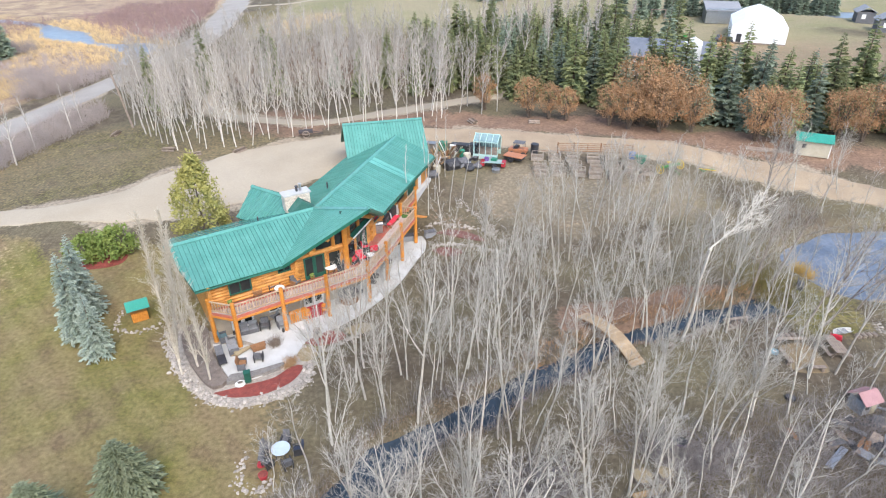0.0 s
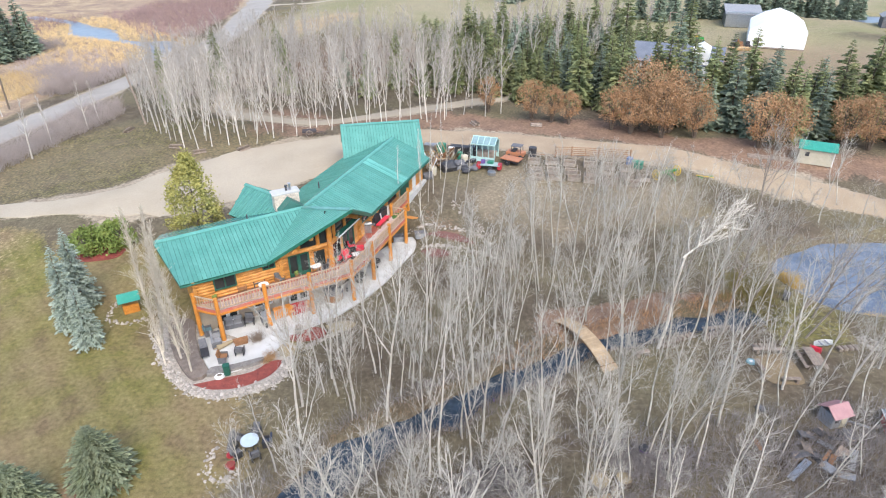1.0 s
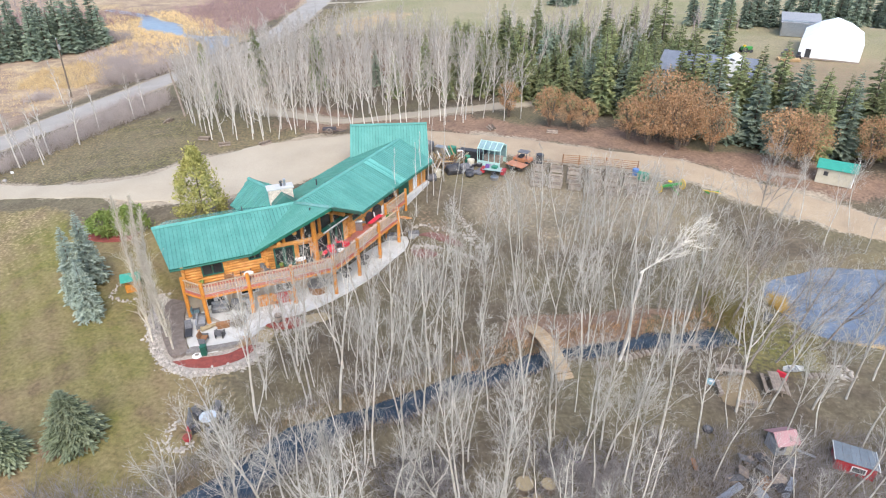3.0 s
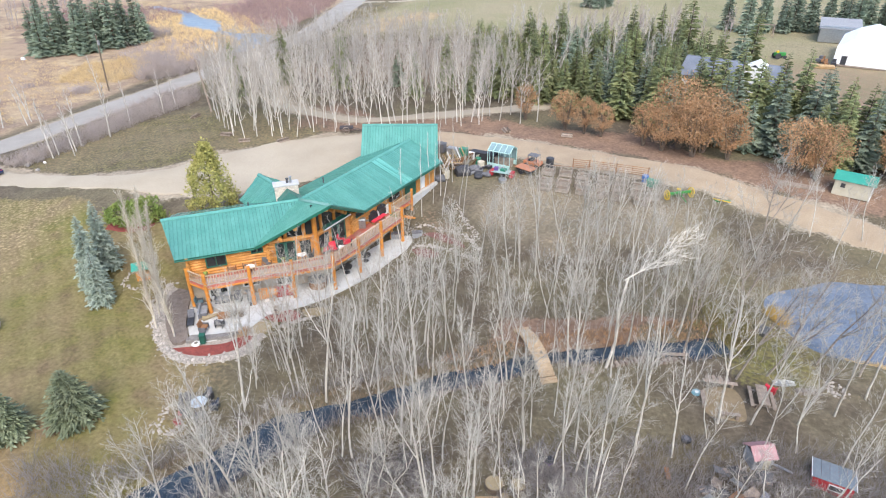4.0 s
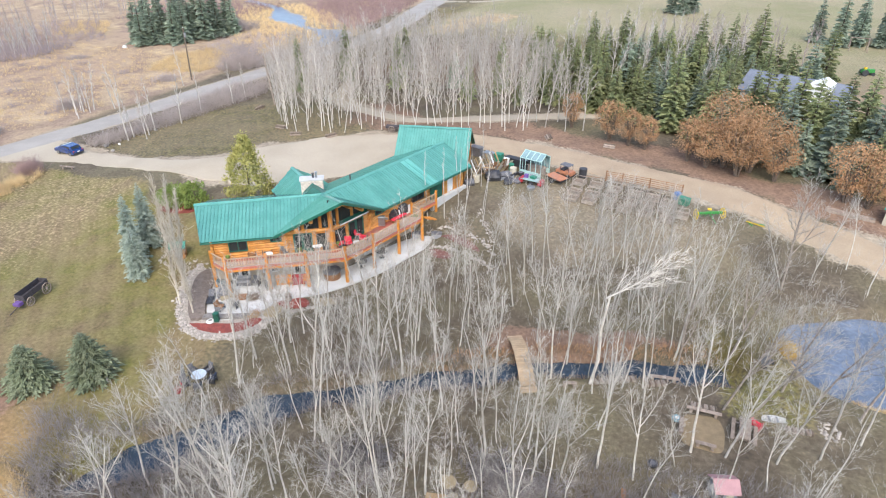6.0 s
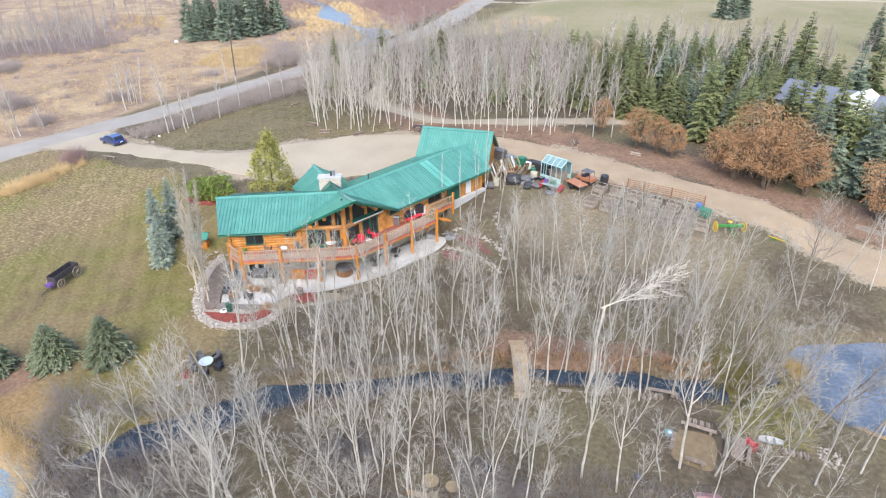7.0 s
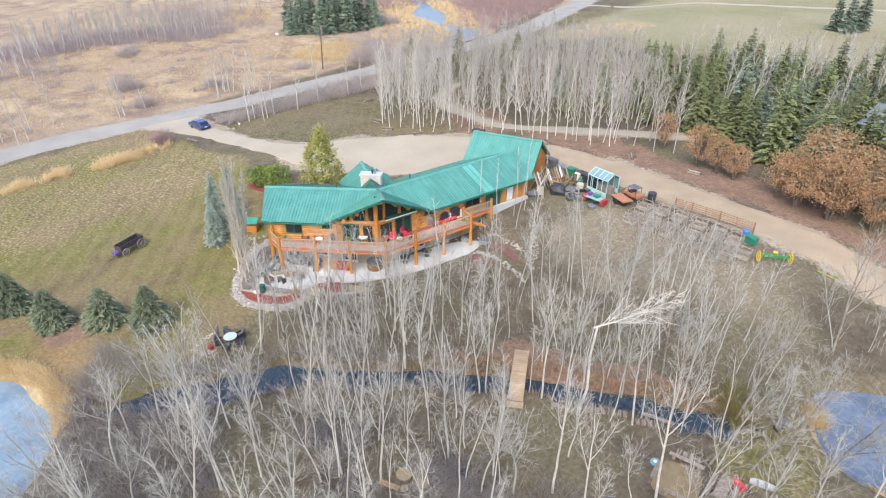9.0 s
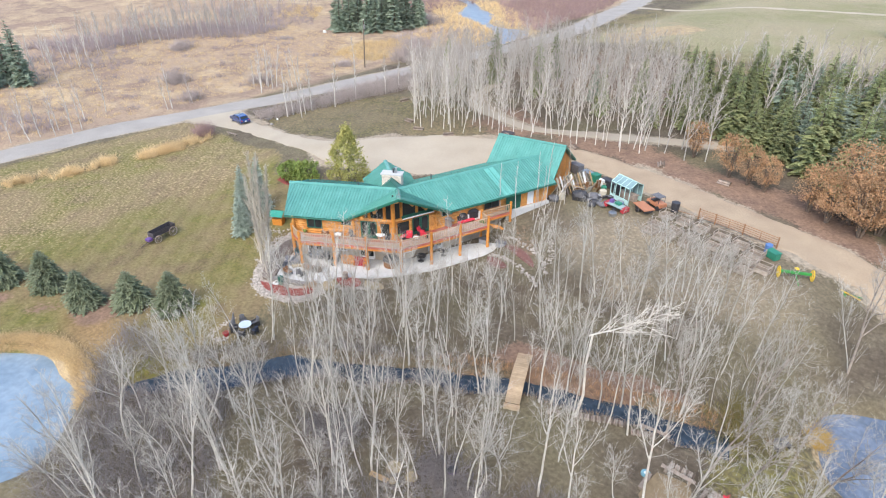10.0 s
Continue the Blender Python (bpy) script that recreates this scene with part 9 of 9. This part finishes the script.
for i in range(5):
    x, y = 57.5 + random.uniform(-2, 2), 141.5 + random.uniform(-2, 3)
    t = kit("farm_equipment", x, y, random.uniform(0, 90), "dark farm implement parked by the tent", "farm machine", "implements by the tent")
    add(t, "frame", (BROWNWOOD, BLACK, DGREY)[i % 3], ("b", (0, 0, 0.6), (1.8, 0.9, 0.5), 0, 0.05), ("b", (0.3, 0, 1.1), (0.7, 0.7, 0.6), 0, 0.05))
    add(t, "wheel", BLACK, ("c", (-0.5, -0.55, 0.35), (-0.5, -0.4, 0.35), 0.35, 0.35, 14))
t = kit("lumber_stack", 56.2, 137.6, -5, "stack of pale tan lumber on the grass", "lumber")
for k in range(10):
    add(t, "board", TANWOOD, ("b", (0, -0.8 + (k % 5) * 0.4, 0.2 + 0.25 * (k // 5)), (4.2, 0.36, 0.2), random.uniform(-2, 2), 0.02))
t = kit("green_tractor", 49.4, 144.2, 20, "small green tractor on the far lawn", "tractor")
add(t, "body", JDGREEN, ("b", (0, 0, 0.9), (2.4, 0.8, 0.7), 0, 0.08))
add(t, "seat", YELLOW, ("b", (-0.6, 0, 1.4), (0.5, 0.5, 0.4), 0, 0.05))
for s in (-1, 1):
    add(t, "rear_wheel", BLACK, ("c", (-0.7, s * 0.5, 0.6), (-0.7, s * 0.75, 0.6), 0.62, 0.62, 18))
    add(t, "front_wheel", BLACK, ("c", (0.9, s * 0.5, 0.35), (0.9, s * 0.68, 0.35), 0.36, 0.36, 16))
t = kit("swing_set", 50.7, 168.5, 0, "timber A-frame swing set on the far lawn", "swing set")
for e in (-1.8, 1.8):
    for s in (-1, 1):
        add(t, "leg", GREYWOOD, ("c", (e, s * 1.2, -0.1), (e, 0, 2.8), 0.09))
add(t, "beam", GREYWOOD, ("c", (-2.1, 0, 2.8), (2.1, 0, 2.8), 0.09))

SHINGLE = surface("blue_grey_shingle", (0.13, 0.15, 0.19), (0.17, 0.19, 0.23), 1.0, 0.85, 0, 14, 0.2, 0.3)
t = kit("neighbour_house", 33.0, 101.8, -20, "white neighbouring house with a blue-grey shingle roof", "house", "", ground_z(33.0, 101.8) + 2.2)
add(t, "wall", WHITE, ("b", (0, 0, 0.7), (13, 7.5, 6.4)))
for s in (-1, 1):
    add(t, "roof", SHINGLE, ("b", (0, s * 2.1, 4.85), (14, 4.9, 0.2), 0, 0.02, -s * 26))
for e in (-6.4, 6.4):
    bm = bmesh.new()
    slab(bm, [Vector((e, -3.7, 3.8)), Vector((e, 3.7, 3.8)), Vector((e, 0, 5.6))], Vector((1, 0, 0)), -0.1, 0.1)
    part("gable", bm, WHITE, t)
for k in range(4):
    w = add(t, "window", BLACK, ("b", (-4.6 + k * 3.0, -3.78, 2.2), (1.3, 0.06, 1.2)))
    add(w, "frame", WHITE, ("b", (-4.6 + k * 3.0, -3.80, 2.86), (1.5, 0.08, 0.12)), ("b", (-4.6 + k * 3.0, -3.80, 1.54), (1.5, 0.08, 0.12)))
add(t, "dormer", WHITE, ("b", (3.6, -2.3, 1.9), (2.6, 3.8, 8.4)))
add(t, "dormer_roof", WHITE, ("b", (3.0, -1.9, 6.25), (1.5, 4.0, 0.12), 0, 0.01, 0, -28), ("b", (4.2, -1.9, 6.25), (1.5, 4.0, 0.12), 0, 0.01, 0, 28))
add(t, "roof_vent", BLACK, ("b", (-3.0, -0.6, 6.0), (0.5, 0.5, 0.6)))
t = kit("neighbour_garage", 41.4, 99.4, -20, "low white garage beside the neighbouring house", "garage")
add(t, "wall", WHITE, ("b", (0, 0, 1.3), (6, 5.5, 2.8)))
for s in (-1, 1):
    add(t, "roof", SHINGLE, ("b", (0, s * 1.6, 3.2), (6.6, 3.6, 0.18), 0, 0.02, -s * 22))
for x, y, lab in ((102.5, 167.0, "small dark cabin with a pale window"), (100.5, 154.5, "small dark cabin with a grey roof")):
    t = kit("small_cabin", x, y, -20, lab, "cabin", "far cabins")
    add(t, "wall", DGREY, ("b", (0, 0, 1.4), (4, 5, 2.8)))
    for s in (-1, 1):
        add(t, "roof", GREY, ("b", (s * 1.2, 0, 3.3), (2.7, 5.6, 0.15), 0, 0.02, 0, s * 30))
    add(t, "window", WHITE, ("b", (-0.5, -2.53, 1.7), (0.9, 0.06, 1.1)))
t = kit("meadow_box", -124.8, 121.0, 0, "small white utility box on the dry meadow", "utility box")
add(t, "cabinet", WHITE, ("b", (0, 0, 0.3), (0.9, 0.6, 0.6), 0, 0.05))
add(t, "plinth", CONCRETE, ("b", (0, 0, 0.02), (1.1, 0.8, 0.12)))
